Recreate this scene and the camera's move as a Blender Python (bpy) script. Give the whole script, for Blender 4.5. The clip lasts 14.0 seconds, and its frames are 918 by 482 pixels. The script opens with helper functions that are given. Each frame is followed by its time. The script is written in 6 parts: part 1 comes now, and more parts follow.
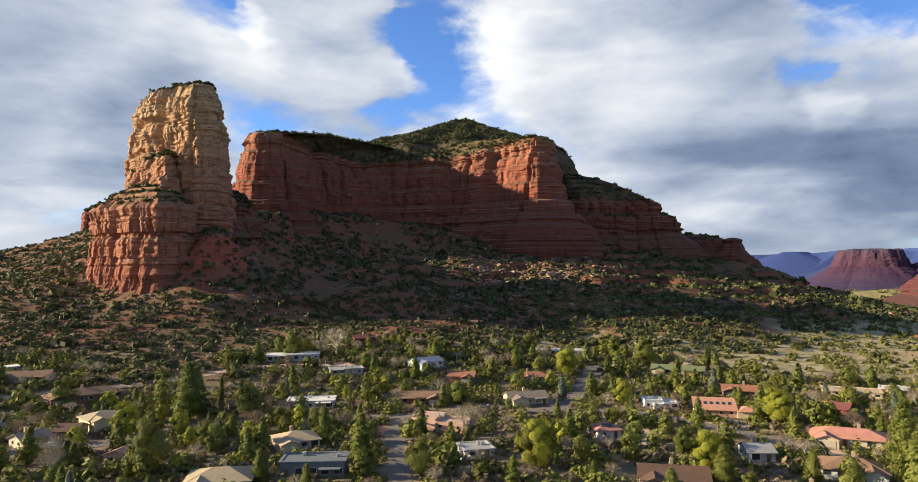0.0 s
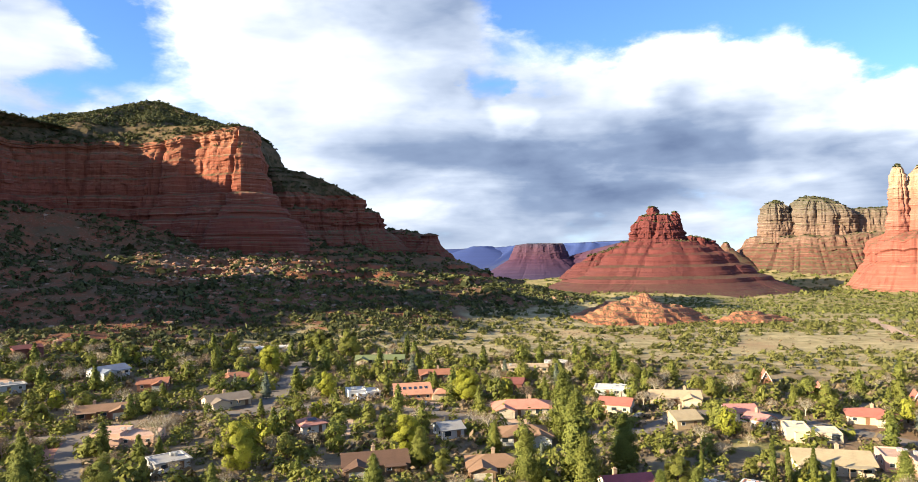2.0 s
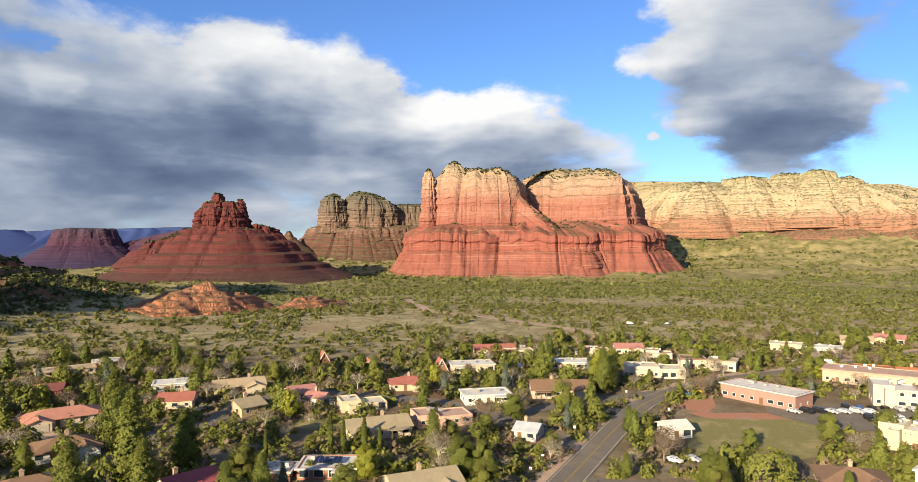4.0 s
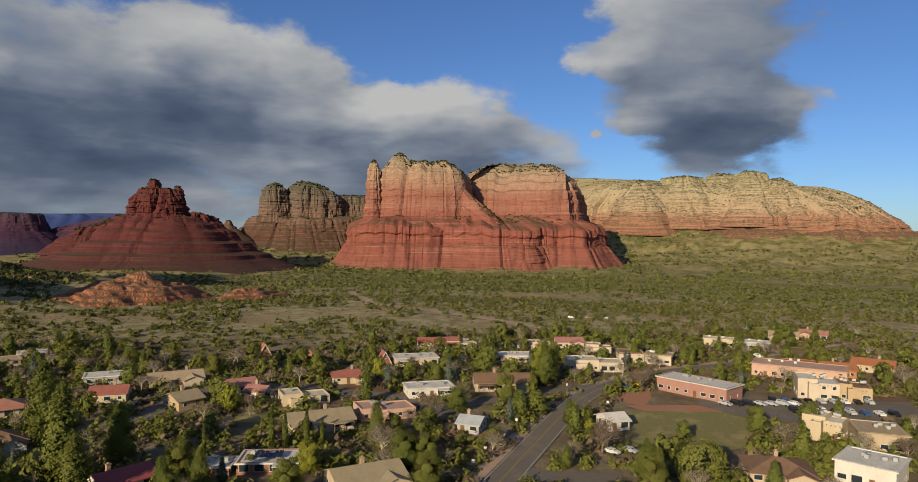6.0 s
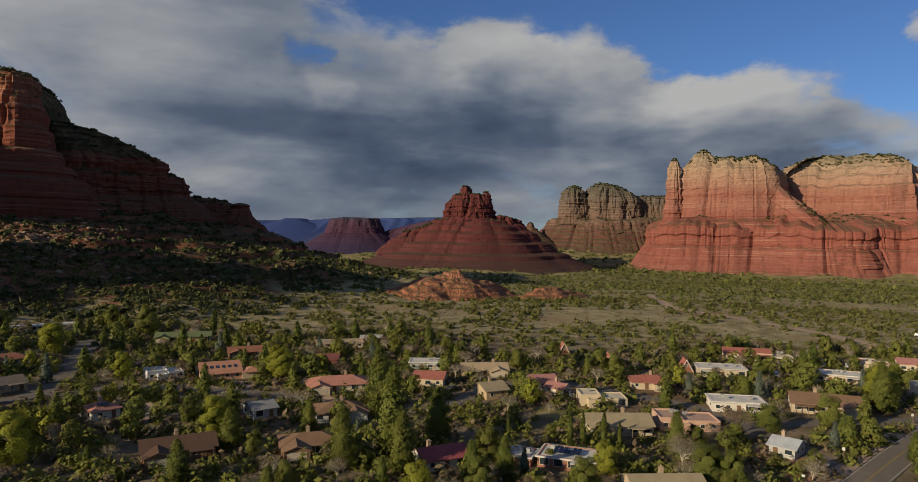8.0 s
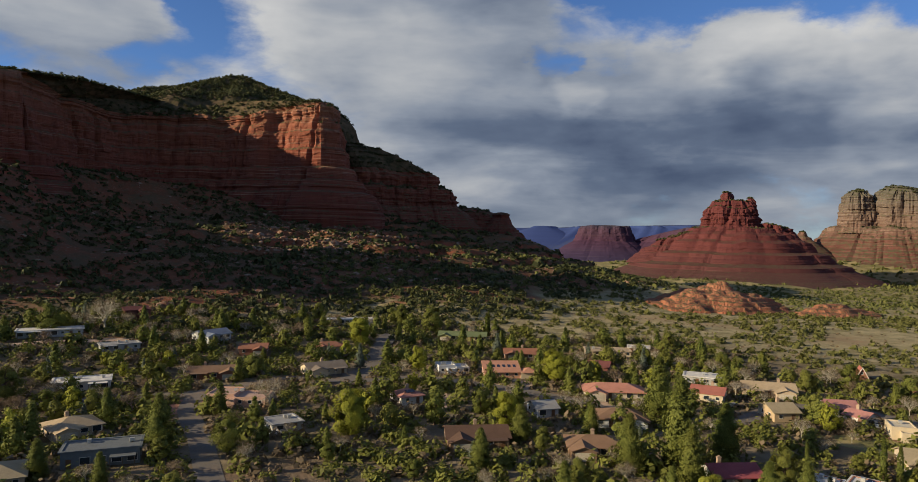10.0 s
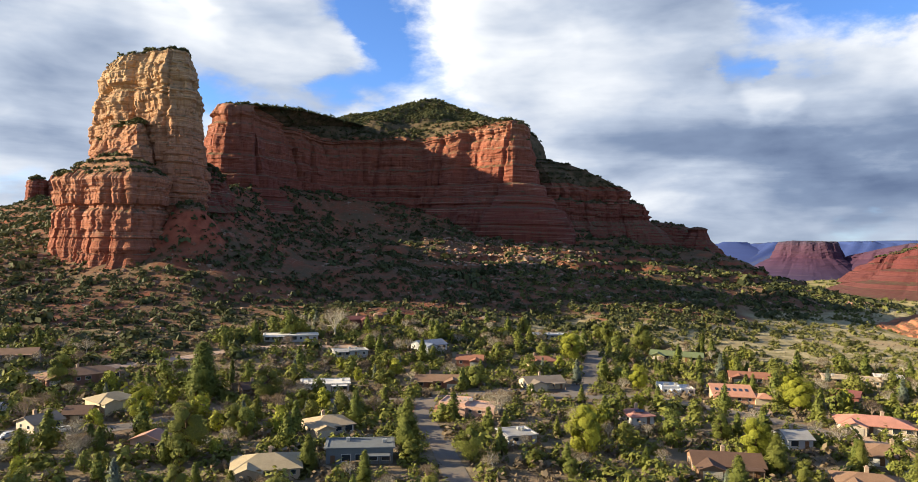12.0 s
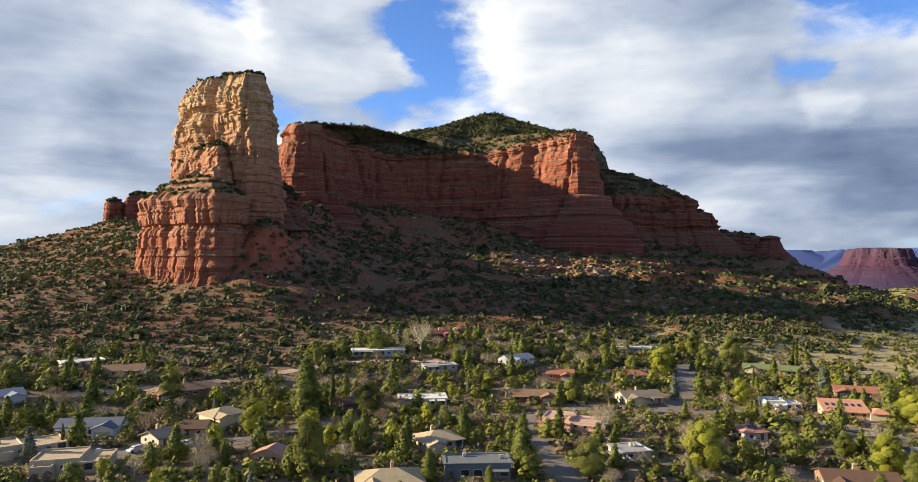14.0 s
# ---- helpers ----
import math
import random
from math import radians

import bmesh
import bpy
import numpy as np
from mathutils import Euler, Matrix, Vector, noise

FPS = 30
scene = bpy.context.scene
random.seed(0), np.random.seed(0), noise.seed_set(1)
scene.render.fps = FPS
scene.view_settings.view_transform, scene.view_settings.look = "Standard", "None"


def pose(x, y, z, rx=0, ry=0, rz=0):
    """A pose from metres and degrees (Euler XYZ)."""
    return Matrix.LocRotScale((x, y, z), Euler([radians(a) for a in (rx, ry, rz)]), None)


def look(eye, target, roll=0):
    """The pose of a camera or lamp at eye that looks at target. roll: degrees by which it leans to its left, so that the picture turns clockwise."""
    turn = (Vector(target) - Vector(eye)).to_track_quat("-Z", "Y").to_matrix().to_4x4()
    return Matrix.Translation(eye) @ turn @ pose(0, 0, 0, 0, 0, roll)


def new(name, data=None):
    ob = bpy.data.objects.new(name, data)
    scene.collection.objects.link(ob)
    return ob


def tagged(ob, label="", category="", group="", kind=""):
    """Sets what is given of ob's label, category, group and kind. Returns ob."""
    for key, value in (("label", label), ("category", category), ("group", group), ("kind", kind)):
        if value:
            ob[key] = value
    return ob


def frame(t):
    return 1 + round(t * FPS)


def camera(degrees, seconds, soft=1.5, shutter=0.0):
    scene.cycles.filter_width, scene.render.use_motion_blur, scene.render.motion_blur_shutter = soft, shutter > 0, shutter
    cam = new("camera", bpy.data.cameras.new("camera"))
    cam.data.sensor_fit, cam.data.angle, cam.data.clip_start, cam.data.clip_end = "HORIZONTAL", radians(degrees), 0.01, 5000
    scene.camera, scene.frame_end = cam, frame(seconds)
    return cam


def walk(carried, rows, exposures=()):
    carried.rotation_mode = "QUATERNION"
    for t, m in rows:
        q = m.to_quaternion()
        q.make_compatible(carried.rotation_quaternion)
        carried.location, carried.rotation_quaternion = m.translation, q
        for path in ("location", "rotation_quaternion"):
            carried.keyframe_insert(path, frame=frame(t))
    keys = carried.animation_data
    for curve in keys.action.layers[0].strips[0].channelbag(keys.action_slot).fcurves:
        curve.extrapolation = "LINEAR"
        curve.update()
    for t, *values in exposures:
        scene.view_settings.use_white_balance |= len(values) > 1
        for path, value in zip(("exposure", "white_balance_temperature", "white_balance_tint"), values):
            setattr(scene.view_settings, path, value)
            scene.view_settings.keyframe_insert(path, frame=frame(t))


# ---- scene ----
cam = camera(68.45, 14.0, soft=0.8)
PATH = [
    (0, 0.00, 0.00, 54.98, 92.24, 0.56, 0.00),
    (0.5, 0.78, 0.05, 55.00, 92.22, 0.74, -2.51),
    (1, 0.70, 0.13, 55.08, 92.02, 0.96, -9.54),
    (1.5, 0.40, 0.17, 55.07, 91.73, 1.11, -16.89),
    (2, 0.56, 0.41, 54.90, 91.42, 1.20, -24.52),
    (2.5, 0.80, 1.01, 54.76, 91.04, 1.13, -33.81),
    (3, 0.88, 1.46, 54.55, 90.64, 1.05, -43.28),
    (3.5, 0.92, 1.92, 54.69, 90.25, 0.70, -52.59),
    (4, 0.87, 2.26, 54.72, 89.90, 0.40, -60.28),
    (4.2, 0.86, 2.37, 54.72, 89.83, 0.28, -61.71),
    (6.3, 0.09, 2.72, 55.31, 89.28, -0.68, -65.03),
    (6.5, 0.05, 2.71, 55.43, 89.25, -0.74, -63.14),
    (7, 0.05, 2.45, 55.37, 89.17, -0.65, -53.26),
    (7.5, -0.23, 2.46, 55.38, 89.12, -0.61, -47.86),
    (8, -0.40, 2.37, 55.45, 89.15, -0.51, -40.13),
    (8.2, -0.52, 2.34, 55.47, 89.16, -0.48, -37.32),
    (10.5, -17.45, 0.91, 56.38, 89.74, -0.96, -15.70),
    (11, -21.02, 3.72, 55.75, 90.03, -0.97, -11.95),
    (11.5, -25.21, 5.61, 55.18, 90.43, -0.93, -7.71),
    (12, -29.73, 6.40, 55.09, 90.71, -0.91, -4.64),
    (12.5, -34.52, 6.70, 55.14, 91.01, -0.96, -2.06),
    (13, -39.12, 6.64, 55.11, 91.30, -0.90, -0.15),
    (13.5, -43.21, 6.56, 55.18, 91.57, -0.52, -0.25),
    (14, -46.83, 6.59, 55.54, 91.77, -0.05, -0.39),
]
EXPOSURES = [(0, 1.38), (1.0, 1.65), (2.0, 1.92), (3.0, 1.46), (4.0, 1.15), (4.2, 1.08), (6.3, 0.04), (7.0, -0.08), (7.5, -0.1), (8.2, 0.0), (10.3, 0.62), (11.0, 1.1), (11.5, 1.38), (12.0, 1.55), (12.5, 1.80), (13.2, 1.80), (14.0, 1.45)]
walk(cam, [(t, pose(x, y, z, rx, ry, rz)) for t, x, y, z, rx, ry, rz in PATH], EXPOSURES)

# ---- light ----
SUN_AZ, SUN_EL = -86.0, 18.2      # degrees clockwise from +y, degrees above the horizon
sun_dir = Vector((math.sin(radians(SUN_AZ)) * math.cos(radians(SUN_EL)), math.cos(radians(SUN_AZ)) * math.cos(radians(SUN_EL)), math.sin(radians(SUN_EL))))
sun_data = bpy.data.lights.new("sun", "SUN")
sun_data.energy, sun_data.angle, sun_data.color = 5.0, radians(0.6), (1.0, 0.81, 0.53)
sun = new("sun", sun_data)
sun.matrix_world = look((0, 0, 400), Vector((0, 0, 400)) - sun_dir)


class Nodes:
    """A short way to write node trees."""

    def __init__(self, tree):
        self.tree, self.n, self.l = tree, tree.nodes, tree.links
        self.n.clear()

    def put(self, sock, value):
        if isinstance(value, bpy.types.NodeSocket):
            self.l.new(value, sock)
        elif value is not None:
            sock.default_value = value

    def add(self, kind, out=0, props=None, **ins):
        node = self.n.new(kind)
        props = props or {}
        if "operation" in props:
            node.operation = props["operation"]
        if "use_clamp" in props:
            node.use_clamp = props["use_clamp"]
        if "interpolation_type" in props:
            node.interpolation_type = props["interpolation_type"]
        if "wave_type" in props:
            node.wave_type = props["wave_type"]
        if "bands_direction" in props:
            node.bands_direction = props["bands_direction"]
        for key, value in ins.items():
            self.put(node.inputs[int(key[1:]) if key[0] == "i" and key[1:].isdigit() else key.replace("_", " ")], value)
        return node.outputs[out]

    def math(self, op, a, b=None, c=None, clamp=False):
        return self.add("ShaderNodeMath", 0, {"operation": op, "use_clamp": clamp}, i0=a, i1=b, i2=c)

    def vmath(self, op, a, b=None, out=0):
        return self.add("ShaderNodeVectorMath", out, {"operation": op}, i0=a, i1=b)

    def noise(self, vec, scale, detail=4.0, rough=0.55, out=0, distortion=0.0):
        return self.add("ShaderNodeTexNoise", out, None, Vector=vec, Scale=scale, Detail=detail, Roughness=rough, Distortion=distortion)

    def map(self, v, a, b, c=0.0, d=1.0, smooth=False):
        return self.add("ShaderNodeMapRange", 0, {"interpolation_type": "SMOOTHSTEP" if smooth else "LINEAR"}, i0=v, i1=a, i2=b, i3=c, i4=d)

    def mix(self, fac, a, b, mode="MIX"):
        node = self.n.new("ShaderNodeMix")
        node.data_type, node.blend_type = "RGBA", mode
        self.put(node.inputs[0], fac)
        self.put(node.inputs[6], a if not isinstance(a, tuple) else (*a[:3], 1))
        self.put(node.inputs[7], b if not isinstance(b, tuple) else (*b[:3], 1))
        return node.outputs[2]

    def ramp(self, v, stops):
        node = self.n.new("ShaderNodeValToRGB")
        self.put(node.inputs[0], v)
        el = node.color_ramp.elements
        while len(el) < len(stops):
            el.new(0.5)
        for e, (p, c) in zip(el, stops):
            e.position, e.color = p, (*c, 1)
        return node.outputs[0]

    def scaled(self, vec, x, y, z):
        return self.vmath("MULTIPLY", vec, (x, y, z))


# ---- sky: clear air with a broken deck of cumulus ----
world = bpy.data.worlds.new("sky")
scene.world = world
world.use_nodes = True
w = Nodes(world.node_tree)
way = w.vmath("NORMALIZE", w.add("ShaderNodeTexCoord", 0))
sky = w.add("ShaderNodeTexSky")
sky.node.sky_type, sky.node.sun_disc = "NISHITA", False
sky.node.sun_elevation, sky.node.sun_rotation = radians(SUN_EL), radians(SUN_AZ)
sky.node.altitude, sky.node.air_density, sky.node.dust_density, sky.node.ozone_density = 1200.0, 1.0, 0.6, 2.0
axes = w.add("ShaderNodeSeparateXYZ", 0, None, Vector=way).node
dirz = axes.outputs[2]
az = w.math("MULTIPLY", w.math("ARCTAN2", axes.outputs[0], axes.outputs[1]), math.degrees(1.0))
el = w.math("MULTIPLY", w.math("ARCSINE", dirz), math.degrees(1.0))
chart = w.add("ShaderNodeCombineXYZ", 0, None, X=az, Y=el, Z=0.0)

# cloud banks: bearing, height, half width, half height in degrees, weight
BANKS = [(-26, 13, 8, 6, 0.55), (-34, 17, 14, 9, 1.0), (-12, 16.5, 9.5, 5, 0.95), (-12, 24, 13, 4.5, 1.0), (-30, 5, 18, 6, 0.75), (-6, 6, 15, 7, 0.8), (15, 18, 13, 8, 1.15), (14, 27, 16, 7, 1.0), (22, 8, 17, 6, 0.95), (4, 16, 5.5, 9, 0.34), (28, 18, 6, 5, 0.3)]
HEADS = [(54, 8, 8, 5, 0.8), (37, 10.5, 12, 6, 1.1), (43, 14.5, 6.5, 4, 0.85), (50, 12, 5.5, 4.5, 0.8), (60, 9, 8, 3.8, 0.95), (67, 5.5, 10, 3.6, 0.7), (38, 3, 26, 5, 0.85), (84, 16.5, 8.5, 8.5, 1.15), (86, 9, 6.5, 4.5, 1.0), (74, 14.6, 5, 2.0, 0.85), (77.5, 7.6, 1.3, 0.7, 0.7)]
AROUND = [(150, 26, 45, 24, 0.9), (-140, 26, 42, 24, 0.9), (0, 62, 200, 22, 0.8)]
GAPS = [(-2, 18.5, 2.0, 5, -0.22), (-6, 13, 2.4, 2.0, -0.25), (-20, 22.5, 2.0, 2.2, -0.6), (32, 21, 4.0, 3.4, -0.52), (27, 14, 2.0, 1.8, -0.4), (64, 19, 11, 6, -0.6), (101, 14, 7, 10, -0.5)]
TONES = [(36, 11, 14, 6, -0.12), (10, 18, 13, 8, 0.30), (34, 7, 17, 4.5, -0.30), (30, 12, 6, 4, -0.12), (-34, 16, 12, 9, -0.10), (-13, 18, 9, 4, 0.14), (61, 10.5, 7, 2.6, 0.28), (47, 14.5, 6, 3, 0.16), (86, 8.5, 8, 5, -0.20), (82, 18, 7, 4, 0.10), (-33, 4, 7, 3, 0.14), (29, 3.6, 14, 1.8, 0.16), (0, 80, 300, 50, -0.45), (150, 26, 50, 26, -0.3), (-140, 26, 45, 26, -0.3), (22, 20, 5, 8, -0.10)]


def banks(vec, rows, total):
    """Adds soft ellipses of the sky's chart to a sum."""
    for a, e, wide, tall, gain in rows:
        node = w.vmath("MULTIPLY_ADD", vec, (1.0 / wide, 1.0 / tall, 0.0))
        node.node.inputs[2].default_value = (-a / wide, -e / tall, 0.0)
        total = w.math("MULTIPLY_ADD", w.map(w.vmath("LENGTH", node, out=1), 0.45, 1.25, 1.0, 0.0, True), gain, total)
    return total


def clouds(shift, detail):
    """How much cloud lies in each direction: banks with edges broken into rounded heads."""
    here = w.vmath("ADD", way, shift)
    flat = w.scaled(here, 1.0, 1.0, 1.9)
    swirl = w.vmath("SUBTRACT", w.noise(flat, 5.0, detail, 0.60, out=1), (0.5, 0.5, 0.5))
    vec = w.vmath("ADD", w.vmath("MULTIPLY", swirl, (15.0, 8.0, 0.0)), chart)
    vec = w.vmath("ADD", vec, (math.degrees(shift[0]), math.degrees(shift[2]), 0.0))
    lumps = w.noise(w.scaled(here, 1.0, 1.0, 2.6), 8.0, detail, 0.56, distortion=0.3)
    total = w.math("MULTIPLY_ADD", lumps, 1.3, -0.72)
    return banks(vec, BANKS + HEADS + AROUND + GAPS, total)


cover = clouds((0.0, 0.0, 0.0), 8.0)
mask = w.map(cover, 0.06, 0.72, 0.0, 1.0, True)
body = clouds((0.0, 0.0, 0.0), 3.5)
sunward = clouds((-0.035, 0.0, 0.045), 3.5)
lit = w.math("MULTIPLY_ADD", w.math("SUBTRACT", body, sunward), 0.42, 0.56)
lit = w.math("MULTIPLY_ADD", w.math("SUBTRACT", cover, body), 0.42, lit)
lit = w.math("MULTIPLY_ADD", w.map(cover, 0.45, 1.6), -0.26, lit)
streaks = w.noise(w.scaled(way, 5.0, 5.0, 26.0), 1.0, 6.0, 0.55, distortion=0.4)
lit = w.math("MULTIPLY_ADD", w.math("MULTIPLY", w.math("SUBTRACT", streaks, 0.5), w.map(dirz, 0.10, 0.24, 1.0, 0.35)), 0.85, lit)
lit = banks(chart, TONES, lit)
cloud = w.ramp(w.map(lit, -0.30, 1.10), [(0.0, (0.070, 0.098, 0.165)), (0.25, (0.120, 0.158, 0.235)), (0.50, (0.262, 0.302, 0.372)), (0.75, (0.46, 0.478, 0.505)), (1.0, (0.64, 0.64, 0.635))])
air = w.mix(1.0, sky, (0.064, 0.087, 0.126), "MULTIPLY")
haze = w.map(dirz, 0.0, 0.09, 0.35, 0.0, True)
cloud = w.mix(haze, cloud, (0.21, 0.245, 0.30))
shown = w.mix(mask, air, cloud)
out = w.add("ShaderNodeBackground", 0, None, Color=shown, Strength=0.70)
w.l.new(out, w.n.new("ShaderNodeOutputWorld").inputs[0])

# ---- materials ----
MATS = {}


def material(name):
    m = bpy.data.materials.new(name)
    m.use_nodes = True
    MATS[name] = m
    return m, Nodes(m.node_tree)


def finish(n, colour, rough=0.9, bump=None, strength=0.4, dist=0.3, metal=0.0, spec=0.25, **more):
    normal = n.add("ShaderNodeBump", 0, None, Strength=strength, Distance=dist, Height=bump) if bump is not None else None
    shader = n.add("ShaderNodeBsdfPrincipled", 0, None, Base_Color=colour if not isinstance(colour, tuple) else (*colour[:3], 1), Roughness=rough, Metallic=metal, Normal=normal, **more)
    shader.node.inputs["Specular IOR Level"].default_value = spec
    n.l.new(shader, n.n.new("ShaderNodeOutputMaterial").inputs[0])


def position(n):
    return n.add("ShaderNodeNewGeometry", 0)


def rock(name, stops, low, high, grain=1.0, streak=0.5, pale=0.5, bedding=0.55, ledges=(0.45, 0.8)):
    """Layered sandstone: colours by height, thin beds, dark streaks down the faces, lichen-grey ledges."""
    m, n = material(name)
    p = position(n)
    z = n.add("ShaderNodeSeparateXYZ", 2, None, Vector=p)
    wob = n.noise(n.scaled(p, 0.012 * grain, 0.012 * grain, 0.02 * grain), 1.0, 4)
    h = n.math("MULTIPLY_ADD", n.math("SUBTRACT", wob, 0.5), 0.10, n.map(z, low, high))
    col = n.ramp(h, stops)
    beds = n.noise(n.scaled(p, 0.006 * grain, 0.006 * grain, 0.42 * grain), 1.0, 5, 0.65)
    col = n.mix(n.map(beds, 0.40, 0.62, 0.0, bedding), col, n.mix(1.0, col, (0.55, 0.47, 0.45), "MULTIPLY"))
    thin = n.noise(n.scaled(p, 0.010 * grain, 0.010 * grain, 1.3 * grain), 1.0, 3, 0.5)
    col = n.mix(n.map(thin, 0.58, 0.72, 0.0, pale), col, n.mix(0.6, col, (0.62, 0.50, 0.38)))
    run = n.noise(n.scaled(p, 0.16 * grain, 0.16 * grain, 0.012 * grain), 1.0, 5, 0.6)
    col = n.mix(n.map(run, 0.52, 0.72, 0.0, streak), col, n.mix(1.0, col, (0.38, 0.31, 0.30), "MULTIPLY"))
    up = n.add("ShaderNodeSeparateXYZ", 2, None, Vector=n.add("ShaderNodeNewGeometry", 1))
    speck = n.noise(n.scaled(p, 0.30 * grain, 0.30 * grain, 0.30 * grain), 1.0, 5, 0.7)
    ledge = n.math("MULTIPLY", n.map(up, *ledges), n.map(speck, 0.42, 0.60))
    col = n.mix(ledge, col, (0.085, 0.085, 0.045))
    fine = n.noise(n.scaled(p, 0.7 * grain, 0.7 * grain, 1.6 * grain), 1.0, 6, 0.65)
    bump = n.math("ADD", n.math("MULTIPLY", beds, 1.2), n.math("ADD", n.math("MULTIPLY", run, 1.0), n.math("MULTIPLY", fine, 0.6)))
    finish(n, col, 0.92, bump, 0.8 if grain > 0.6 else 0.14 if grain > 0.35 else 0.08, 1.6 / grain, spec=0.12)
    return m


RED, DEEP = (0.225, 0.074, 0.050), (0.165, 0.052, 0.038)
rock("tower_rock", [(0.0, (0.25, 0.085, 0.052)), (0.22, (0.32, 0.125, 0.076)), (0.44, (0.37, 0.170, 0.102)), (0.60, (0.40, 0.205, 0.120)), (0.78, (0.47, 0.295, 0.165)), (1.0, (0.46, 0.315, 0.180))], 30, 205, 1.3, 0.55, 0.6, 0.6)
rock("butte_rock", [(0.0, DEEP), (0.35, RED), (0.62, (0.250, 0.088, 0.056)), (0.82, (0.275, 0.118, 0.074)), (1.0, (0.260, 0.150, 0.100))], 90, 215, 1.0, 0.5, 0.55, 0.42)
# deep red rock, darkened and purpled to imitate a cloud's shadow
rock("bell_shade_rock", [(0.0, (0.080, 0.036, 0.036)), (0.4, (0.115, 0.035, 0.034)), (1.0, (0.115, 0.034, 0.034))], -30, 160, 0.7, 0.35, 0.06, 0.20, (0.90, 1.0))
rock("court_rock", [(0.0, (0.22, 0.086, 0.066)), (0.28, (0.235, 0.080, 0.062)), (0.44, (0.235, 0.086, 0.066)), (0.54, (0.285, 0.132, 0.100)), (0.62, (0.265, 0.112, 0.084)), (0.74, (0.325, 0.196, 0.142)), (0.86, (0.335, 0.242, 0.170)), (1.0, (0.22, 0.200, 0.125))], -45, 275, 0.45, 0.45, 0.40, 0.22, (0.72, 0.95))
rock("pale_rock", [(0.0, (0.271, 0.123, 0.082)), (0.30, (0.320, 0.172, 0.119)), (0.42, (0.377, 0.279, 0.189)), (0.75, (0.353, 0.299, 0.197)), (1.0, (0.271, 0.246, 0.148))], 40, 310, 0.4, 0.4, 0.12, 0.14, (0.30, 0.75))
# grey and red rock with the mesa's shade painted in as darker stops
rock("grey_shade_rock", [(0.0, (0.090, 0.040, 0.034)), (0.35, (0.130, 0.056, 0.046)), (0.55, (0.165, 0.108, 0.084)), (0.8, (0.140, 0.115, 0.094)), (1.0, (0.085, 0.084, 0.066))], -40, 220, 0.45, 0.45)
# distant red rock: aerial haze and shade painted in as dark purple
rock("hazed_far_rock", [(0.0, (0.036, 0.032, 0.072)), (0.55, (0.062, 0.029, 0.054)), (0.8, (0.066, 0.036, 0.058)), (1.0, (0.048, 0.052, 0.082))], -40, 120, 0.3, 0.1, 0.04, 0.18, (0.96, 1.0))
# plateau rock: the blue of distance haze is painted as base colour
rock("haze_blue_rock", [(0.0, (0.040, 0.062, 0.185)), (0.6, (0.042, 0.068, 0.20)), (1.0, (0.036, 0.064, 0.175))], -40, 180, 0.2, 0.05, 0.0, 0.15, (0.97, 1.0))
rock("hill_rock", [(0.0, (0.33, 0.125, 0.072)), (0.6, (0.375, 0.15, 0.088)), (1.0, (0.39, 0.18, 0.11))], -20, 25, 1.2, 0.35, 0.2, 0.3)

# ground: tan grass and red earth on the flats, red soil and stones on the slopes
m, n = material("earth")
p = position(n)
z = n.add("ShaderNodeSeparateXYZ", 2, None, Vector=p)
a = n.noise(n.scaled(p, 0.011, 0.011, 0.011), 1.0, 6, 0.6)
b = n.noise(n.scaled(p, 0.09, 0.09, 0.09), 1.0, 6, 0.65)
c = n.noise(n.scaled(p, 0.6, 0.6, 0.6), 1.0, 4, 0.7)
grass = n.mix(n.map(b, 0.35, 0.65), (0.17, 0.15, 0.072), (0.385, 0.33, 0.195))
grass = n.mix(n.map(a, 0.53, 0.66), grass, n.mix(n.map(b, 0.4, 0.6), (0.33, 0.235, 0.14), (0.27, 0.215, 0.12)))
soil = n.mix(n.map(b, 0.38, 0.62), (0.20, 0.072, 0.042), (0.105, 0.070, 0.040))
soil = n.mix(n.map(c, 0.56, 0.70, 0.0, 0.8), soil, (0.25, 0.19, 0.15))
soil = n.mix(n.map(n.noise(n.scaled(p, 0.018, 0.018, 0.018), 1.0, 5, 0.6), 0.44, 0.58, 0.0, 0.60), soil, (0.085, 0.078, 0.048))
yards = n.mix(n.map(b, 0.36, 0.64), (0.105, 0.085, 0.052), (0.225, 0.180, 0.120))
yards = n.mix(n.map(a, 0.50, 0.62), yards, n.mix(n.map(c, 0.4, 0.6), (0.20, 0.125, 0.085), (0.15, 0.115, 0.072)))
reach = n.vmath("LENGTH", n.scaled(p, 1.0, 1.0, 0.0), out=1)
grass = n.mix(n.map(n.math("MULTIPLY_ADD", n.math("SUBTRACT", a, 0.5), 220.0, reach), 300.0, 400.0, 0.0, 1.0, True), yards, grass)
woods = n.mix(n.map(n.noise(n.scaled(p, 0.03, 0.03, 0.03), 1.0, 6, 0.65), 0.40, 0.62), (0.125, 0.125, 0.044), (0.30, 0.25, 0.12))
grass = n.mix(n.map(n.math("MULTIPLY_ADD", n.math("SUBTRACT", a, 0.5), 400.0, reach), 620.0, 900.0, 0.0, 0.75, True), grass, woods)
high = n.map(n.math("MULTIPLY_ADD", n.math("SUBTRACT", a, 0.5), 40.0, z), 3.0, 13.0, 0.0, 1.0, True)
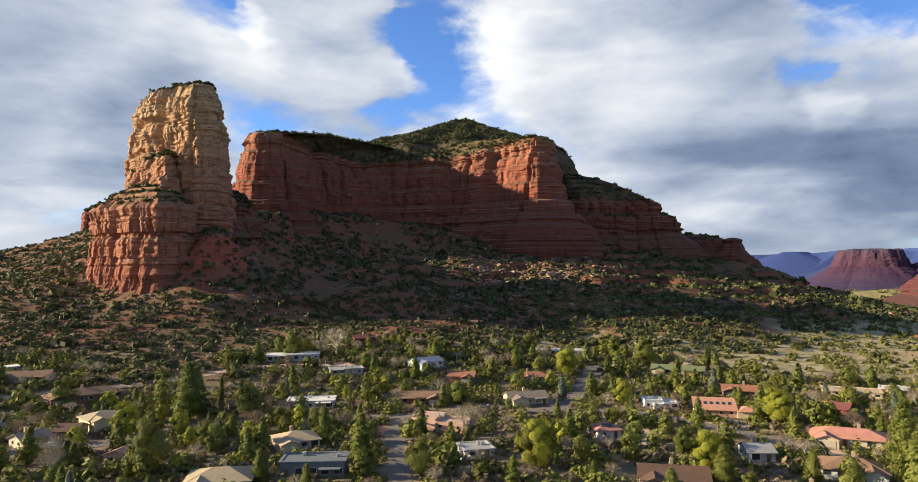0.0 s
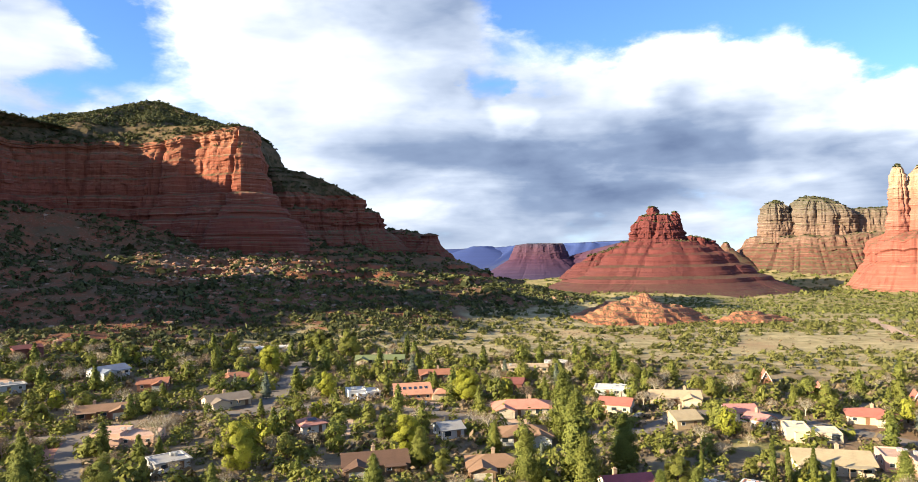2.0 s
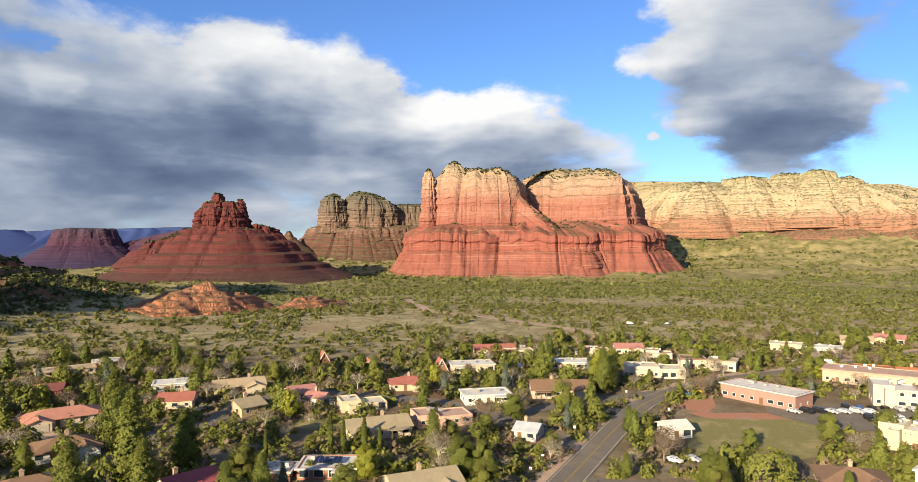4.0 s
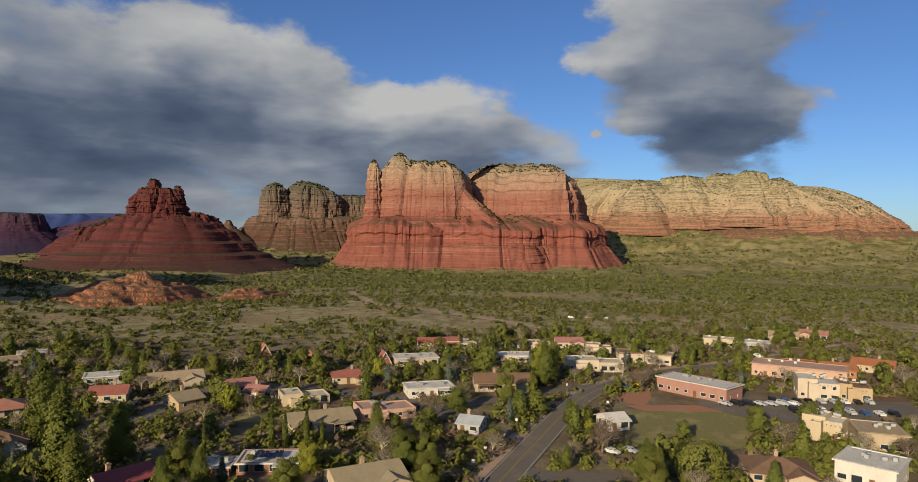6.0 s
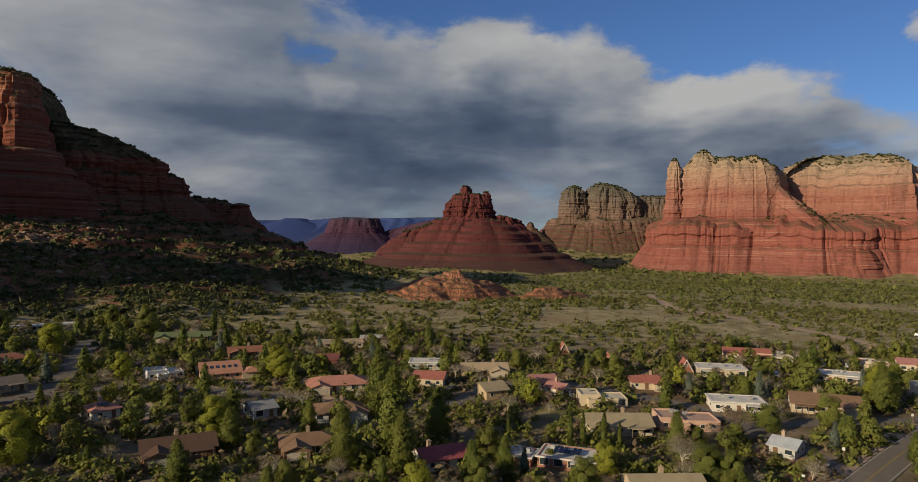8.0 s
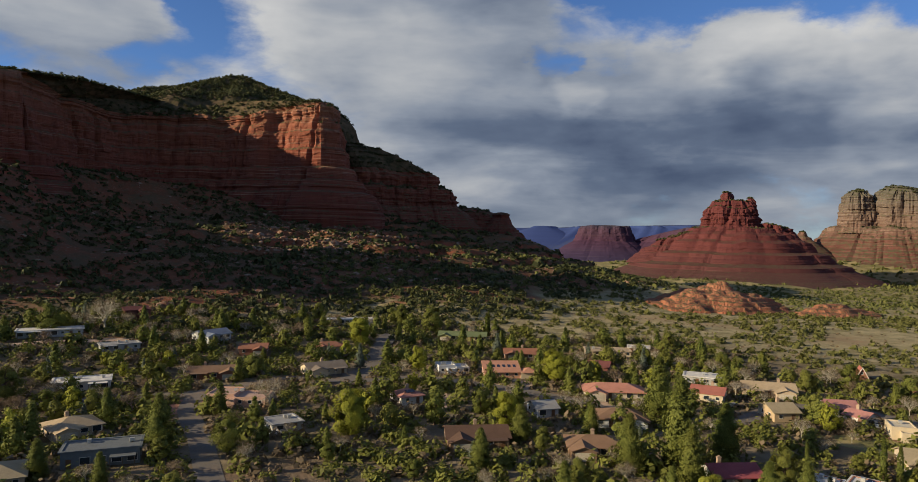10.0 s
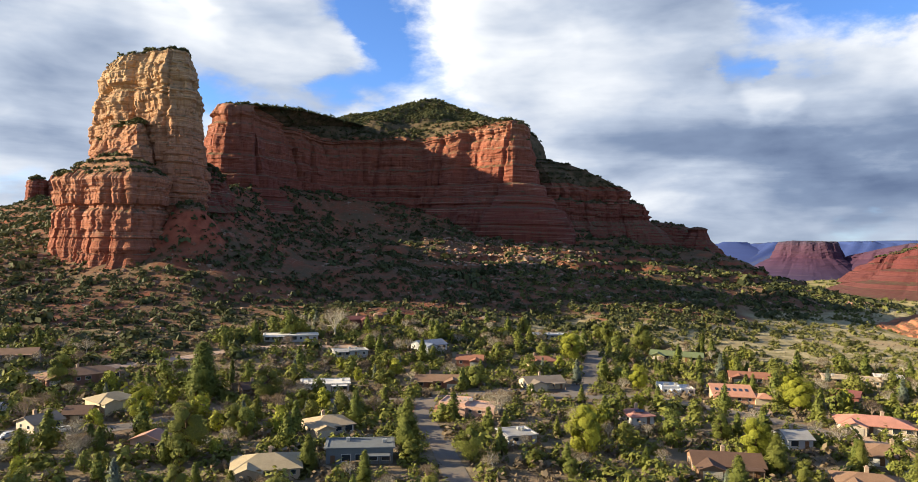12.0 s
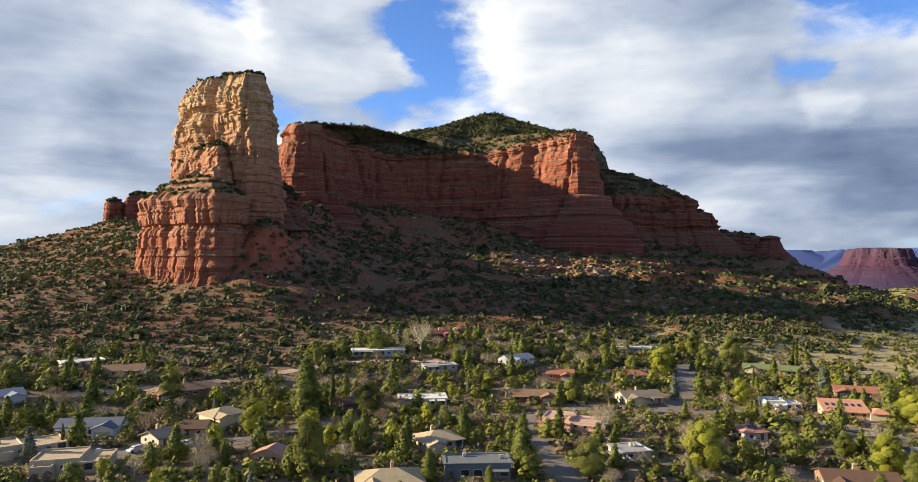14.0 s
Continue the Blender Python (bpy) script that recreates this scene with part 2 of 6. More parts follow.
soil = n.mix(n.map(reach, 1500.0, 2000.0), soil, woods)
col = n.mix(high, grass, soil)
up = n.add("ShaderNodeSeparateXYZ", 2, None, Vector=n.add("ShaderNodeNewGeometry", 1))
ledge = n.math("MULTIPLY", n.map(up, 0.80, 0.66), high)
col = n.mix(ledge, col, n.mix(n.map(b, 0.4, 0.6), (0.22, 0.060, 0.036), (0.30, 0.095, 0.055)))
finish(n, col, 0.95, n.math("ADD", b, c), 0.6, 0.8, spec=0.1)

m, n = material("wood_floor")
p = position(n)
b = n.noise(n.scaled(p, 0.09, 0.09, 0.09), 1.0, 6, 0.7)
finish(n, n.mix(n.map(b, 0.38, 0.62), (0.035, 0.037, 0.018), n.mix(n.noise(n.scaled(p, 0.02, 0.02, 0.3), 1.0, 3), (0.10, 0.075, 0.045), (0.16, 0.11, 0.07))), 0.95, b, 0.7, 1.5, spec=0.1)

# ---- shape of the land ----
def lattice(ix, iy, iz, seed):
    h = (ix.astype(np.int64) * 374761393 + iy.astype(np.int64) * 668265263 + iz.astype(np.int64) * 2147483647 + seed * 144269504) & 0xFFFFFFFF
    h = ((h ^ (h >> 13)) * 1274126177) & 0xFFFFFFFF
    h = ((h ^ (h >> 16)) * 2246822519) & 0xFFFFFFFF
    return ((h ^ (h >> 15)) & 0xFFFFFF) / float(0xFFFFFF) * 2 - 1


def vnoise(x, y, z=0.0, seed=0):
    """Smooth value noise from -1 to 1."""
    x, y, z = np.broadcast_arrays(np.asarray(x, float), np.asarray(y, float), np.asarray(z, float))
    x0, y0, z0 = np.floor(x), np.floor(y), np.floor(z)
    u, v, q = x - x0, y - y0, z - z0
    u, v, q = (k * k * (3 - 2 * k) for k in (u, v, q))
    total = 0
    for a in (0, 1):
        for b in (0, 1):
            for c in (0, 1):
                total = total + lattice(x0 + a, y0 + b, z0 + c, seed) * (u if a else 1 - u) * (v if b else 1 - v) * (q if c else 1 - q)
    return total


def fbm(x, y, z=0.0, octaves=4, seed=0):
    total, gain, scale = 0, 0.5, 1.0
    for k in range(octaves):
        total = total + gain * vnoise(np.asarray(x) * scale, np.asarray(y) * scale, np.asarray(z) * scale, seed + k)
        gain, scale = gain * 0.5, scale * 2.03
    return total


def smooth(v, a, b):
    k = np.clip((v - a) / (b - a), 0, 1)
    return k * k * (3 - 2 * k)


# aprons of fallen rock round each butte: from, to, height at both ends, half width, length over which they run out
APRONS = [
    ((-262, 560), (-225, 610), 26, 54, 14, 260),
    ((-206, 584), (-192, 720), 80, 110, 16, 205),
    ((-206, 584), (-190, 522), 80, 68, 8, 92),
    ((-192, 740), (-90, 815), 106, 96, 30, 330),
    ((-90, 815), (95, 815), 96, 98, 52, 400),
    ((95, 815), (256, 836), 100, 86, 46, 400),
    ((256, 836), (316, 806), 86, 68, 16, 300),
    ((316, 806), (430, 770), 68, 34, 12, 260),
    ((430, 770), (620, 760), 38, -5, 10, 220),
]
# the side and far rocks
APRONS += [
    ((-290, 650), (-560, 1075), 60, 108, 20, 360),
    ((-560, 1075), (-760, 1080), 106, 66, 20, 460),
    ((-760, 1080), (-1050, 1150), 66, 34, 20, 460),
    ((1040, 1220), (1130, 1170), 40, 26, 80, 420),
    ((1700, 960), (1850, 560), 22, 20, 130, 260),
    ((1740, 1470), (1980, 1340), 70, 90, 60, 520),
    ((2930, 800), (2960, -420), 142, 128, 130, 900),
    ((1400, 2300), (1700, 2050), 40, 60, 60, 600),
]


def land(x, y):
    """Height of the ground at a place."""
    x, y = np.asarray(x, float), np.asarray(y, float)
    r = np.hypot(x, y)
    flat = -46 * smooth(r, 330, 1700) * smooth(x + 0.3 * y, 60, 420)
    flat = flat + 5.0 * fbm(x / 160, y / 160, 0, 3, 11) * smooth(r, 250, 600)
    flat = flat + 6 * smooth(y + 0.35 * x * (x < 0), 230, 420) * smooth(-x, -60, 120)
    flat = flat - 2.6 * (1 - smooth(r, 150, 260)) + 6.5 * smooth(r, 290, 352) * smooth(-x, -160, 40) * smooth(y, 120, 260)
    rise = np.zeros_like(x)
    warp = 1 + 0.22 * fbm(x / 90, y / 90, 0, 3, 5)
    for (ax, ay), (bx, by), h0, h1, half, run in APRONS:
        dx, dy = bx - ax, by - ay
        k = np.clip(((x - ax) * dx + (y - ay) * dy) / (dx * dx + dy * dy), 0, 1)
        d = np.hypot(x - ax - k * dx, y - ay - k * dy)
        e = np.clip(np.maximum(d * warp - half, 0) / run, 0, 1)
        rise = np.maximum(rise, np.maximum(h0 + (h1 - h0) * k, 0) * (1 - e) ** 1.9)
    gully = 8 * fbm(x / 45, y / 45, 0, 4, 21) + 2.0 * fbm(x / 9, y / 9, 0, 3, 31)
    rise = rise + gully * smooth(rise, 12, 60)
    step = 10.0
    t = rise / step - np.floor(rise / step)
    terrace = (np.floor(rise / step) + smooth(t, 0.62, 0.92)) * step
    mixed = smooth(rise, 18, 45) * (0.1 + 0.75 * smooth(fbm(x / 120, y / 120, 0, 2, 41) + 0.45 * smooth(x, 60, 200), 0.0, 0.4))
    rise = rise + (terrace - rise) * mixed
    return flat + rise


def land1(x, y):
    return float(land(np.array([x]), np.array([y]))[0])


def mesh_of(name, verts, faces, mat, flat_shade=True, mats=None, index=None):
    me = bpy.data.meshes.new(name)
    verts, faces = np.asarray(verts, np.float32), np.asarray(faces, np.int32)
    k = faces.shape[1]
    me.vertices.add(len(verts))
    me.vertices.foreach_set("co", verts.ravel())
    me.loops.add(faces.size)
    me.loops.foreach_set("vertex_index", faces.ravel())
    me.polygons.add(len(faces))
    me.polygons.foreach_set("loop_start", np.arange(0, faces.size, k, dtype=np.int32))
    me.polygons.foreach_set("loop_total", np.full(len(faces), k, np.int32))
    me.polygons.foreach_set("use_smooth", np.full(len(faces), not flat_shade))
    for one in (mats or [mat]):
        me.materials.append(MATS[one] if isinstance(one, str) else one)
    if index is not None:
        me.polygons.foreach_set("material_index", np.asarray(index, np.int32))
    me.update(calc_edges=True)
    me.validate()
    return me


def graded(stops):
    """Coordinates with a spacing that changes from stop to stop: (from, to, step)."""
    out = []
    for a, b, s in stops:
        out += list(np.linspace(a, b, max(2, int(round((b - a) / s)) + 1))[:-1])
    return np.array(out + [stops[-1][1]])


def grid_faces(nx, ny):
    i = np.arange((ny - 1) * nx).reshape(ny - 1, nx)[:, :-1].ravel()
    return np.stack([i, i + 1, i + nx + 1, i + nx], 1)


gx = graded([(-4800, -1400, 200), (-1400, -560, 20), (-560, 520, 3.6), (520, 1300, 9), (1300, 3300, 25), (3300, 4900, 100)])
gy = graded([(-4800, -300, 250), (-300, 40, 20), (40, 900, 3.6), (900, 1500, 10), (1500, 3600, 40), (3600, 4900, 130)])
X, Y = np.meshgrid(gx, gy)
ground_mesh = mesh_of("ground", np.stack([X.ravel(), Y.ravel(), land(X.ravel(), Y.ravel())], 1), grid_faces(len(gx), len(gy)), "earth", False)
tagged(new("ground", ground_mesh), "dry tan grass flats rising to red stony slopes", "ground", kind="structure")


def round_plan(plan, step):
    """A closed smooth line through the corners, in even steps, with outward normals."""
    p = np.array(plan, float)
    n = len(p)
    pts = []
    for i in range(n):
        a, b, c, d = p[i - 1], p[i], p[(i + 1) % n], p[(i + 2) % n]
        k = max(2, int(np.linalg.norm(c - b) / (step * 0.4)))
        t = np.linspace(0, 1, k, endpoint=False)[:, None]
        smooth_line = 0.5 * (2 * b + (c - a) * t + (2 * a - 5 * b + 4 * c - d) * t ** 2 + (3 * b - a - 3 * c + d) * t ** 3)
        pts.append(0.25 * smooth_line + 0.75 * (b + (c - b) * t))
    pts = np.concatenate(pts)
    seg = np.linalg.norm(np.roll(pts, -1, 0) - pts, axis=1)
    s = np.concatenate([[0], np.cumsum(seg)])
    want = np.linspace(0, s[-1], max(12, int(s[-1] / step)), endpoint=False)
    closed = np.concatenate([pts, pts[:1]])
    q = np.stack([np.interp(want, s, closed[:, 0]), np.interp(want, s, closed[:, 1])], 1)
    tang = np.roll(q, -2, 0) - np.roll(q, 2, 0)
    nor = np.stack([tang[:, 1], -tang[:, 0]], 1)
    area = np.sum(q[:, 0] * np.roll(q[:, 1], -1) - q[:, 1] * np.roll(q[:, 0], -1))
    nor *= (1 if area > 0 else -1) / np.maximum(np.linalg.norm(nor, axis=1), 1e-6)[:, None]
    return q, nor


TOPS = []    # ground on top of the buttes, where scrub grows


def cliff(name, plan, profile, top, mat, label, step=3.0, dz=2.2, butt=(9, 60), crack=(5, 22), bed=1.6, lip=5, tilt=(0, 0), seed=0, scrub=True, category="butte", parent=None, peak=None, sag=None, block=None, crest=None):
    """A mass of layered rock: walls that rise from a plan by (height, offset) steps, with buttresses, cracks and beds, and a top of (scale, rise) rings."""
    q, nor = round_plan(plan, step)
    mid = q.mean(0) if peak is None else np.array(peak, float)
    zs, offs = [], []
    for (za, oa), (zb, ob) in zip(profile[:-1], profile[1:]):
        k = max(1, int(abs(zb - za) / dz))
        for i in range(k):
            zs.append(za + (zb - za) * i / k)
            offs.append(oa + (ob - oa) * i / k)
    zs.append(profile[-1][0])
    offs.append(profile[-1][1])
    z0, z1 = profile[0][0], profile[-1][0]
    rows = []
    L, C = butt[1], crack[1]
    run = np.arange(len(q)) * step
    block = block or (bed * 0.8, step * 5.0, dz * 9.0)
    for z, o in zip(zs, offs):
        x, y = q[:, 0], q[:, 1]
        share = (z - z0) / (z1 - z0)
        d = o + butt[0] * 1.6 * fbm(x / L, y / L, z / (L * 5) + 7.7, 3, seed)
        ridge = 1 - np.abs(vnoise(x / C, y / C, z / (C * 9), seed + 3)) * 4.0
        d = d - crack[0] * 1.15 * np.clip(ridge, 0, 1) ** 1.4
        ridge = 1 - np.abs(vnoise(x / (C * 0.35), y / (C * 0.35), z / (C * 3), seed + 5)) * 4.5
        d = d - crack[0] * 0.40 * np.clip(ridge, 0, 1) ** 1.2
        level = z + 4 * vnoise(x / 150, y / 150, 0, seed + 8)
        tread = np.floor(level / (dz * 2.2))
        d = d + bed * (0.75 * lattice(tread, tread * 0, tread * 0, seed + 9) + 0.8 * vnoise(level / 9.0, 2.5, 0.5, seed + 10)) + bed * 0.5 * vnoise(x / 6, y / 6, z / 4, seed + 12)
        for size, gain in ((1.0, 1.0), (0.45, 0.55)):
            tier = np.floor((z + 3 * vnoise(x / 60, y / 60, 0, seed + 30)) / (block[2] * size))
            col = np.floor(run / (block[1] * size) + 0.5 * tier + 0.6 * vnoise(run / (block[1] * 2.2), 0.5, 0.5, seed + 31))
            d = d + block[0] * gain * lattice(col, tier, col * 0, seed + 32)
        zz = z + share ** 2 * (lip * 1.5 * fbm(x / 40, y / 40, 0, 3, seed + 14) + tilt[0] * (x - mid[0]) + tilt[1] * (y - mid[1])) + (share ** 8 * sag(x, y) if sag else 0)
        p = q + nor * d[:, None]
        rows.append(np.column_stack([p, zz]))
    edge = rows[-1]
    walls = len(rows)
    calm = q + nor * profile[-1][1]
    rim = edge[:, 2].copy()
    for _ in range(14):
        rim = (np.roll(rim, 1) + 2 * rim + np.roll(rim, -1)) / 4
    for s, rise in top:
        k = min(1.0, max(0.0, (s - 0.84) / 0.16))
        p = mid + (edge[:, :2] * k + calm * (1 - k) - mid) * s
        bump = lip * 0.5 * fbm(p[:, 0] / 18, p[:, 1] / 18, 0, 3, seed + 20)
        mean = (edge[:, 2] * k + rim * (1 - k)) * s + edge[:, 2].mean() * (1 - s)
        rows.append(np.column_stack([p, mean + rise + bump * min(1, 4 * (1 - s))]))
    v = np.concatenate(rows)
    n = len(q)
    i = np.arange((len(rows) - 1) * n)
    j = i - i % n + (i + 1) % n
    faces = np.stack([i, j, j + n, i + n], 1)
    if crest:
        ob = new(name, mesh_of(name, v, faces, mat, True, [mat, crest], (i >= walls * n).astype(int)))
    else:
        ob = new(name, mesh_of(name, v, faces, mat, block[0] > 0.1))
    if parent:
        ob.parent = parent
        tagged(ob, label)
    else:
        tagged(ob, label, category)
    if scrub:
        TOPS.append(np.concatenate(rows[walls:]))
    return ob


def mound(name, cx, cy, rx, ry, tall, base, mat, label, seed, step=1.6, category="hill"):
    """A low broken hill of bare rock as a height field with ledges and gullies."""
    nx, ny = int(2.6 * rx / step), int(2.6 * ry / step)
    gx_, gy_ = np.meshgrid(np.linspace(-1.3, 1.3, nx), np.linspace(-1.3, 1.3, ny))
    x, y = cx + gx_ * rx, cy + gy_ * ry
    r = np.minimum(np.hypot(gx_ - 0.12, gy_ * 1.1), np.minimum(np.hypot((gx_ + 0.36) * 1.1, gy_ + 0.12) + 0.34, np.hypot((gx_ - 0.6) * 1.2, gy_ + 0.1) + 0.42)) + 0.24 * fbm(x / 22, y / 22, 0, 3, seed)
    h = tall * np.clip(1 - r, 0, 1) ** 0.8
    h = h * (1 + 0.18 * fbm(x / 14, y / 14, 0, 4, seed + 2)) + 0.8 * fbm(x / 5, y / 5, 0, 3, seed + 4) * smooth(h, 0.5, 4)
    t = h / 3.6 - np.floor(h / 3.6)
    h = 0.45 * h + 0.55 * (np.floor(h / 3.6) + smooth(t, 0.55, 0.95)) * 3.6
    z = land(x, y) + base + h - 2.5 * smooth(r, 0.92, 1.1)
    f = grid_faces(nx, ny)
    keep = r.ravel()[f].min(1) < 1.08
    return tagged(new(name, mesh_of(name, np.stack([x.ravel(), y.ravel(), z.ravel()], 1), f[keep], mat)), label, category)

# ---- buttes and mesas ----
# the tall tower, in two storeys, and its neighbours
def massif(name, label, category="butte"):
    return tagged(new(name), label, category)


def ring(cx, cy, rx, ry, n=9, turn=0.0):
    return [(cx + rx * math.cos(turn + 2 * math.pi * i / n), cy + ry * math.sin(turn + 2 * math.pi * i / n)) for i in range(n)]


tower = massif("sandstone_tower", "tall blocky tower of cream and red sandstone", "rock tower")
cliff("buttress", [(-300, 548), (-280, 522), (-262, 512), (-242, 497), (-217, 486), (-205, 506), (-206, 545), (-212, 575), (-250, 592), (-296, 576)],
      [(14, 10), (34, 6), (44, 3.0), (70, 1), (78, 0), (80, -3), (83, -3), (84, 0), (92, 0.5), (98, 0), (103, 0.5), (106, -2.0)], [(0.96, 1), (0.85, 4), (0.65, 10), (0.3, 16), (0.02, 18)], "tower_rock",
      "sheer red sandstone buttress", 1.1, 0.9, (3.0, 26), (3.0, 15), 0.9, 3, seed=3, block=(1.3, 7, 16), parent=tower)
cliff("shaft", [(-290, 600), (-276, 577), (-258, 563), (-244, 561), (-238, 550), (-214, 537), (-198, 540), (-193, 556), (-206, 586), (-224, 612), (-250, 628), (-286, 620)],
      [(60, 10), (104, 8), (112, 7), (116, 5), (136, 3.5), (140, 2.0), (152, 2), (154, 0), (166, 0), (168, 1.2), (176, 0), (178, -2.5), (182, -2.5), (184, -0.5), (192, -1), (194, -3), (200, -3.5), (207, -7)], [(0.92, 2), (0.75, 2.5), (0.5, 3), (0.25, 3), (0.02, 3)], "tower_rock",
      "banded cream upper shaft", 1.1, 0.9, (4.2, 26), (3.2, 17), 1.3, 4, seed=8, block=(1.7, 8, 13), parent=tower)
cliff("shoulder", ring(-262, 578, 24, 24, 7), [(60, 12), (100, 8), (112, 2), (126, 0), (134, -5)], [(0.8, 4), (0.5, 8), (0.02, 10)], "tower_rock", "broken red shoulder", 1.5, 1.4, (4, 22), (3, 11), 1.4, 5, seed=10, parent=tower)
cliff("shoulder", ring(-278, 566, 20, 26, 7, 0.4), [(50, 8), (90, 3), (106, 0), (114, -5)], [(0.8, 3), (0.5, 6), (0.02, 8)], "tower_rock", "low red shoulder", 1.5, 1.4, (4, 22), (3, 11), 1.4, 5, seed=11, parent=tower)
cliff("shoulder", [(-212, 560), (-198, 548), (-184, 556), (-178, 590), (-186, 622), (-208, 618)], [(50, 22), (84, 12), (92, 4), (100, 2), (104, -3), (112, -5)], [(0.8, 3), (0.6, 6), (0.4, 9), (0.02, 12)], "butte_rock", "shaded red ledges below the shaft", 1.6, 1.3, (4, 26), (3, 12), 1.6, 5, tilt=(-0.3, 0.1), seed=12, parent=tower)
cliff("shoulder", [(-270, 556), (-248, 536), (-231, 524), (-221, 530), (-216, 552), (-236, 584), (-262, 580)], [(90, 7), (108, 4), (112, 1), (126, 0), (130, -4), (142, -6), (146, -9)], [(0.8, 2), (0.5, 5), (0.02, 6)], "tower_rock", "jutting nose under the shaft", 1.2, 1.0, (3, 20), (1.5, 12), 1.1, 4, seed=13, parent=tower, block=(1.3, 7, 10))
cliff("pinnacle", [(-214, 543), (-206, 532), (-197, 535), (-191, 547), (-200, 560)], [(70, 8), (110, 5), (128, 2), (131, 3), (150, 0), (153, 1), (164, -2), (169, -5)], [(0.6, 1), (0.02, 2)], "tower_rock", "orange pinnacle against the shaft", 1.1, 0.9, (2.5, 14), (1.5, 9), 1.0, 3, seed=14, parent=tower, block=(1.2, 5, 12))
cliff("rock_pillar", [(-594, 1060), (-582, 1048), (-569, 1058), (-570, 1080), (-590, 1082)], [(80, 10), (112, 4), (120, 1), (144, 0), (150, -4)], [(0.7, 1), (0.3, 3), (0.02, 4)], "butte_rock",
      "squat red rock pillar on the ridge", 1.8, 1.8, (3, 30), (3, 16), 1.2, 3, seed=15, category="rock")
cliff("rock_pillar", [(-568, 1072), (-556, 1056), (-536, 1064), (-524, 1090), (-560, 1094)], [(80, 12), (116, 4), (124, 1), (150, 0), (158, -4)], [(0.7, 3), (0.3, 6), (0.02, 7)], "butte_rock",
      "taller red rock pillar on the ridge", 1.8, 1.8, (3, 30), (3, 16), 1.2, 3, seed=16, category="rock")
butte = massif("sandstone_butte", "long red sandstone butte with a wooded crown")
cliff("cliff_wall", [(-238, 722), (-210, 692), (-176, 702), (-156, 768), (-80, 812), (0, 802), (54, 770), (86, 744), (106, 750), (122, 800), (130, 900), (110, 1010), (0, 1080), (-120, 1040), (-220, 900)],
      [(20, 62), (60, 54), (86, 47), (98, 41), (101, 30), (112, 27), (114, 19), (126, 16), (128, 9), (146, 7), (149, 3), (166, 2), (169, -1), (178, -2), (181, -6), (186, -6), (188, -4), (193, -5), (197, -9)], [(0.96, 2), (0.88, 4), (0.78, 6), (0.65, 8), (0.4, 10), (0.1, 10), (0.01, 10)], "butte_rock",
      "banded red cliff", 2.0, 1.3, (7, 60), (5.0, 24), 1.2, 5, tilt=(0.02, 0.0), seed=22, parent=butte, sag=lambda x, y: (-12 * smooth(x, -174, -158) * smooth(-x, -90, 10) + 4 * smooth(-x, 165, 185)) * (y < 900), crest="wood_floor")
cliff("crown", ring(-16, 985, 192, 158, 14), [(150, 10), (180, 3), (192, 0)], [(0.96, 10), (0.9, 20), (0.8, 29), (0.68, 37), (0.55, 44), (0.42, 52), (0.3, 61), (0.18, 70), (0.08, 77), (0.01, 80)], "wood_floor", "rounded summit dark with pines", 4.0, 3.0, (6, 60), (3, 24), 1.0, 9, seed=26, parent=butte, peak=(8, 1000))
shoulder = massif("stepped_shoulder", "stepped red ledges falling from the butte")
cliff("lower_ledge", [(96, 835), (144, 790), (205, 793), (256, 788), (266, 809), (276, 870), (261, 940), (174, 966), (96, 940)],
      [(40, 60), (74, 26), (86, 14), (92, 5), (97, 2), (100, 4), (105, 1), (109, 2), (115, -2)], [(0.95, 1), (0.85, 5), (0.6, 10), (0.3, 17), (0.02, 17)], "butte_rock", "lower red ledge", 1.8, 1.2, (4.5, 45), (3.5, 22), 1.6, 4, tilt=(-0.02, 0), seed=31, parent=shoulder, crest="wood_floor")
cliff("upper_ledge", [(101, 840), (146, 802), (197, 806), (235, 797), (246, 816), (248, 880), (228, 922), (165, 944), (104, 922)],
      [(98, 6), (114, 4), (118, 1), (122, 0), (124, 2), (131, 0), (134, -4)], [(0.93, 3), (0.84, 9), (0.72, 16), (0.58, 24), (0.4, 32), (0.2, 38), (0.02, 40)], "butte_rock", "upper red ledge under dark scrub", 1.8, 1.2, (4.5, 36), (3.5, 18), 1.6, 4, tilt=(-0.05, 0), seed=33, parent=shoulder, peak=(130, 860), crest="wood_floor")
cliff("outer_ledge", [(226, 822), (280, 800), (316, 786), (334, 798), (322, 850), (262, 880)],
      [(24, 66), (44, 36), (66, 18), (70, 8), (76, 5), (79, 1), (84, 0), (88, -3)], [(0.9, 1), (0.6, 4), (0.02, 6)], "butte_rock", "outer red ledge running down to the knob", 1.8, 1.2, (4, 40), (3, 20), 1.6, 3, tilt=(-0.08, 0.08), seed=35, parent=shoulder)
cliff("rock_knob", [(306, 775), (316, 768), (326, 776), (322, 790), (308, 788)], [(56, 16), (68, 8), (76, 2), (79, 0), (83, 1), (85, -3)], [(0.6, 1), (0.02, 1.5)], "butte_rock", "small red rock knob on the ridge", 1.2, 1.2, (1.5, 14), (1.2, 8), 0.9, 1, seed=37, scrub=False, category="rock")

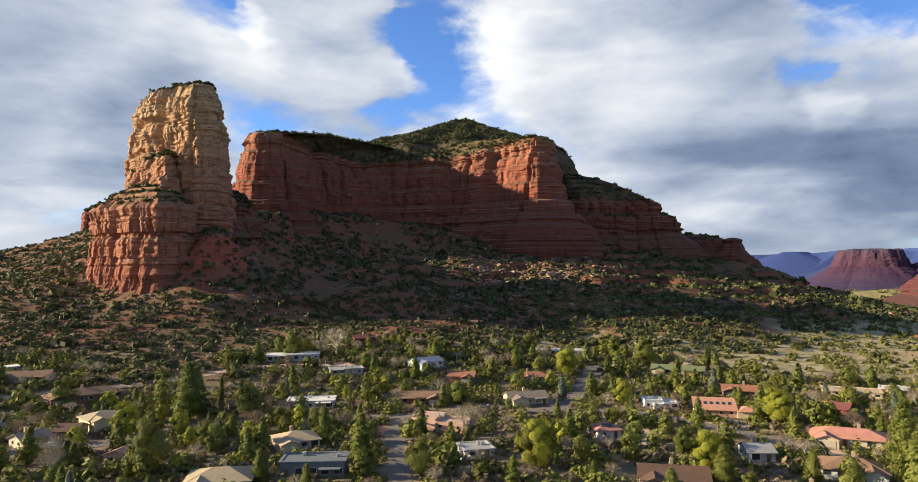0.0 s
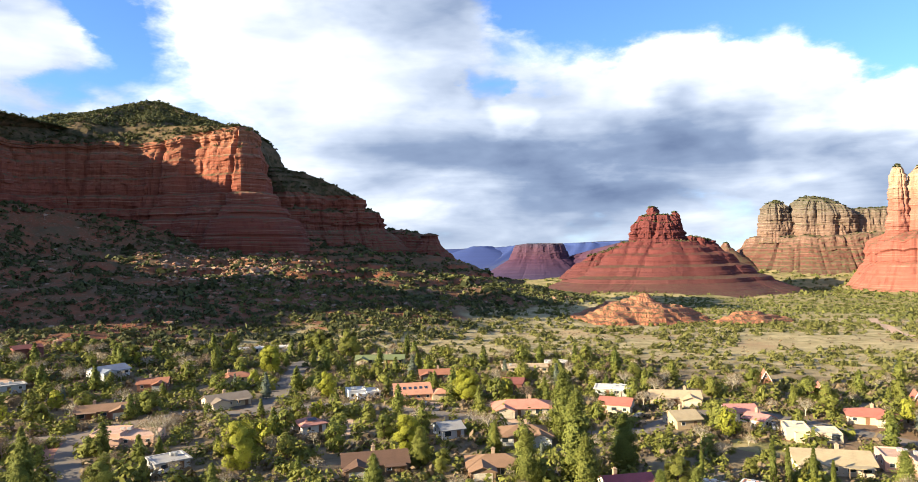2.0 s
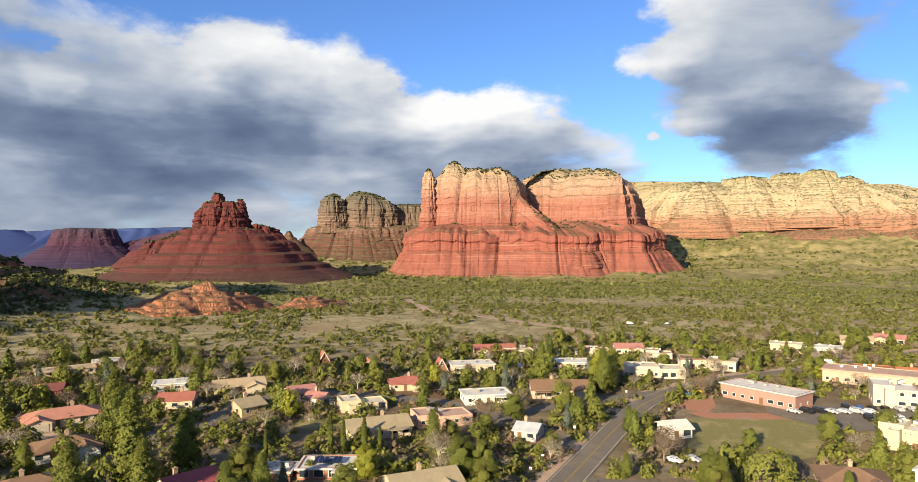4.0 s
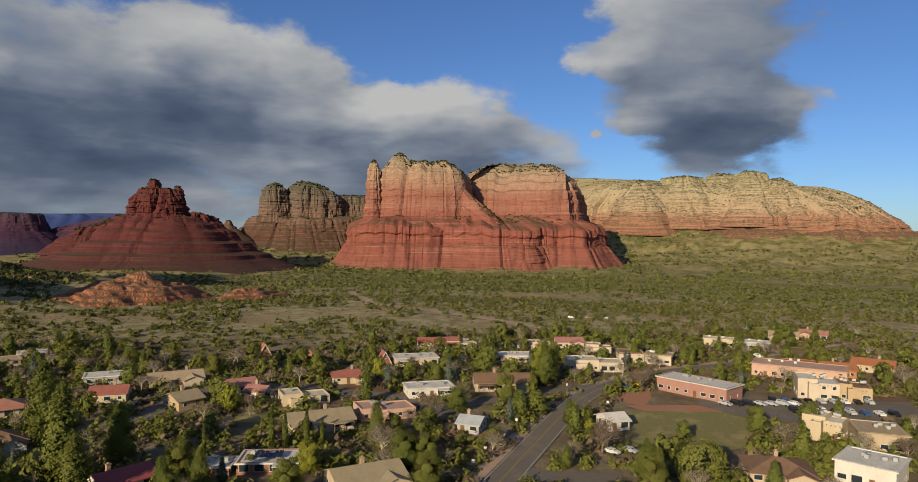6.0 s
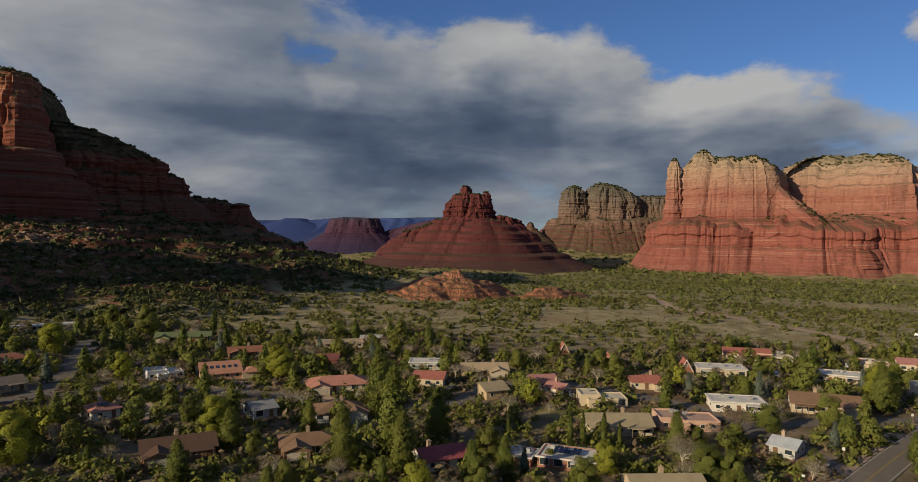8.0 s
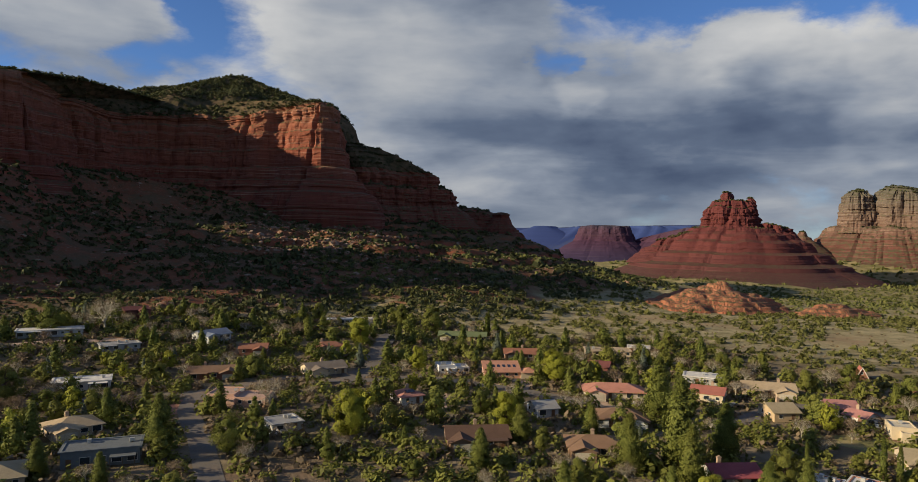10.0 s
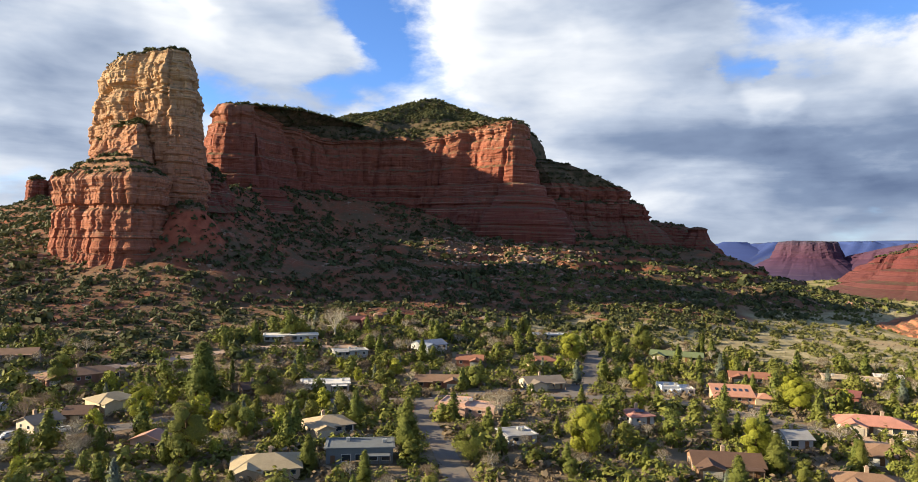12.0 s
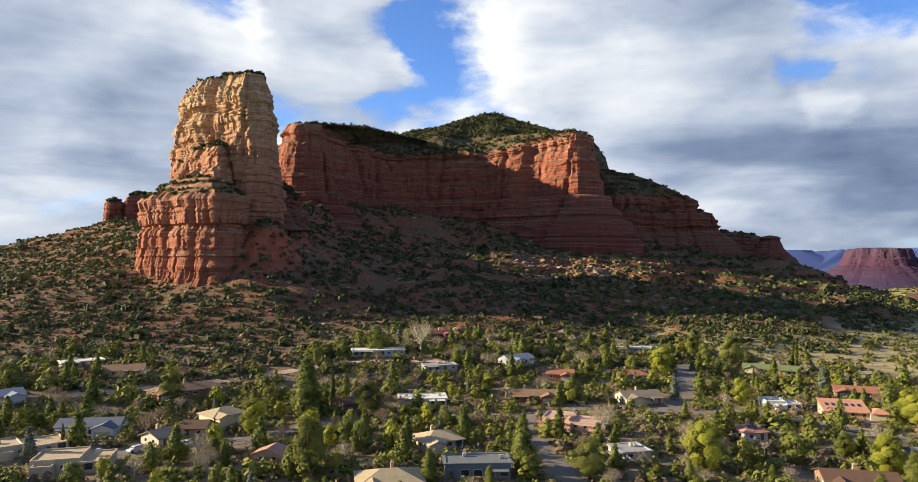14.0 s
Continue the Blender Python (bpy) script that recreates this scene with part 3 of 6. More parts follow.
# bell-shaped butte across the valley, cloud shadow put into its rock colour
bell = massif("bell_butte", "bell-shaped red rock butte, colour darkened for cloud shadow")
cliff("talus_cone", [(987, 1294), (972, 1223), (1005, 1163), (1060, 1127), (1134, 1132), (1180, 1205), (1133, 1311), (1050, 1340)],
      [(-50, 250), (-20, 165), (-6, 128), (2, 122), (8, 96), (18, 86), (26, 80), (31, 58), (42, 50), (50, 44), (56, 26), (66, 18), (72, 2), (80, -6)], [(0.85, 2), (0.6, 4), (0.3, 6), (0.02, 6)], "bell_shade_rock",
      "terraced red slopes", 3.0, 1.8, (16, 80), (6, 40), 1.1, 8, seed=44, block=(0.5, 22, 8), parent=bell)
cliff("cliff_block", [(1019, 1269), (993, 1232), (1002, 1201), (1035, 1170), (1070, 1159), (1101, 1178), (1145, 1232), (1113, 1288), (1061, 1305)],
      [(56, 18), (80, 8), (88, 1), (104, 0), (108, -3), (120, -5), (126, -10)], [(0.9, 1), (0.6, 3), (0.02, 4)], "bell_shade_rock", "sheer upper block", 2.6, 1.6, (8, 46), (6, 22), 2.2, 6, seed=45, parent=bell)
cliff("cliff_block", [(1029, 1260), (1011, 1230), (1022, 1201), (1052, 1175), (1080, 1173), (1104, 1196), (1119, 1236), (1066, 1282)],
      [(110, 4), (126, 1), (136, -2), (142, -6)], [(0.8, 1), (0.5, 2), (0.02, 3)], "bell_shade_rock", "broken summit block", 2.6, 1.6, (6, 30), (5, 16), 2.2, 6, seed=48, parent=bell)
cliff("spire", [(1047, 1246), (1034, 1224), (1042, 1211), (1057, 1211), (1080, 1237), (1076, 1254)], [(128, 5), (144, 2), (152, 0), (158, -4)], [(0.6, 2), (0.02, 3)], "bell_shade_rock", "blunt summit spire", 2.4, 1.8, (3, 22), (2.5, 12), 1.6, 4, seed=46, parent=bell)
cliff("lesser_spire", ring(1085, 1192, 9, 9, 6), [(126, 5), (140, 2), (147, -2)], [(0.6, 1), (0.02, 2)], "bell_shade_rock", "blunt lower spire", 2.4, 1.8, (3, 22), (2, 12), 1.6, 3, seed=47, parent=bell)
cliff("low_shoulder", [(1087, 1177), (1083, 1142), (1108, 1123), (1143, 1130), (1177, 1174), (1146, 1218)], [(10, 60), (36, 30), (52, 18), (58, 6), (74, 1), (82, -4)], [(0.8, 2), (0.4, 4), (0.02, 5)], "bell_shade_rock", "lower red shoulder", 2.8, 1.8, (8, 46), (5, 22), 2.2, 6, tilt=(-0.16, 0), seed=49, parent=bell)
cliff("long_shoulder", [(1000, 1239), (962, 1262), (929, 1306), (932, 1340), (999, 1354), (1057, 1309)], [(0, 60), (26, 34), (44, 18), (48, 6), (58, 2), (64, -4)], [(0.8, 2), (0.4, 4), (0.02, 5)], "bell_shade_rock", "sloping red shoulder", 2.8, 1.8, (8, 46), (5, 22), 2.2, 5, tilt=(0.22, -0.22), seed=50, parent=bell)
# the big lit mesa: a low bench, two walls on it, a ramp between them and a fin
court = massif("courthouse_mesa", "great banded red and cream sandstone mesa")
cliff("lower_bench", [(1570, 1074), (1506, 989), (1511, 926), (1557, 829), (1595, 729), (1637, 641), (1678, 587), (1730, 553), (1756, 482), (1813, 443), (1912, 439), (2189, 525), (1897, 1232)],
      [(-60, 90), (-40, 58), (-18, 36), (4, 22), (16, 14), (22, 4), (44, 1), (48, 5), (66, -1), (72, -14), (80, -40)], [(0.9, 10), (0.8, 16), (0.6, 20), (0.02, 22)], "court_rock",
      "lower red cliff above fallen rock", 3.6, 1.8, (26, 80), (9, 42), 1.2, 16, seed=53, parent=court)
cliff("front_wall", [(1660, 1046), (1577, 990), (1576, 938), (1611, 840), (1649, 780), (1697, 765), (1798, 785), (2010, 898), (1904, 1145)],
      [(60, 44), (84, 24), (92, 8), (110, 4), (128, 3), (132, 0), (168, -2), (172, -6), (196, -8), (200, -12), (222, -16), (228, -24), (236, -34)], [(0.95, 6), (0.88, 10), (0.78, 14), (0.66, 17), (0.5, 18), (0.3, 16), (0.02, 14)], "court_rock",
      "banded red and cream front wall", 3.6, 1.8, (12, 110), (6, 52), 1.2, 18, tilt=(-0.05, 0.05), seed=56, parent=court, peak=(1690, 900))
cliff("rear_wall", [(1788, 844), (1819, 757), (1840, 666), (1827, 610), (1811, 563), (1825, 517), (1876, 499), (1996, 516), (2224, 591), (2112, 965)],
      [(60, 52), (86, 26), (96, 12), (112, 10), (118, 4), (150, 2), (154, -3), (176, -6), (181, -14), (200, -20), (206, -30), (222, -42), (232, -56)], [(0.95, 6), (0.88, 12), (0.78, 20), (0.66, 27), (0.5, 30), (0.3, 30), (0.02, 30)], "court_rock",
      "banded red and cream rear wall", 3.6, 1.8, (16, 110), (7, 50), 1.3, 16, seed=57, parent=court)
cliff("ramp", [(1705, 797), (1672, 770), (1654, 689), (1659, 609), (1672, 579), (1691, 592), (1695, 672), (1719, 741)],
      [(-20, 44), (20, 26), (50, 14), (70, 6), (90, 0), (98, -5)], [(0.7, 4), (0.3, 8), (0.02, 9)], "court_rock", "steep red ramp", 3.0, 1.8, (6, 50), (6, 24), 2.0, 6, tilt=(0.0, 0.78), seed=58, parent=court)
cliff("fin", [(1596, 1030), (1560, 1006), (1558, 986), (1572, 976), (1602, 992), (1616, 1016)], [(60, 30), (92, 12), (130, 5), (190, 1), (225, -2), (240, -8)], [(0.6, 4), (0.1, 8), (0.02, 8)], "court_rock", "slender cream fin", 3.0, 1.8, (5, 40), (4, 20), 2, 6, seed=54, parent=court)
cliff("fin", ring(1642, 952, 34, 36, 7), [(180, 6), (220, 6), (236, 4), (250, -4), (262, -14)], [(0.7, 5), (0.3, 11), (0.02, 12)], "court_rock", "pointed cream summit", 3.0, 1.8, (6, 40), (4, 20), 2, 6, seed=55, parent=court)
twin = massif("twin_mesa", "grey and red mesa with two blunt crowns, colour darkened for shade")
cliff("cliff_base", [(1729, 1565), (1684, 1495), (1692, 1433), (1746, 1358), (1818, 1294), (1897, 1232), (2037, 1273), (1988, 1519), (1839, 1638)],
      [(-50, 200), (-20, 140), (10, 92), (34, 60), (60, 34), (66, 22), (84, 14), (94, 4)], [(0.93, 4), (0.8, 6), (0.6, 8), (0.02, 10)], "grey_shade_rock",
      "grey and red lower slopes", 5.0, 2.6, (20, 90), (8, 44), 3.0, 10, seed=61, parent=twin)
cliff("crown", [(1729, 1520), (1698, 1498), (1692, 1463), (1716, 1435), (1754, 1432), (1804, 1478), (1788, 1528)], [(80, 22), (96, 8), (130, 3), (160, 0), (186, -6), (198, -16)], [(0.8, 5), (0.5, 9), (0.02, 10)], "grey_shade_rock", "blunt grey crown", 4, 2.4, (7, 60), (7, 26), 2.4, 6, seed=62, parent=twin)
cliff("crown", [(1775, 1466), (1754, 1432), (1760, 1381), (1794, 1336), (1844, 1313), (1889, 1316), (1969, 1376), (1871, 1506)], [(80, 22), (96, 8), (130, 3), (160, 0), (180, -6), (192, -18)], [(0.85, 8), (0.65, 18), (0.4, 25), (0.02, 28)], "grey_shade_rock", "broad grey crown", 4, 2.4, (8, 60), (8, 28), 2.4, 6, tilt=(-0.10, 0.08), seed=63, parent=twin, peak=(1815, 1400))
cliff("neck", [(1895, 1359), (1895, 1325), (1937, 1281), (1981, 1250), (2068, 1317), (1998, 1422)], [(60, 50), (120, 22), (160, 6), (174, -4)], [(0.8, 4), (0.5, 7), (0.02, 8)], "grey_shade_rock", "grey neck towards the great mesa", 4, 2.4, (8, 60), (7, 28), 2.4, 6, seed=64, parent=twin)
cliff("spike", ring(1588, 1528, 13, 13, 6), [(-20, 130), (30, 60), (60, 16), (74, 3), (82, -3)], [(0.6, 1), (0.02, 2)], "grey_shade_rock", "small rock spike on the saddle", 3.5, 2.4, (5, 30), (4, 16), 2, 3, seed=65, parent=twin)
# the long pale ridge
pale = massif("pale_ridge", "long pale cream and red rock ridge", "ridge")
cliff("cliff_wall", [(2640, 1000), (2795, 779), (2788, 644), (2743, 519), (2775, 413), (2820, 291), (2793, 206), (2750, 105), (2755, 10), (2805, -82), (2775, -171), (2790, -287), (2821, -410), (3050, -480), (3500, -300), (3600, 300), (3400, 900), (2900, 1150)],
      [(20, 150), (60, 76), (80, 34), (88, 10), (112, 4), (116, -2), (140, -6), (150, -16)], [(0.965, 14), (0.93, 32), (0.89, 52), (0.84, 74), (0.77, 96), (0.68, 112), (0.55, 122), (0.3, 126), (0.02, 126)], "pale_rock",
      "pale banded cliffs", 6.0, 3.0, (44, 120), (16, 60), 3.4, 18, tilt=(0, 0.05), seed=70, parent=pale)
for cx, cy, rx, ry, z_, sd in ((2830, 505, 44, 40, 262, 71), (2960, 345, 90, 90, 288, 72), (2960, 190, 70, 80, 292, 76), (2950, 100, 70, 70, 300, 73), (2920, -10, 60, 60, 270, 74), (2890, -80, 46, 46, 212, 77), (2850, -180, 44, 40, 182, 75), (2850, -270, 40, 44, 150, 78)):
    cliff("knob", ring(cx, cy, rx, ry, 8), [(z_ - 210, 150), (z_ - 150, 96), (z_ - 90, 60), (z_ - 50, 30), (z_ - 20, 4), (z_, -12)], [(0.7, 6), (0.4, 12), (0.02, 14)], "pale_rock", "rugged pale crest", 6.0, 3.2, (18, 60), (9, 30), 4.0, 14, seed=sd, parent=pale)
# valley mesa: its haze is a tint of the rock colour
valley = massif("valley_mesa", "distant red mesa with purple haze put into its rock colour", "mesa")
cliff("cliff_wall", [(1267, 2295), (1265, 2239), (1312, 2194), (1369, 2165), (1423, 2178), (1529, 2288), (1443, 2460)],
      [(-70, 300), (-30, 150), (10, 70), (30, 40), (44, 14), (66, 6), (72, 0), (90, -4), (98, -10)], [(0.9, 2), (0.6, 4), (0.02, 5)], "hazed_far_rock", "banded red cliffs tinted purple for haze", 6.0, 2.6, (16, 90), (5, 40), 2.0, 8, seed=79, scrub=False, parent=valley)
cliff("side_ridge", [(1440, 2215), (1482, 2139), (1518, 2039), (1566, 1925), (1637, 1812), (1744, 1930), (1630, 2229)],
      [(-60, 190), (0, 90), (36, 40), (56, 14), (78, 2), (88, -8)], [(0.9, 3), (0.6, 6), (0.02, 8)], "hazed_far_rock", "distant red ridge behind the bell", 7.0, 3.0, (16, 90), (6, 44), 2.4, 8, tilt=(0.10, -0.18), seed=78, scrub=False, parent=valley)
# plateau: no haze in the air here, only blue surface colour
plateau = massif("far_plateau", "far wooded plateau on the horizon, coloured blue for haze", "plateau")
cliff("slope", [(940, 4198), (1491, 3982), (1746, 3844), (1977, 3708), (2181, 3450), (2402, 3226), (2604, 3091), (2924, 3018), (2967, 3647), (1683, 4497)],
      [(-80, 900), (0, 460), (50, 200), (84, 60), (100, 10), (108, -10)], [(0.9, 4), (0.6, 8), (0.02, 10)], "haze_blue_rock", "slope with blue haze in its colour", 18.0, 6.0, (30, 500), (0.01, 160), 1.0, 14, tilt=(0.018, -0.018), seed=81, scrub=False, parent=plateau, block=(0.01, 100, 40))
cliff("bluff", ring(1880, 3790, 90, 60, 8), [(-60, 700), (30, 330), (80, 130), (108, 20), (120, -8)], [(0.7, 2), (0.02, 3)], "haze_blue_rock", "bluff with blue haze in its colour", 16.0, 5.0, (14, 200), (0.01, 100), 1.0, 6, seed=82, scrub=False, parent=plateau, block=(0.01, 100, 40))
# low red hill in the plain
mound("red_hill", 400, 490, 72, 54, 25, -2.0, "hill_rock", "low hill of bare red rock in the plain", 90)
mound("red_hillock", 470, 432, 46, 30, 14, -1.0, "hill_rock", "low mound of bare red rock", 94)

# ---- building materials ----
PAINT = {"cream": (0.52, 0.44, 0.345), "tan": (0.42, 0.32, 0.20), "yellow": (0.50, 0.42, 0.295), "redbrown": (0.23, 0.115, 0.08), "sand": (0.46, 0.37, 0.27), "pink": (0.52, 0.34, 0.26),
         "brown": (0.20, 0.13, 0.085), "white": (0.62, 0.59, 0.54), "slate": (0.16, 0.18, 0.19), "grey": (0.38, 0.38, 0.37), "maroon": (0.15, 0.06, 0.052), "salmon": (0.50, 0.28, 0.19),
         "olive": (0.30, 0.29, 0.13), "greyblue": (0.36, 0.39, 0.43), "greywhite": (0.55, 0.56, 0.56), "brick": (0.32, 0.15, 0.10), "redwall": (0.36, 0.20, 0.165), "rust": (0.38, 0.17, 0.08)}
ROOF = {"greybrown": (0.20, 0.165, 0.13), "darkbrown": (0.11, 0.065, 0.045), "khaki": (0.34, 0.28, 0.18), "brown": (0.22, 0.135, 0.085), "white": (0.60, 0.58, 0.54), "pinkbrown": (0.36, 0.20, 0.15),
        "tan": (0.40, 0.31, 0.20), "slate": (0.13, 0.145, 0.155), "grey": (0.27, 0.27, 0.27), "greyblue": (0.17, 0.20, 0.26), "pinkflat": (0.46, 0.31, 0.24), "redbrown": (0.27, 0.12, 0.075),
        "maroon": (0.17, 0.062, 0.055), "salmon": (0.44, 0.22, 0.145), "green": (0.13, 0.16, 0.075), "rosered": (0.42, 0.20, 0.16), "salmonred": (0.44, 0.205, 0.15), "redroof": (0.34, 0.125, 0.095),
        "magenta": (0.32, 0.085, 0.10), "rose": (0.40, 0.19, 0.165), "cream": (0.58, 0.52, 0.40), "metal": (0.42, 0.45, 0.48), "rust": (0.38, 0.15, 0.07), "slateblue": (0.10, 0.12, 0.16)}
WORDS = {"greybrown": "grey-brown", "darkbrown": "dark brown", "pinkbrown": "pinkish brown", "greyblue": "grey-blue", "pinkflat": "dusty pink", "redbrown": "red-brown", "rosered": "rose red",
         "salmonred": "salmon red", "redroof": "red", "metal": "bare metal", "slateblue": "slate blue", "greywhite": "greyish white", "redwall": "brick red", "rust": "rust orange"}


def word(c):
    return WORDS.get(c, c)


for key, rgb in PAINT.items():
    m, n = material("wall_" + key)
    p = position(n)
    a = n.noise(n.scaled(p, 0.5, 0.5, 0.25), 1.0, 5, 0.6)
    b = n.noise(n.scaled(p, 6, 6, 6), 1.0, 3)
    col = n.mix(n.map(a, 0.4, 0.68, 0.0, 0.45), rgb, tuple(k * 0.68 for k in rgb))
    finish(n, n.mix(n.map(b, 0.3, 0.7, 0.0, 0.2), col, tuple(min(1, k * 1.2) for k in rgb)), 0.9, b, 0.25, 0.03)
for key, rgb in ROOF.items():
    m, n = material("roof_" + key)
    p = n.add("ShaderNodeTexCoord", 3)
    a = n.noise(n.scaled(p, 0.35, 0.35, 0.35), 1.0, 5, 0.65)
    rows = n.add("ShaderNodeTexWave", 0, {"wave_type": "BANDS", "bands_direction": "Y"}, Vector=p, Scale=1.1, Distortion=0.6, Detail=2.0)
    bits = n.noise(n.scaled(p, 3.0, 3.0, 3.0), 1.0, 3, 0.6)
    col = n.mix(n.map(a, 0.38, 0.66, 0.0, 0.6), rgb, tuple(k * 0.62 for k in rgb))
    col = n.mix(n.map(bits, 0.35, 0.7, 0.0, 0.35), col, tuple(min(1, k * 1.35) for k in rgb))
    col = n.mix(n.map(rows, 0.0, 0.25, 0.25, 0.0), col, tuple(k * 0.5 for k in rgb))
    finish(n, col, 0.82, n.math("ADD", rows, bits), 0.35, 0.05)


def plain(name, rgb, rough=0.7, metal=0.0, spread=0.35, scale=2.0, spec=0.3):
    m, n = material(name)
    p = n.add("ShaderNodeTexCoord", 3)
    a = n.noise(n.scaled(p, scale, scale, scale), 1.0, 5, 0.65)
    finish(n, n.mix(n.map(a, 0.35, 0.7), rgb, tuple(k * (1 - spread) for k in rgb)), rough, a, 0.2, 0.03, metal, spec)
    return m


plain("glass_dark", (0.03, 0.04, 0.05), 0.08, 0.0, 0.2, 1.0, 0.6)
plain("trim_white", (0.70, 0.68, 0.63), 0.6)
plain("door_wood", (0.20, 0.11, 0.06), 0.6)
plain("garage_paint", (0.52, 0.47, 0.38), 0.6)
plain("chimney_brick", (0.42, 0.31, 0.22), 0.9, scale=5)
plain("unit_metal", (0.55, 0.55, 0.53), 0.45, 0.6)
plain("solar", (0.015, 0.02, 0.045), 0.15, 0.0, 0.3, 1.0, 0.6)
plain("bark", (0.11, 0.075, 0.05), 0.95, scale=6)
plain("twig", (0.26, 0.20, 0.15), 0.95, scale=3)
plain("pale_twig", (0.46, 0.42, 0.33), 0.95, scale=3)
plain("tyre", (0.02, 0.02, 0.02), 0.85)
plain("road_paint", (0.48, 0.46, 0.40), 0.7, spread=0.5, scale=1.5)
plain("yellow_paint", (0.34, 0.25, 0.10), 0.7, spread=0.5, scale=1.5)
plain("post_wood", (0.22, 0.16, 0.11), 0.9, scale=4)
for key, rgb in (("white", (0.75, 0.75, 0.74)), ("silver", (0.45, 0.46, 0.48)), ("black", (0.02, 0.02, 0.022)), ("red", (0.40, 0.03, 0.03)), ("blue", (0.05, 0.10, 0.25)), ("tan", (0.40, 0.33, 0.24))):
    plain("car_" + key, rgb, 0.25, 0.1, 0.12, 0.6, 0.5)
for key, lo, hi, dry in (("asphalt", (0.125, 0.110, 0.095), (0.175, 0.152, 0.128), (0.21, 0.175, 0.14)), ("lane", (0.125, 0.112, 0.10), (0.165, 0.148, 0.13), (0.22, 0.165, 0.12)),
                         ("red_earth", (0.30, 0.14, 0.09), (0.38, 0.19, 0.125), (0.30, 0.21, 0.15)), ("lawn", (0.14, 0.135, 0.05), (0.23, 0.205, 0.085), (0.33, 0.265, 0.14)), ("gravel", (0.36, 0.25, 0.18), (0.45, 0.33, 0.25), (0.30, 0.22, 0.16))):
    m, n = material(key)
    p = position(n)
    a = n.noise(n.scaled(p, 0.12, 0.12, 0.12), 1.0, 6, 0.65)
    b = n.noise(n.scaled(p, 2.0, 2.0, 2.0), 1.0, 4, 0.7)
    col = n.mix(n.map(b, 0.3, 0.7), lo, hi)
    finish(n, n.mix(n.map(a, 0.50, 0.66, 0.0, 0.7), col, dry), 0.92, b, 0.3, 0.05, spec=0.2)


def leaves(name, dark, light, odd):
    m, n = material(name)
    who = n.add("ShaderNodeObjectInfo", 5)
    isle = n.add("ShaderNodeNewGeometry", 8)
    col = n.mix(isle, dark, light)
    col = n.mix(n.math("MULTIPLY", who, 0.55), col, odd)
    bsdf = n.add("ShaderNodeBsdfPrincipled", 0, None, Base_Color=col, Roughness=0.75)
    bsdf.node.inputs["Specular IOR Level"].default_value = 0.15
    back = n.add("ShaderNodeBsdfTranslucent", 0, None, Color=col)
    n.l.new(n.add("ShaderNodeMixShader", 0, None, i0=0.16, i1=bsdf, i2=back), n.n.new("ShaderNodeOutputMaterial").inputs[0])


leaves("leaf_juniper", (0.084, 0.104, 0.024), (0.175, 0.195, 0.042), (0.17, 0.165, 0.036))
leaves("leaf_gold", (0.165, 0.182, 0.022), (0.290, 0.298, 0.040), (0.225, 0.23, 0.033))
leaves("leaf_pine", (0.080, 0.104, 0.026), (0.165, 0.192, 0.042), (0.155, 0.155, 0.032))
leaves("leaf_spruce", (0.095, 0.122, 0.095), (0.165, 0.195, 0.155), (0.14, 0.16, 0.11))
leaves("leaf_cypress", (0.070, 0.090, 0.020), (0.130, 0.150, 0.034), (0.11, 0.12, 0.025))
leaves("leaf_scrub", (0.040, 0.050, 0.022), (0.085, 0.092, 0.036), (0.08, 0.078, 0.03))
leaves("leaf_plain", (0.074, 0.088, 0.027), (0.155, 0.162, 0.050), (0.13, 0.125, 0.038))
leaves("leaf_dry", (0.115, 0.088, 0.055), (0.21, 0.165, 0.108), (0.18, 0.12, 0.07))



# ---- mesh helpers ----
def part(name, bm, mat, parent, label=""):
    me = bpy.data.meshes.new(name)
    bm.to_mesh(me)
    bm.free()
    me.materials.append(MATS[mat])
    ob = new(name, me)
    ob.parent = parent
    return tagged(ob, label)


def share(name, me, parent, m, label=""):
    """A part on mesh data that other parts use too."""
    ob = new(name, me)
    ob.parent = parent
    ob.matrix_local = m
    return tagged(ob, label)


def box(bm, x0, x1, y0, y1, z0, z1, bevel=0.0):
    v = [bm.verts.new((x, y, z)) for z in (z0, z1) for y in (y0, y1) for x in (x0, x1)]
    fs = [bm.faces.new([v[i] for i in f]) for f in ((0, 2, 3, 1), (4, 5, 7, 6), (0, 1, 5, 4), (2, 6, 7, 3), (0, 4, 6, 2), (1, 3, 7, 5))]
    if bevel:
        bmesh.ops.bevel(bm, geom=list({e for f in fs for e in f.edges}), offset=bevel, segments=1, affect="EDGES")
    return bm


def solid(bm, verts, faces):
    v = [bm.verts.new(p) for p in verts]
    for f in faces:
        bm.faces.new([v[i] for i in f])
    return bm


def boxes(*sizes, bevel=0.0):
    bm = bmesh.new()
    for s in sizes:
        box(bm, *s, bevel=bevel)
    return bm


def mesh_from(bm, name, mat):
    me = bpy.data.meshes.new(name)
    bm.to_mesh(me)
    bm.free()
    me.materials.append(MATS[mat])
    return me


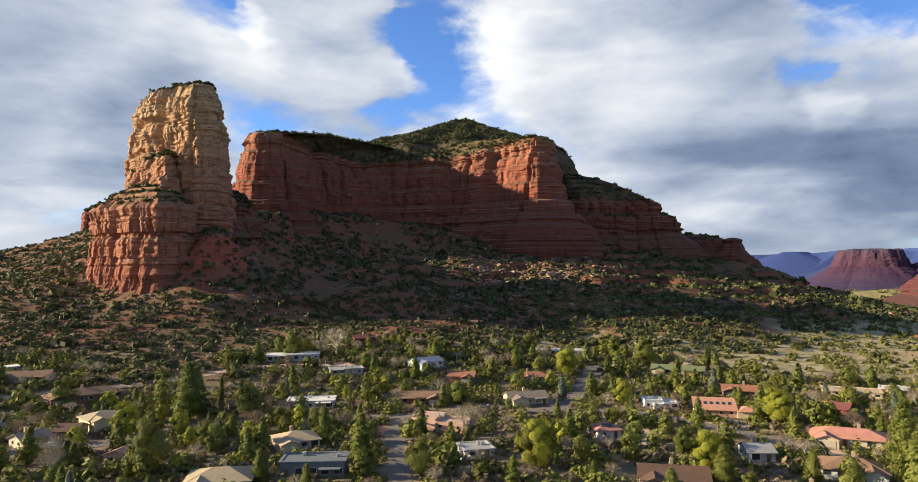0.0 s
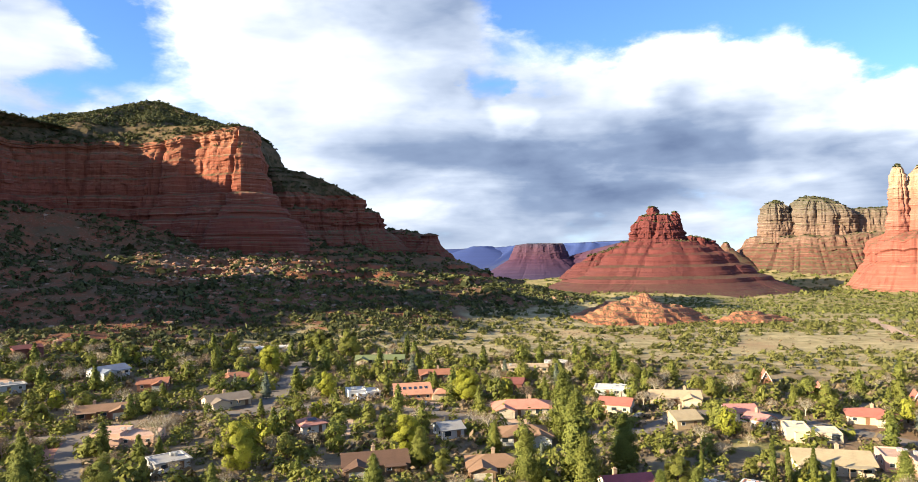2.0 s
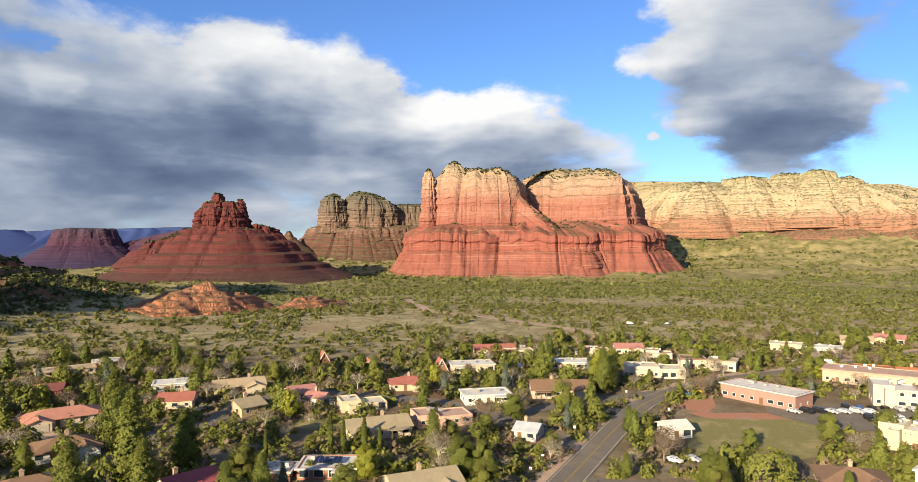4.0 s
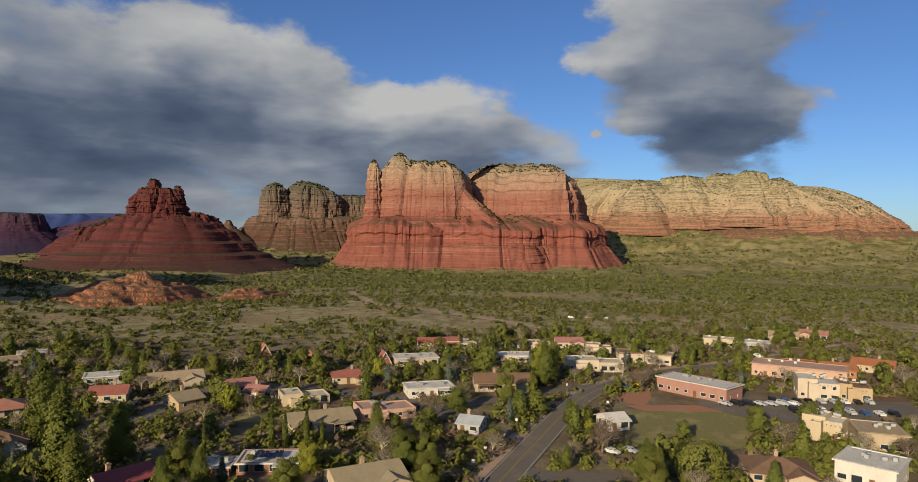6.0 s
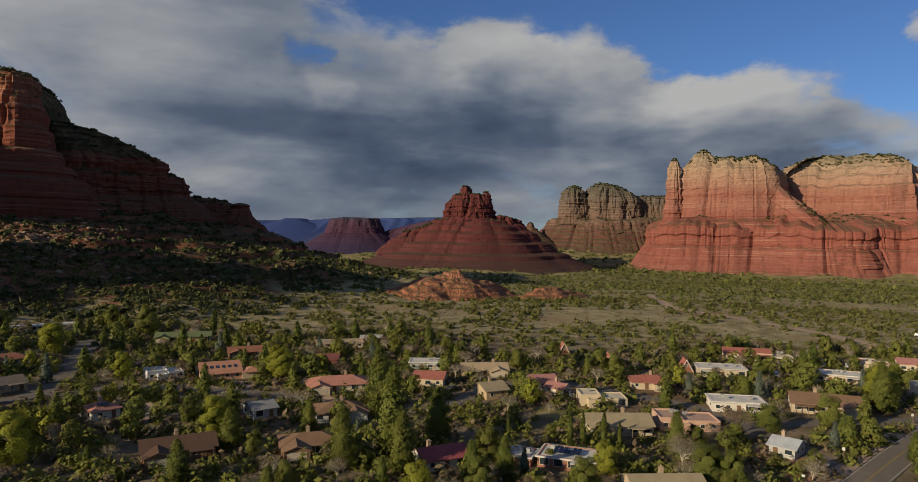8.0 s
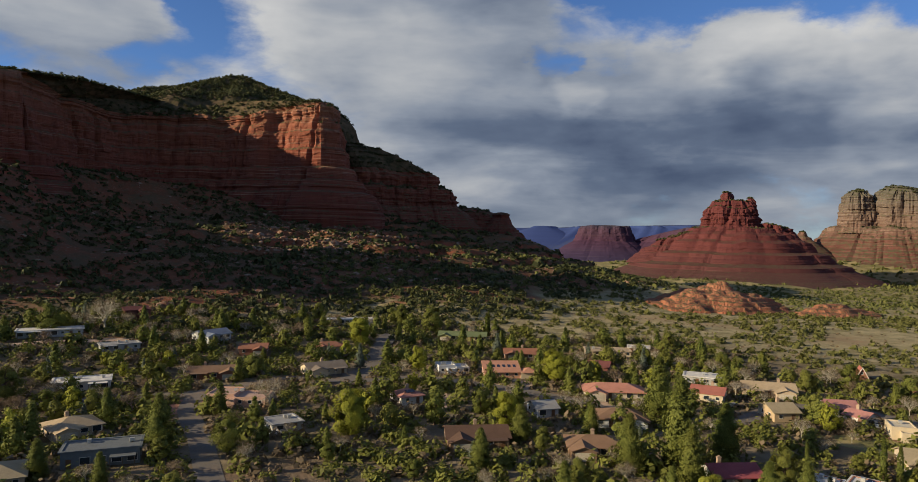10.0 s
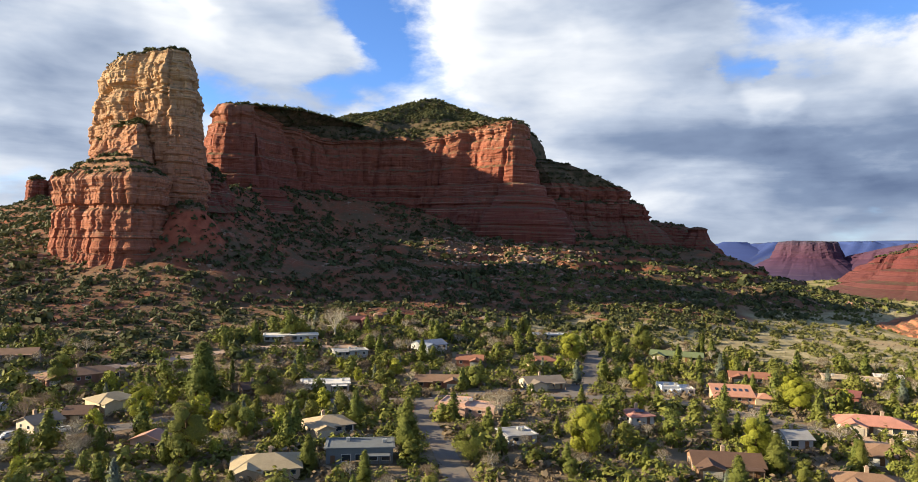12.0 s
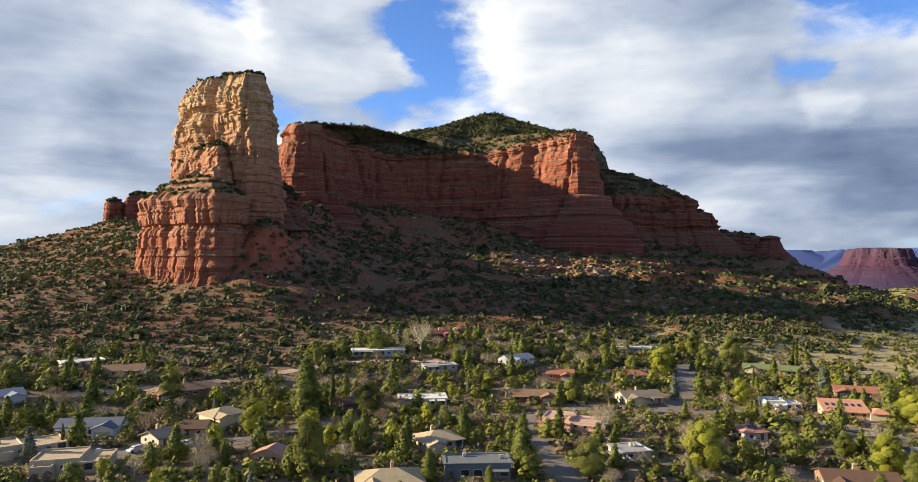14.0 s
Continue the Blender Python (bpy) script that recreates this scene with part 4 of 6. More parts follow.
def ring_solid(bm, outer, inner, z0, z1, floor=None):
    """A closed rim between two rectangles (x0, x1, y0, y1), or, with a floor, a tray whose bottom lies at that height."""
    c = lambda r, z: [(r[0], r[2], z), (r[1], r[2], z), (r[1], r[3], z), (r[0], r[3], z)]
    v = c(outer, z0) + c(outer, z1) + c(inner, z1) + c(inner, z0 if floor is None else floor)
    f = []
    for i in range(4):
        j = (i + 1) % 4
        f += [(i, j, 4 + j, 4 + i), (4 + i, 4 + j, 8 + j, 8 + i), (8 + i, 8 + j, 12 + j, 12 + i)]
        if floor is None:
            f.append((12 + i, 12 + j, j, i))
    if floor is not None:
        f += [(12, 13, 14, 15), (3, 2, 1, 0)]
    return solid(bm, v, f)


def window_meshes(w, h, mat="trim_white"):
    """A frame and its pane, facing -y, centred on the origin."""
    t = 0.1
    fr = ring_solid(bmesh.new(), (-w / 2, w / 2, -h / 2, h / 2), (-w / 2 + t, w / 2 - t, -h / 2 + t, h / 2 - t), -0.07, 0.07)
    bmesh.ops.transform(fr, matrix=pose(0, 0, 0, 90), verts=fr.verts)
    return mesh_from(fr, "window_frame", mat), mesh_from(boxes((-w / 2 + t, w / 2 - t, -0.03, 0.03, -h / 2 + t, h / 2 - t)), "pane", "glass_dark")


WINDOWS = {k: window_meshes(*k) for k in ((1.3, 1.2), (2.0, 1.3), (2.4, 1.9), (0.9, 1.0))}
DOOR = mesh_from(boxes((-0.5, 0.5, -0.06, 0.05, 0, 2.1), (-0.58, -0.5, -0.09, 0.05, 0, 2.18), (0.5, 0.58, -0.09, 0.05, 0, 2.18), (-0.58, 0.58, -0.09, 0.05, 2.1, 2.18)), "door", "door_wood")
def panelled(w, h, n):
    """A door leaf with grooves across it, in one shell."""
    cut = [(0.05, h), (0.05, 0.0)]
    for i in range(n):
        a, b = h * i / n, h * (i + 1) / n
        cut += [(-0.07, a + 0.02), (-0.07, b - 0.03), (-0.03, b - 0.01)]
    k = len(cut)
    v = [(x, y, z) for x in (-w / 2, w / 2) for y, z in cut]
    return solid(bmesh.new(), v, [(i, (i + 1) % k, (i + 1) % k + k, i + k) for i in range(k)] + [tuple(range(k))[::-1], tuple(range(k, 2 * k))])


GARAGE = mesh_from(panelled(4.8, 2.2, 4), "garage_door", "garage_paint")
UNIT = mesh_from(boxes((-0.6, 0.6, -0.5, 0.5, 0.15, 1.0), (-0.5, -0.4, -0.4, 0.4, 0, 0.16), (0.4, 0.5, -0.4, 0.4, 0, 0.16), bevel=0.04), "roof_unit", "unit_metal")
CHIMNEY = mesh_from(boxes((-0.45, 0.45, -0.4, 0.4, -1.2, 1.3), (-0.55, 0.55, -0.5, 0.5, 1.3, 1.45), (-0.2, 0.2, -0.2, 0.2, 1.45, 1.75)), "chimney", "chimney_brick")
BEAM = mesh_from(boxes((-0.1, 0.1, -0.5, -0.004, -0.1, 0.1)), "roof_beam", "post_wood")
PANEL = mesh_from(boxes((-0.5, 0.5, -0.85, 0.85, 0.06, 0.11)), "solar_panel", "solar")
POST = mesh_from(boxes((-0.09, 0.09, -0.09, 0.09, 0, 2.6), (-0.13, 0.13, -0.13, 0.13, 0, 0.15), (-0.13, 0.13, -0.13, 0.13, 2.48, 2.6)), "post", "post_wood")


def add_window(root, x, y, z, turn, size):
    fr, pane = WINDOWS[size]
    ob = share("window", fr, root, Matrix.LocRotScale((x, y, z), Euler((0, 0, radians(turn))), None))
    share("pane", pane, ob, Matrix.Identity(4), "dark reflecting glass")


def gable_roof(bm, x0, x1, y0, y1, z, rise, over=0.6, thick=0.24):
    """Two slopes in one shell with a ridge along x."""
    ym, s = (y0 + y1) / 2, rise / ((y1 - y0) / 2)
    ze = z - s * over
    cut = [(y0 - over, ze), (ym, z + rise), (y1 + over, ze), (y1 + over, ze - thick), (ym, z + rise - thick), (y0 - over, ze - thick)]
    v = [(x, y, c) for x in (x0 - over, x1 + over) for y, c in cut]
    f = [(i, i + 6, (i + 1) % 6 + 6, (i + 1) % 6) for i in range(6)]
    solid(bm, v, f + [(0, 1, 4, 5), (1, 2, 3, 4), (11, 10, 7, 6), (10, 9, 8, 7)])


def hip_roof(bm, x0, x1, y0, y1, z, rise, over=0.7, thick=0.2):
    s = rise / ((y1 - y0) / 2)
    a0, a1, b0, b1 = x0 - over, x1 + over, y0 - over, y1 + over
    ze, ym, k = z - s * over, (y0 + y1) / 2, min((b1 - b0) / 2, (a1 - a0) / 2 - 0.2)
    v = [(a0, b0, ze), (a1, b0, ze), (a1, b1, ze), (a0, b1, ze), (a0 + k, ym, z + rise), (a1 - k, ym, z + rise)]
    low = [(p[0], p[1], p[2] - thick) for p in v[:4]]
    solid(bm, v + low, [(0, 1, 5, 4), (1, 2, 5), (2, 3, 4, 5), (3, 0, 4), (6, 7, 1, 0), (7, 8, 2, 1), (8, 9, 3, 2), (9, 6, 0, 3), (9, 8, 7, 6)])


def gable_walls(bm, x0, x1, y0, y1, z0, z, rise):
    ym = (y0 + y1) / 2
    v = [(x0, y0, z0), (x1, y0, z0), (x1, y1, z0), (x0, y1, z0), (x0, y0, z), (x1, y0, z), (x1, y1, z), (x0, y1, z), (x0, ym, z + rise), (x1, ym, z + rise)]
    solid(bm, v, [(0, 1, 5, 4), (2, 3, 7, 6), (1, 2, 6, 9, 5), (3, 0, 4, 8, 7), (4, 5, 9, 8), (7, 8, 9, 6), (3, 2, 1, 0)])


def flat_block(root, wall, roof, x0, x1, y0, y1, z0, z, lip=0.45, t=0.3):
    """A block with a parapet round a sunk deck, as two parts."""
    part("wall", ring_solid(bmesh.new(), (x0, x1, y0, y1), (x0 + t, x1 - t, y0 + t, y1 - t), z0, z + lip, z), "wall_" + wall, root)
    part("roof", boxes((x0 + t + 0.004, x1 - t - 0.004, y0 + t + 0.004, y1 - t - 0.004, z + 0.004, z + 0.12)), "roof_" + roof, root)


HOUSES = []      # middles, turns and sizes, to keep trees clear
STYLE = {"gable": "gabled", "hip": "hipped", "flat": "flat", "adobe": "flat parapet", "shed": "single-slope"}


def house(x, y, rot, w, d, h, style, roof, wall, tag=""):
    """One house with its walls, roof, windows, doors and what stands on the roof. Its front looks to local -y."""
    rnd = random.Random(int(abs(x) * 13 + abs(y) * 7))
    z = land1(x, y)
    h = h * 0.88 if h < 4 else h
    root = new("house" if h < 4.6 else "shop_building")
    root.matrix_world = pose(x, y, z, 0, 0, rot)
    storey = "two-storey " if h >= 5 else ""
    tagged(root, tag or f"{storey}house with {word(wall)} walls and a {STYLE[style]} {word(roof)} roof", "house" if h < 4.6 else "building", "houses of the village")
    HOUSES.append((x, y, rot, w, d))
    x0, x1, y0, y1, zb = -w / 2, w / 2, -d / 2, d / 2, -2.0
    bm, deck = bmesh.new(), bmesh.new()
    wing = style in ("gable", "hip") and w > 11.5
    side = rnd.choice((-1, 1))
    wx0, wx1 = sorted((side * (w / 2 - 0.4), side * (w / 2 - 0.4 - min(6.4, w * 0.42))))
    wy = y0 - rnd.uniform(2.2, 4.0)
    if style == "gable":
        rise = d / 2 * 0.36
        gable_walls(bm, x0, x1, y0, y1, zb, h, rise)
        gable_roof(deck, x0, x1, y0, y1, h + 0.24, rise)
    elif style == "hip":
        rise = d / 2 * 0.34
        box(bm, x0, x1, y0, y1, zb, h)
        hip_roof(deck, x0, x1, y0, y1, h + 0.24, rise)
    elif style == "shed":
        solid(bm, [(x0, y0, zb), (x1, y0, zb), (x1, y1, zb), (x0, y1, zb), (x0, y0, h - 0.4), (x1, y0, h - 0.4), (x1, y1, h + 2.0), (x0, y1, h + 2.0)],
              [(0, 1, 5, 4), (1, 2, 6, 5), (2, 3, 7, 6), (3, 0, 4, 7), (4, 5, 6, 7), (3, 2, 1, 0)])
        s = 2.4 / d
        zr = lambda yy: h - 0.14 + s * (yy - y0)
        top = [(x0 - 0.4, y0 - 0.7, zr(y0 - 0.7)), (x1 + 0.4, y0 - 0.7, zr(y0 - 0.7)), (x1 + 0.4, y1 + 0.3, zr(y1 + 0.3)), (x0 - 0.4, y1 + 0.3, zr(y1 + 0.3))]
        solid(deck, top + [(a, b, c - 0.22) for a, b, c in top], [(0, 1, 2, 3), (7, 6, 5, 4), (0, 4, 5, 1), (1, 5, 6, 2), (2, 6, 7, 3), (3, 7, 4, 0)])
        for i in range(6):
            share("skylight", WINDOWS[(1.3, 1.2)][1], root, Matrix.LocRotScale((x0 + w * (i + 0.9) / 6.8, 0.2, zr(0.2) + 0.05), Euler((math.atan(s) - radians(90), 0, 0)), (1.0, 1.6, 2.2)), "dark roof window")
        bm2 = bmesh.new()
        box(bm2, x1 + 0.01, x1 + 6.5, y0 - 1.0, y1 - 3.0, zb, h - 0.4)
        part("annex_wall", bm2, "wall_yellow", root, "ochre annex walls")
        bm2 = bmesh.new()
        hip_roof(bm2, x1 + 0.8, x1 + 6.5, y0 - 1.0, y1 - 3.0, h - 0.2, 1.1, 0.5)
        part("annex_roof", bm2, "roof_" + roof, root)
    elif style == "flat":
        flat_block(root, wall, roof, x0, x1, y0, y1, zb, h, 0.3)
        e = 0.5
        part("fascia", ring_solid(bmesh.new(), (x0 - e, x1 + e, y0 - e, y1 + e), (x0 - 0.004, x1 + 0.004, y0 - 0.004, y1 + 0.004), h - 0.1, h + 0.26), "roof_" + roof, root)
    else:
        cut = rnd.uniform(-0.12, 0.16) * w
        flat_block(root, wall, roof, x0, cut, y0 + 1.2, y1, zb, h, 0.5)
        flat_block(root, wall, roof, cut + 0.004, x1, y0, y1 - 1.5, zb, h - rnd.uniform(0.5, 1.0), 0.5)
        a = rnd.uniform(x0 + 1, x0 + w * 0.3)
        flat_block(root, wall, roof, a, a + w * 0.26, y0 - 1.6, y0 + 1.196, zb, h - 0.9, 0.4)
        for i in range(int(w / 2 / 1.1)):
            bx = cut + 0.6 + i * 1.1
            if bx < x1 - 0.3:
                share("roof_beam", BEAM, root, Matrix.Translation((bx, y0, h - 1.26)))
    if wing:
        gable = bmesh.new()
        wr = (wx1 - wx0) / 2 * 0.36
        wz = h - 0.1
        ym, mid = None, (wx0 + wx1) / 2
        v = [(wx0, wy, zb), (wx1, wy, zb), (wx1, y0 + 0.5, zb), (wx0, y0 + 0.5, zb), (wx0, wy, wz), (wx1, wy, wz), (wx1, y0 + 0.5, wz), (wx0, y0 + 0.5, wz), (mid, wy, wz + wr), (mid, y0 + 2.5, wz + wr)]
        solid(gable, v, [(0, 1, 5, 8, 4), (1, 2, 6, 5), (3, 0, 4, 7), (4, 8, 9, 7), (5, 6, 9, 8)])
        part("wing_wall", gable, "wall_" + wall, root)
        cover = bmesh.new()
        ze, zr, k = wz + 0.04, wz + wr + 0.24, 0.2
        v = [(wx0 - 0.5, wy - 0.5, ze), (mid, wy - 0.5, zr), (wx1 + 0.5, wy - 0.5, ze), (wx1 + 0.5, wy - 0.5, ze - k), (mid, wy - 0.5, zr - k), (wx0 - 0.5, wy - 0.5, ze - k),
             (wx0 - 0.5, y0 + 0.9, ze), (mid, y0 + 2.6, zr), (wx1 + 0.5, y0 + 0.9, ze), (wx1 + 0.5, y0 + 0.9, ze - k), (mid, y0 + 2.6, zr - k), (wx0 - 0.5, y0 + 0.9, ze - k)]
        solid(cover, v, [((i + 1) % 6, (i + 1) % 6 + 6, i + 6, i) for i in range(6)] + [(5, 4, 1, 0), (4, 3, 2, 1), (6, 7, 10, 11), (7, 8, 9, 10)])
        bmesh.ops.recalc_face_normals(cover, faces=cover.faces)
        part("wing_roof", cover, "roof_" + roof, root)
    if style not in ("flat", "adobe"):
        part("wall", bm, "wall_" + wall, root)
        part("roof", deck, "roof_" + roof, root)
    # openings on the front, the back and the ends
    sizes = ((1.3, 1.2), (2.0, 1.3), (2.4, 1.9))
    front = y0 if style != "adobe" else y0
    floors = (1.55,) if h < 6.4 else (1.55, 4.4)
    spots = [x0 + w * (i + 0.5) / max(2, int(w / 3.1)) for i in range(max(2, int(w / 3.1)))]
    gone = rnd.randrange(len(spots))
    garage = rnd.random() < 0.6 and w > 9 and style != "flat"
    if garage and wing:
        share("garage_door", GARAGE, root, Matrix.Translation((mid, wy - 0.01, 0.02)))
    for i, sx in enumerate(spots):
        if wing and wx0 - 0.8 < sx < wx1 + 0.8:
            continue
        if style == "adobe" and sx < cut + 0.8:
            if not (a - 0.8 < sx < a + w * 0.26 + 0.8):
                add_window(root, sx, y0 + 1.19, 1.5, 0, (1.3, 1.2))
            continue
        if i == gone:
            share("door", DOOR, root, Matrix.Translation((sx, front - 0.01, 0.02)))
            continue
        for fz in floors:
            if fz < 3 or h > 5:
                add_window(root, sx, front - 0.01, fz, 0, sizes[rnd.randrange(3)] if style != "shed" else (1.3, 1.2))
    for sx in spots[::2]:
        add_window(root, sx, (y1 if style != "adobe" else y1 - 1.5) + 0.01, 1.6, 180, (1.3, 1.2))
    for sy in (-d * 0.2, d * 0.22):
        add_window(root, x0 - 0.01, sy + (0.6 if style == "adobe" else 0), 1.55, -90, (1.3, 1.2))
        if style != "shed":
            add_window(root, x1 + 0.01, sy - (0.6 if style == "adobe" else 0), 1.55, 90, (0.9, 1.0) if rnd.random() < 0.5 else (1.3, 1.2))
    if style in ("gable", "hip") and rnd.random() < 0.75:
        share("chimney", CHIMNEY, root, Matrix.Translation((rnd.uniform(-0.25, 0.25) * w, d * 0.12, h + rise * 0.76 + 0.3)))
    if style in ("flat", "adobe"):
        for i in range(rnd.choice((1, 2, 2, 3)) + (2 if h > 4.6 else 0)):
            share("roof_unit", UNIT, root, pose(rnd.uniform(-0.38, 0.38) * w, rnd.uniform(-0.05, 0.25) * d, h + (0.1 if style == "flat" else 0.12), 0, 0, rnd.choice((0, 90))))
    if (style == "flat" and h < 4.5 and w > 13) or (style == "gable" and w > 15):
        px0, px1 = (x0 + 0.8, x0 + w * 0.38) if side > 0 else (x1 - w * 0.38, x1 - 0.8)
        part("porch_roof", boxes((px0, px1, y0 - 3.2, y0 - 0.52, 2.62, 2.82)), "roof_" + roof, root)
        for sx in (px0 + 0.2, (px0 + px1) / 2, px1 - 0.2):
            share("post", POST, root, Matrix.Translation((sx, y0 - 3.0, 0.02)))
    return root


# ---- trees ----
def cards(rs, centres, size, up=0.3, out=None):
    """Small leaf sprays, each a bent pair of triangles, at the given places."""
    n = len(centres)
    a = rs.normal(size=(n, 3))
    a /= np.linalg.norm(a, axis=1)[:, None]
    face = rs.normal(size=(n, 3))
    if out is not None:
        face = out / np.maximum(np.linalg.norm(out, axis=1), 1e-6)[:, None] + 0.26 * face
        a = np.cross(face, a)
        a /= np.linalg.norm(a, axis=1)[:, None]
        up = 0.0
    b = np.cross(a, face)
    b /= np.linalg.norm(b, axis=1)[:, None]
    s = size * rs.uniform(0.6, 1.4, (n, 1))
    v = np.stack([centres - a * s, centres + b * s * 0.6, centres + a * s + np.array([0, 0, up]) * s, centres - b * s * 0.6], 1)
    return v.reshape(-1, 3), np.arange(n * 4).reshape(n, 4)


def limb(verts, faces, p, q, r0, r1, sides=5):
    p, q = np.array(p, float), np.array(q, float)
    ax = (q - p) / max(np.linalg.norm(q - p), 1e-6)
    u = np.cross(ax, [0.3, 0.9, 0.2])
    u /= np.linalg.norm(u)
    v = np.cross(ax, u)
    base = len(verts)
    for c, r in ((p, r0), (q, r1)):
        for k in range(sides):
            t = 2 * math.pi * k / sides
            verts.append(c + r * (u * math.cos(t) + v * math.sin(t)))
    for k in range(sides):
        j = (k + 1) % sides
        faces.append((base + k, base + j, base + sides + j, base + sides + k))


def make_tree(kind, seed, full=True):
    """A tree ten metres high: a tapered trunk with limbs, and a crown of leaf sprays."""
    rs = np.random.RandomState(seed)
    tv, tf, pts = [], [], []
    leaf, size = "leaf_juniper", 0.21 if full else 0.42
    many = {2: 900, 1: 380, 0: 62}[int(full)]
    if full == 2:
        size = 0.13
    if kind in ("juniper", "gold"):
        leaf = "leaf_gold" if kind == "gold" else "leaf_juniper"
        lean = rs.uniform(-0.5, 0.5, 2)
        limb(tv, tf, (0, 0, -0.6), (lean[0], lean[1], 4.0), 0.42, 0.26, 7)
        limb(tv, tf, (lean[0], lean[1], 4.0), (lean[0] * 1.5, lean[1] * 1.5, 8.0), 0.26, 0.08)
        for k in range(17):
            t = k * 2.399 + rs.uniform(-0.4, 0.4)
            zc = 1.6 + 7.0 * (k / 16.0) + rs.uniform(-0.4, 0.4)
            reach = 2.9 * math.sin(math.pi * min(0.93, (zc + 0.3) / 10.0)) ** 0.8 * rs.uniform(0.6, 1.05)
            c = np.array([reach * math.cos(t) + lean[0], reach * math.sin(t) + lean[1], zc])
            limb(tv, tf, (lean[0] * zc / 8, lean[1] * zc / 8, max(1.0, zc - 1.3)), c, 0.13, 0.04, 4)
            r = rs.uniform(0.95, 1.75)
            d = rs.normal(size=(many, 3))
            d /= np.linalg.norm(d, axis=1)[:, None]
            pts.append(c + d * r * rs.uniform(0.55, 1.05, (many, 1)) * np.array([1, 1, 0.8]))
    elif kind in ("pine", "spruce"):
        leaf, size = ("leaf_pine", 0.14 if full == 2 else 0.26) if kind == "pine" else ("leaf_spruce", 0.25)
        limb(tv, tf, (0, 0, -0.6), (0, 0, 5), 0.30, 0.18, 7)
        limb(tv, tf, (0, 0, 5), (0, 0, 9.7), 0.18, 0.03)
        wide = 2.9 if kind == "pine" else 2.4
        for k in range(46):
            zc = 1.0 + 8.8 * (k / 45.0) ** 0.92
            t = k * 2.399 + rs.uniform(-0.5, 0.5)
            reach = wide * ((10.1 - zc) / 9.0) ** (0.72 if kind == "pine" else 0.9) * min(1.0, 0.55 + 0.22 * zc) * rs.uniform(0.62, 1.1)
            e = np.array([reach * math.cos(t), reach * math.sin(t), zc - 0.12 * reach])
            if k % 2 == 0:
                limb(tv, tf, (0, 0, zc), e, 0.07, 0.02, 4)
            m = int((34 + 40 * reach) * {2: 4.0, 1: 1.3, 0: 0.34}[int(full)])
            f = rs.uniform(0.25, 1.0, (m, 1)) ** 0.7
            pts.append(np.array([0, 0, zc]) + (e - np.array([0, 0, zc])) * f + rs.normal(size=(m, 3)) * np.array([0.34, 0.34, 0.24]) * (0.6 + 0.4 * reach))
        pts.append(np.array([0, 0, 9.5]) + rs.normal(size=(14, 3)) * np.array([0.12, 0.12, 0.4]))
    elif kind == "cypress":
        leaf, size = "leaf_cypress", 0.2
        limb(tv, tf, (0, 0, -0.6), (0, 0, 9), 0.16, 0.03)
        for k in range(30):
            zc = 0.5 + 9.1 * k / 29
            r = 0.62 * min(1, (10 - zc) / 3.4) ** 0.8 * min(1, 0.5 + zc / 3)
            t = rs.uniform(0, 6.283, 60)
            pts.append(np.stack([np.cos(t) * r * rs.uniform(0.6, 1.1, 60), np.sin(t) * r * rs.uniform(0.6, 1.1, 60), zc + rs.uniform(-0.3, 0.3, 60)], 1))
    elif kind == "hedge":
        leaf, size = "leaf_juniper", 0.34
        limb(tv, tf, (0, 0, -0.5), (0, 0, 5), 0.3, 0.1)
        d = rs.normal(size=(1700, 3))
        d /= np.linalg.norm(d, axis=1)[:, None]
        pts.append(np.array([0, 0, 4.6]) + np.sign(d) * np.abs(d) ** 0.6 * np.array([5.5, 5.0, 4.6]) * rs.uniform(0.85, 1.03, (1700, 1)))
    else:
        leaf, size = "leaf_dry", 0.16
        limb(tv, tf, (0, 0, -0.6), (0, 0, 2.4), 0.26, 0.2, 6)
        tips = [(np.array([0, 0, 2.4]), np.array([rs.normal(0, 0.5), rs.normal(0, 0.5), 1.0]), 0.19, 0) for _ in range(6)]
        while tips:
            p, way_, r, lev = tips.pop()
            way_ = way_ / np.linalg.norm(way_)
            q = p + way_ * rs.uniform(1.2, 2.1) * (1 - 0.11 * lev)
            limb(tv, tf, p, q, r, r * 0.6, 4 if lev < 2 else 3)
            if lev < 4:
                for _ in range(3 if lev < 3 else 2):
                    tips.append((q, way_ + rs.normal(0, 0.55, 3) + np.array([0, 0, 0.12]), r * 0.6, lev + 1))
            else:
                pts.append(q + rs.normal(size=(3, 3)) * 0.4)
    at = np.concatenate(pts)
    out = None if kind == "bare" else (at - np.array([0, 0, 4.2])) * np.array([1, 1, 0.5])
    v, f = cards(rs, at, size if full or kind in ("juniper", "gold") else size * 1.45, out=out)
    return np.array(tv), np.array(tf), v, f, leaf


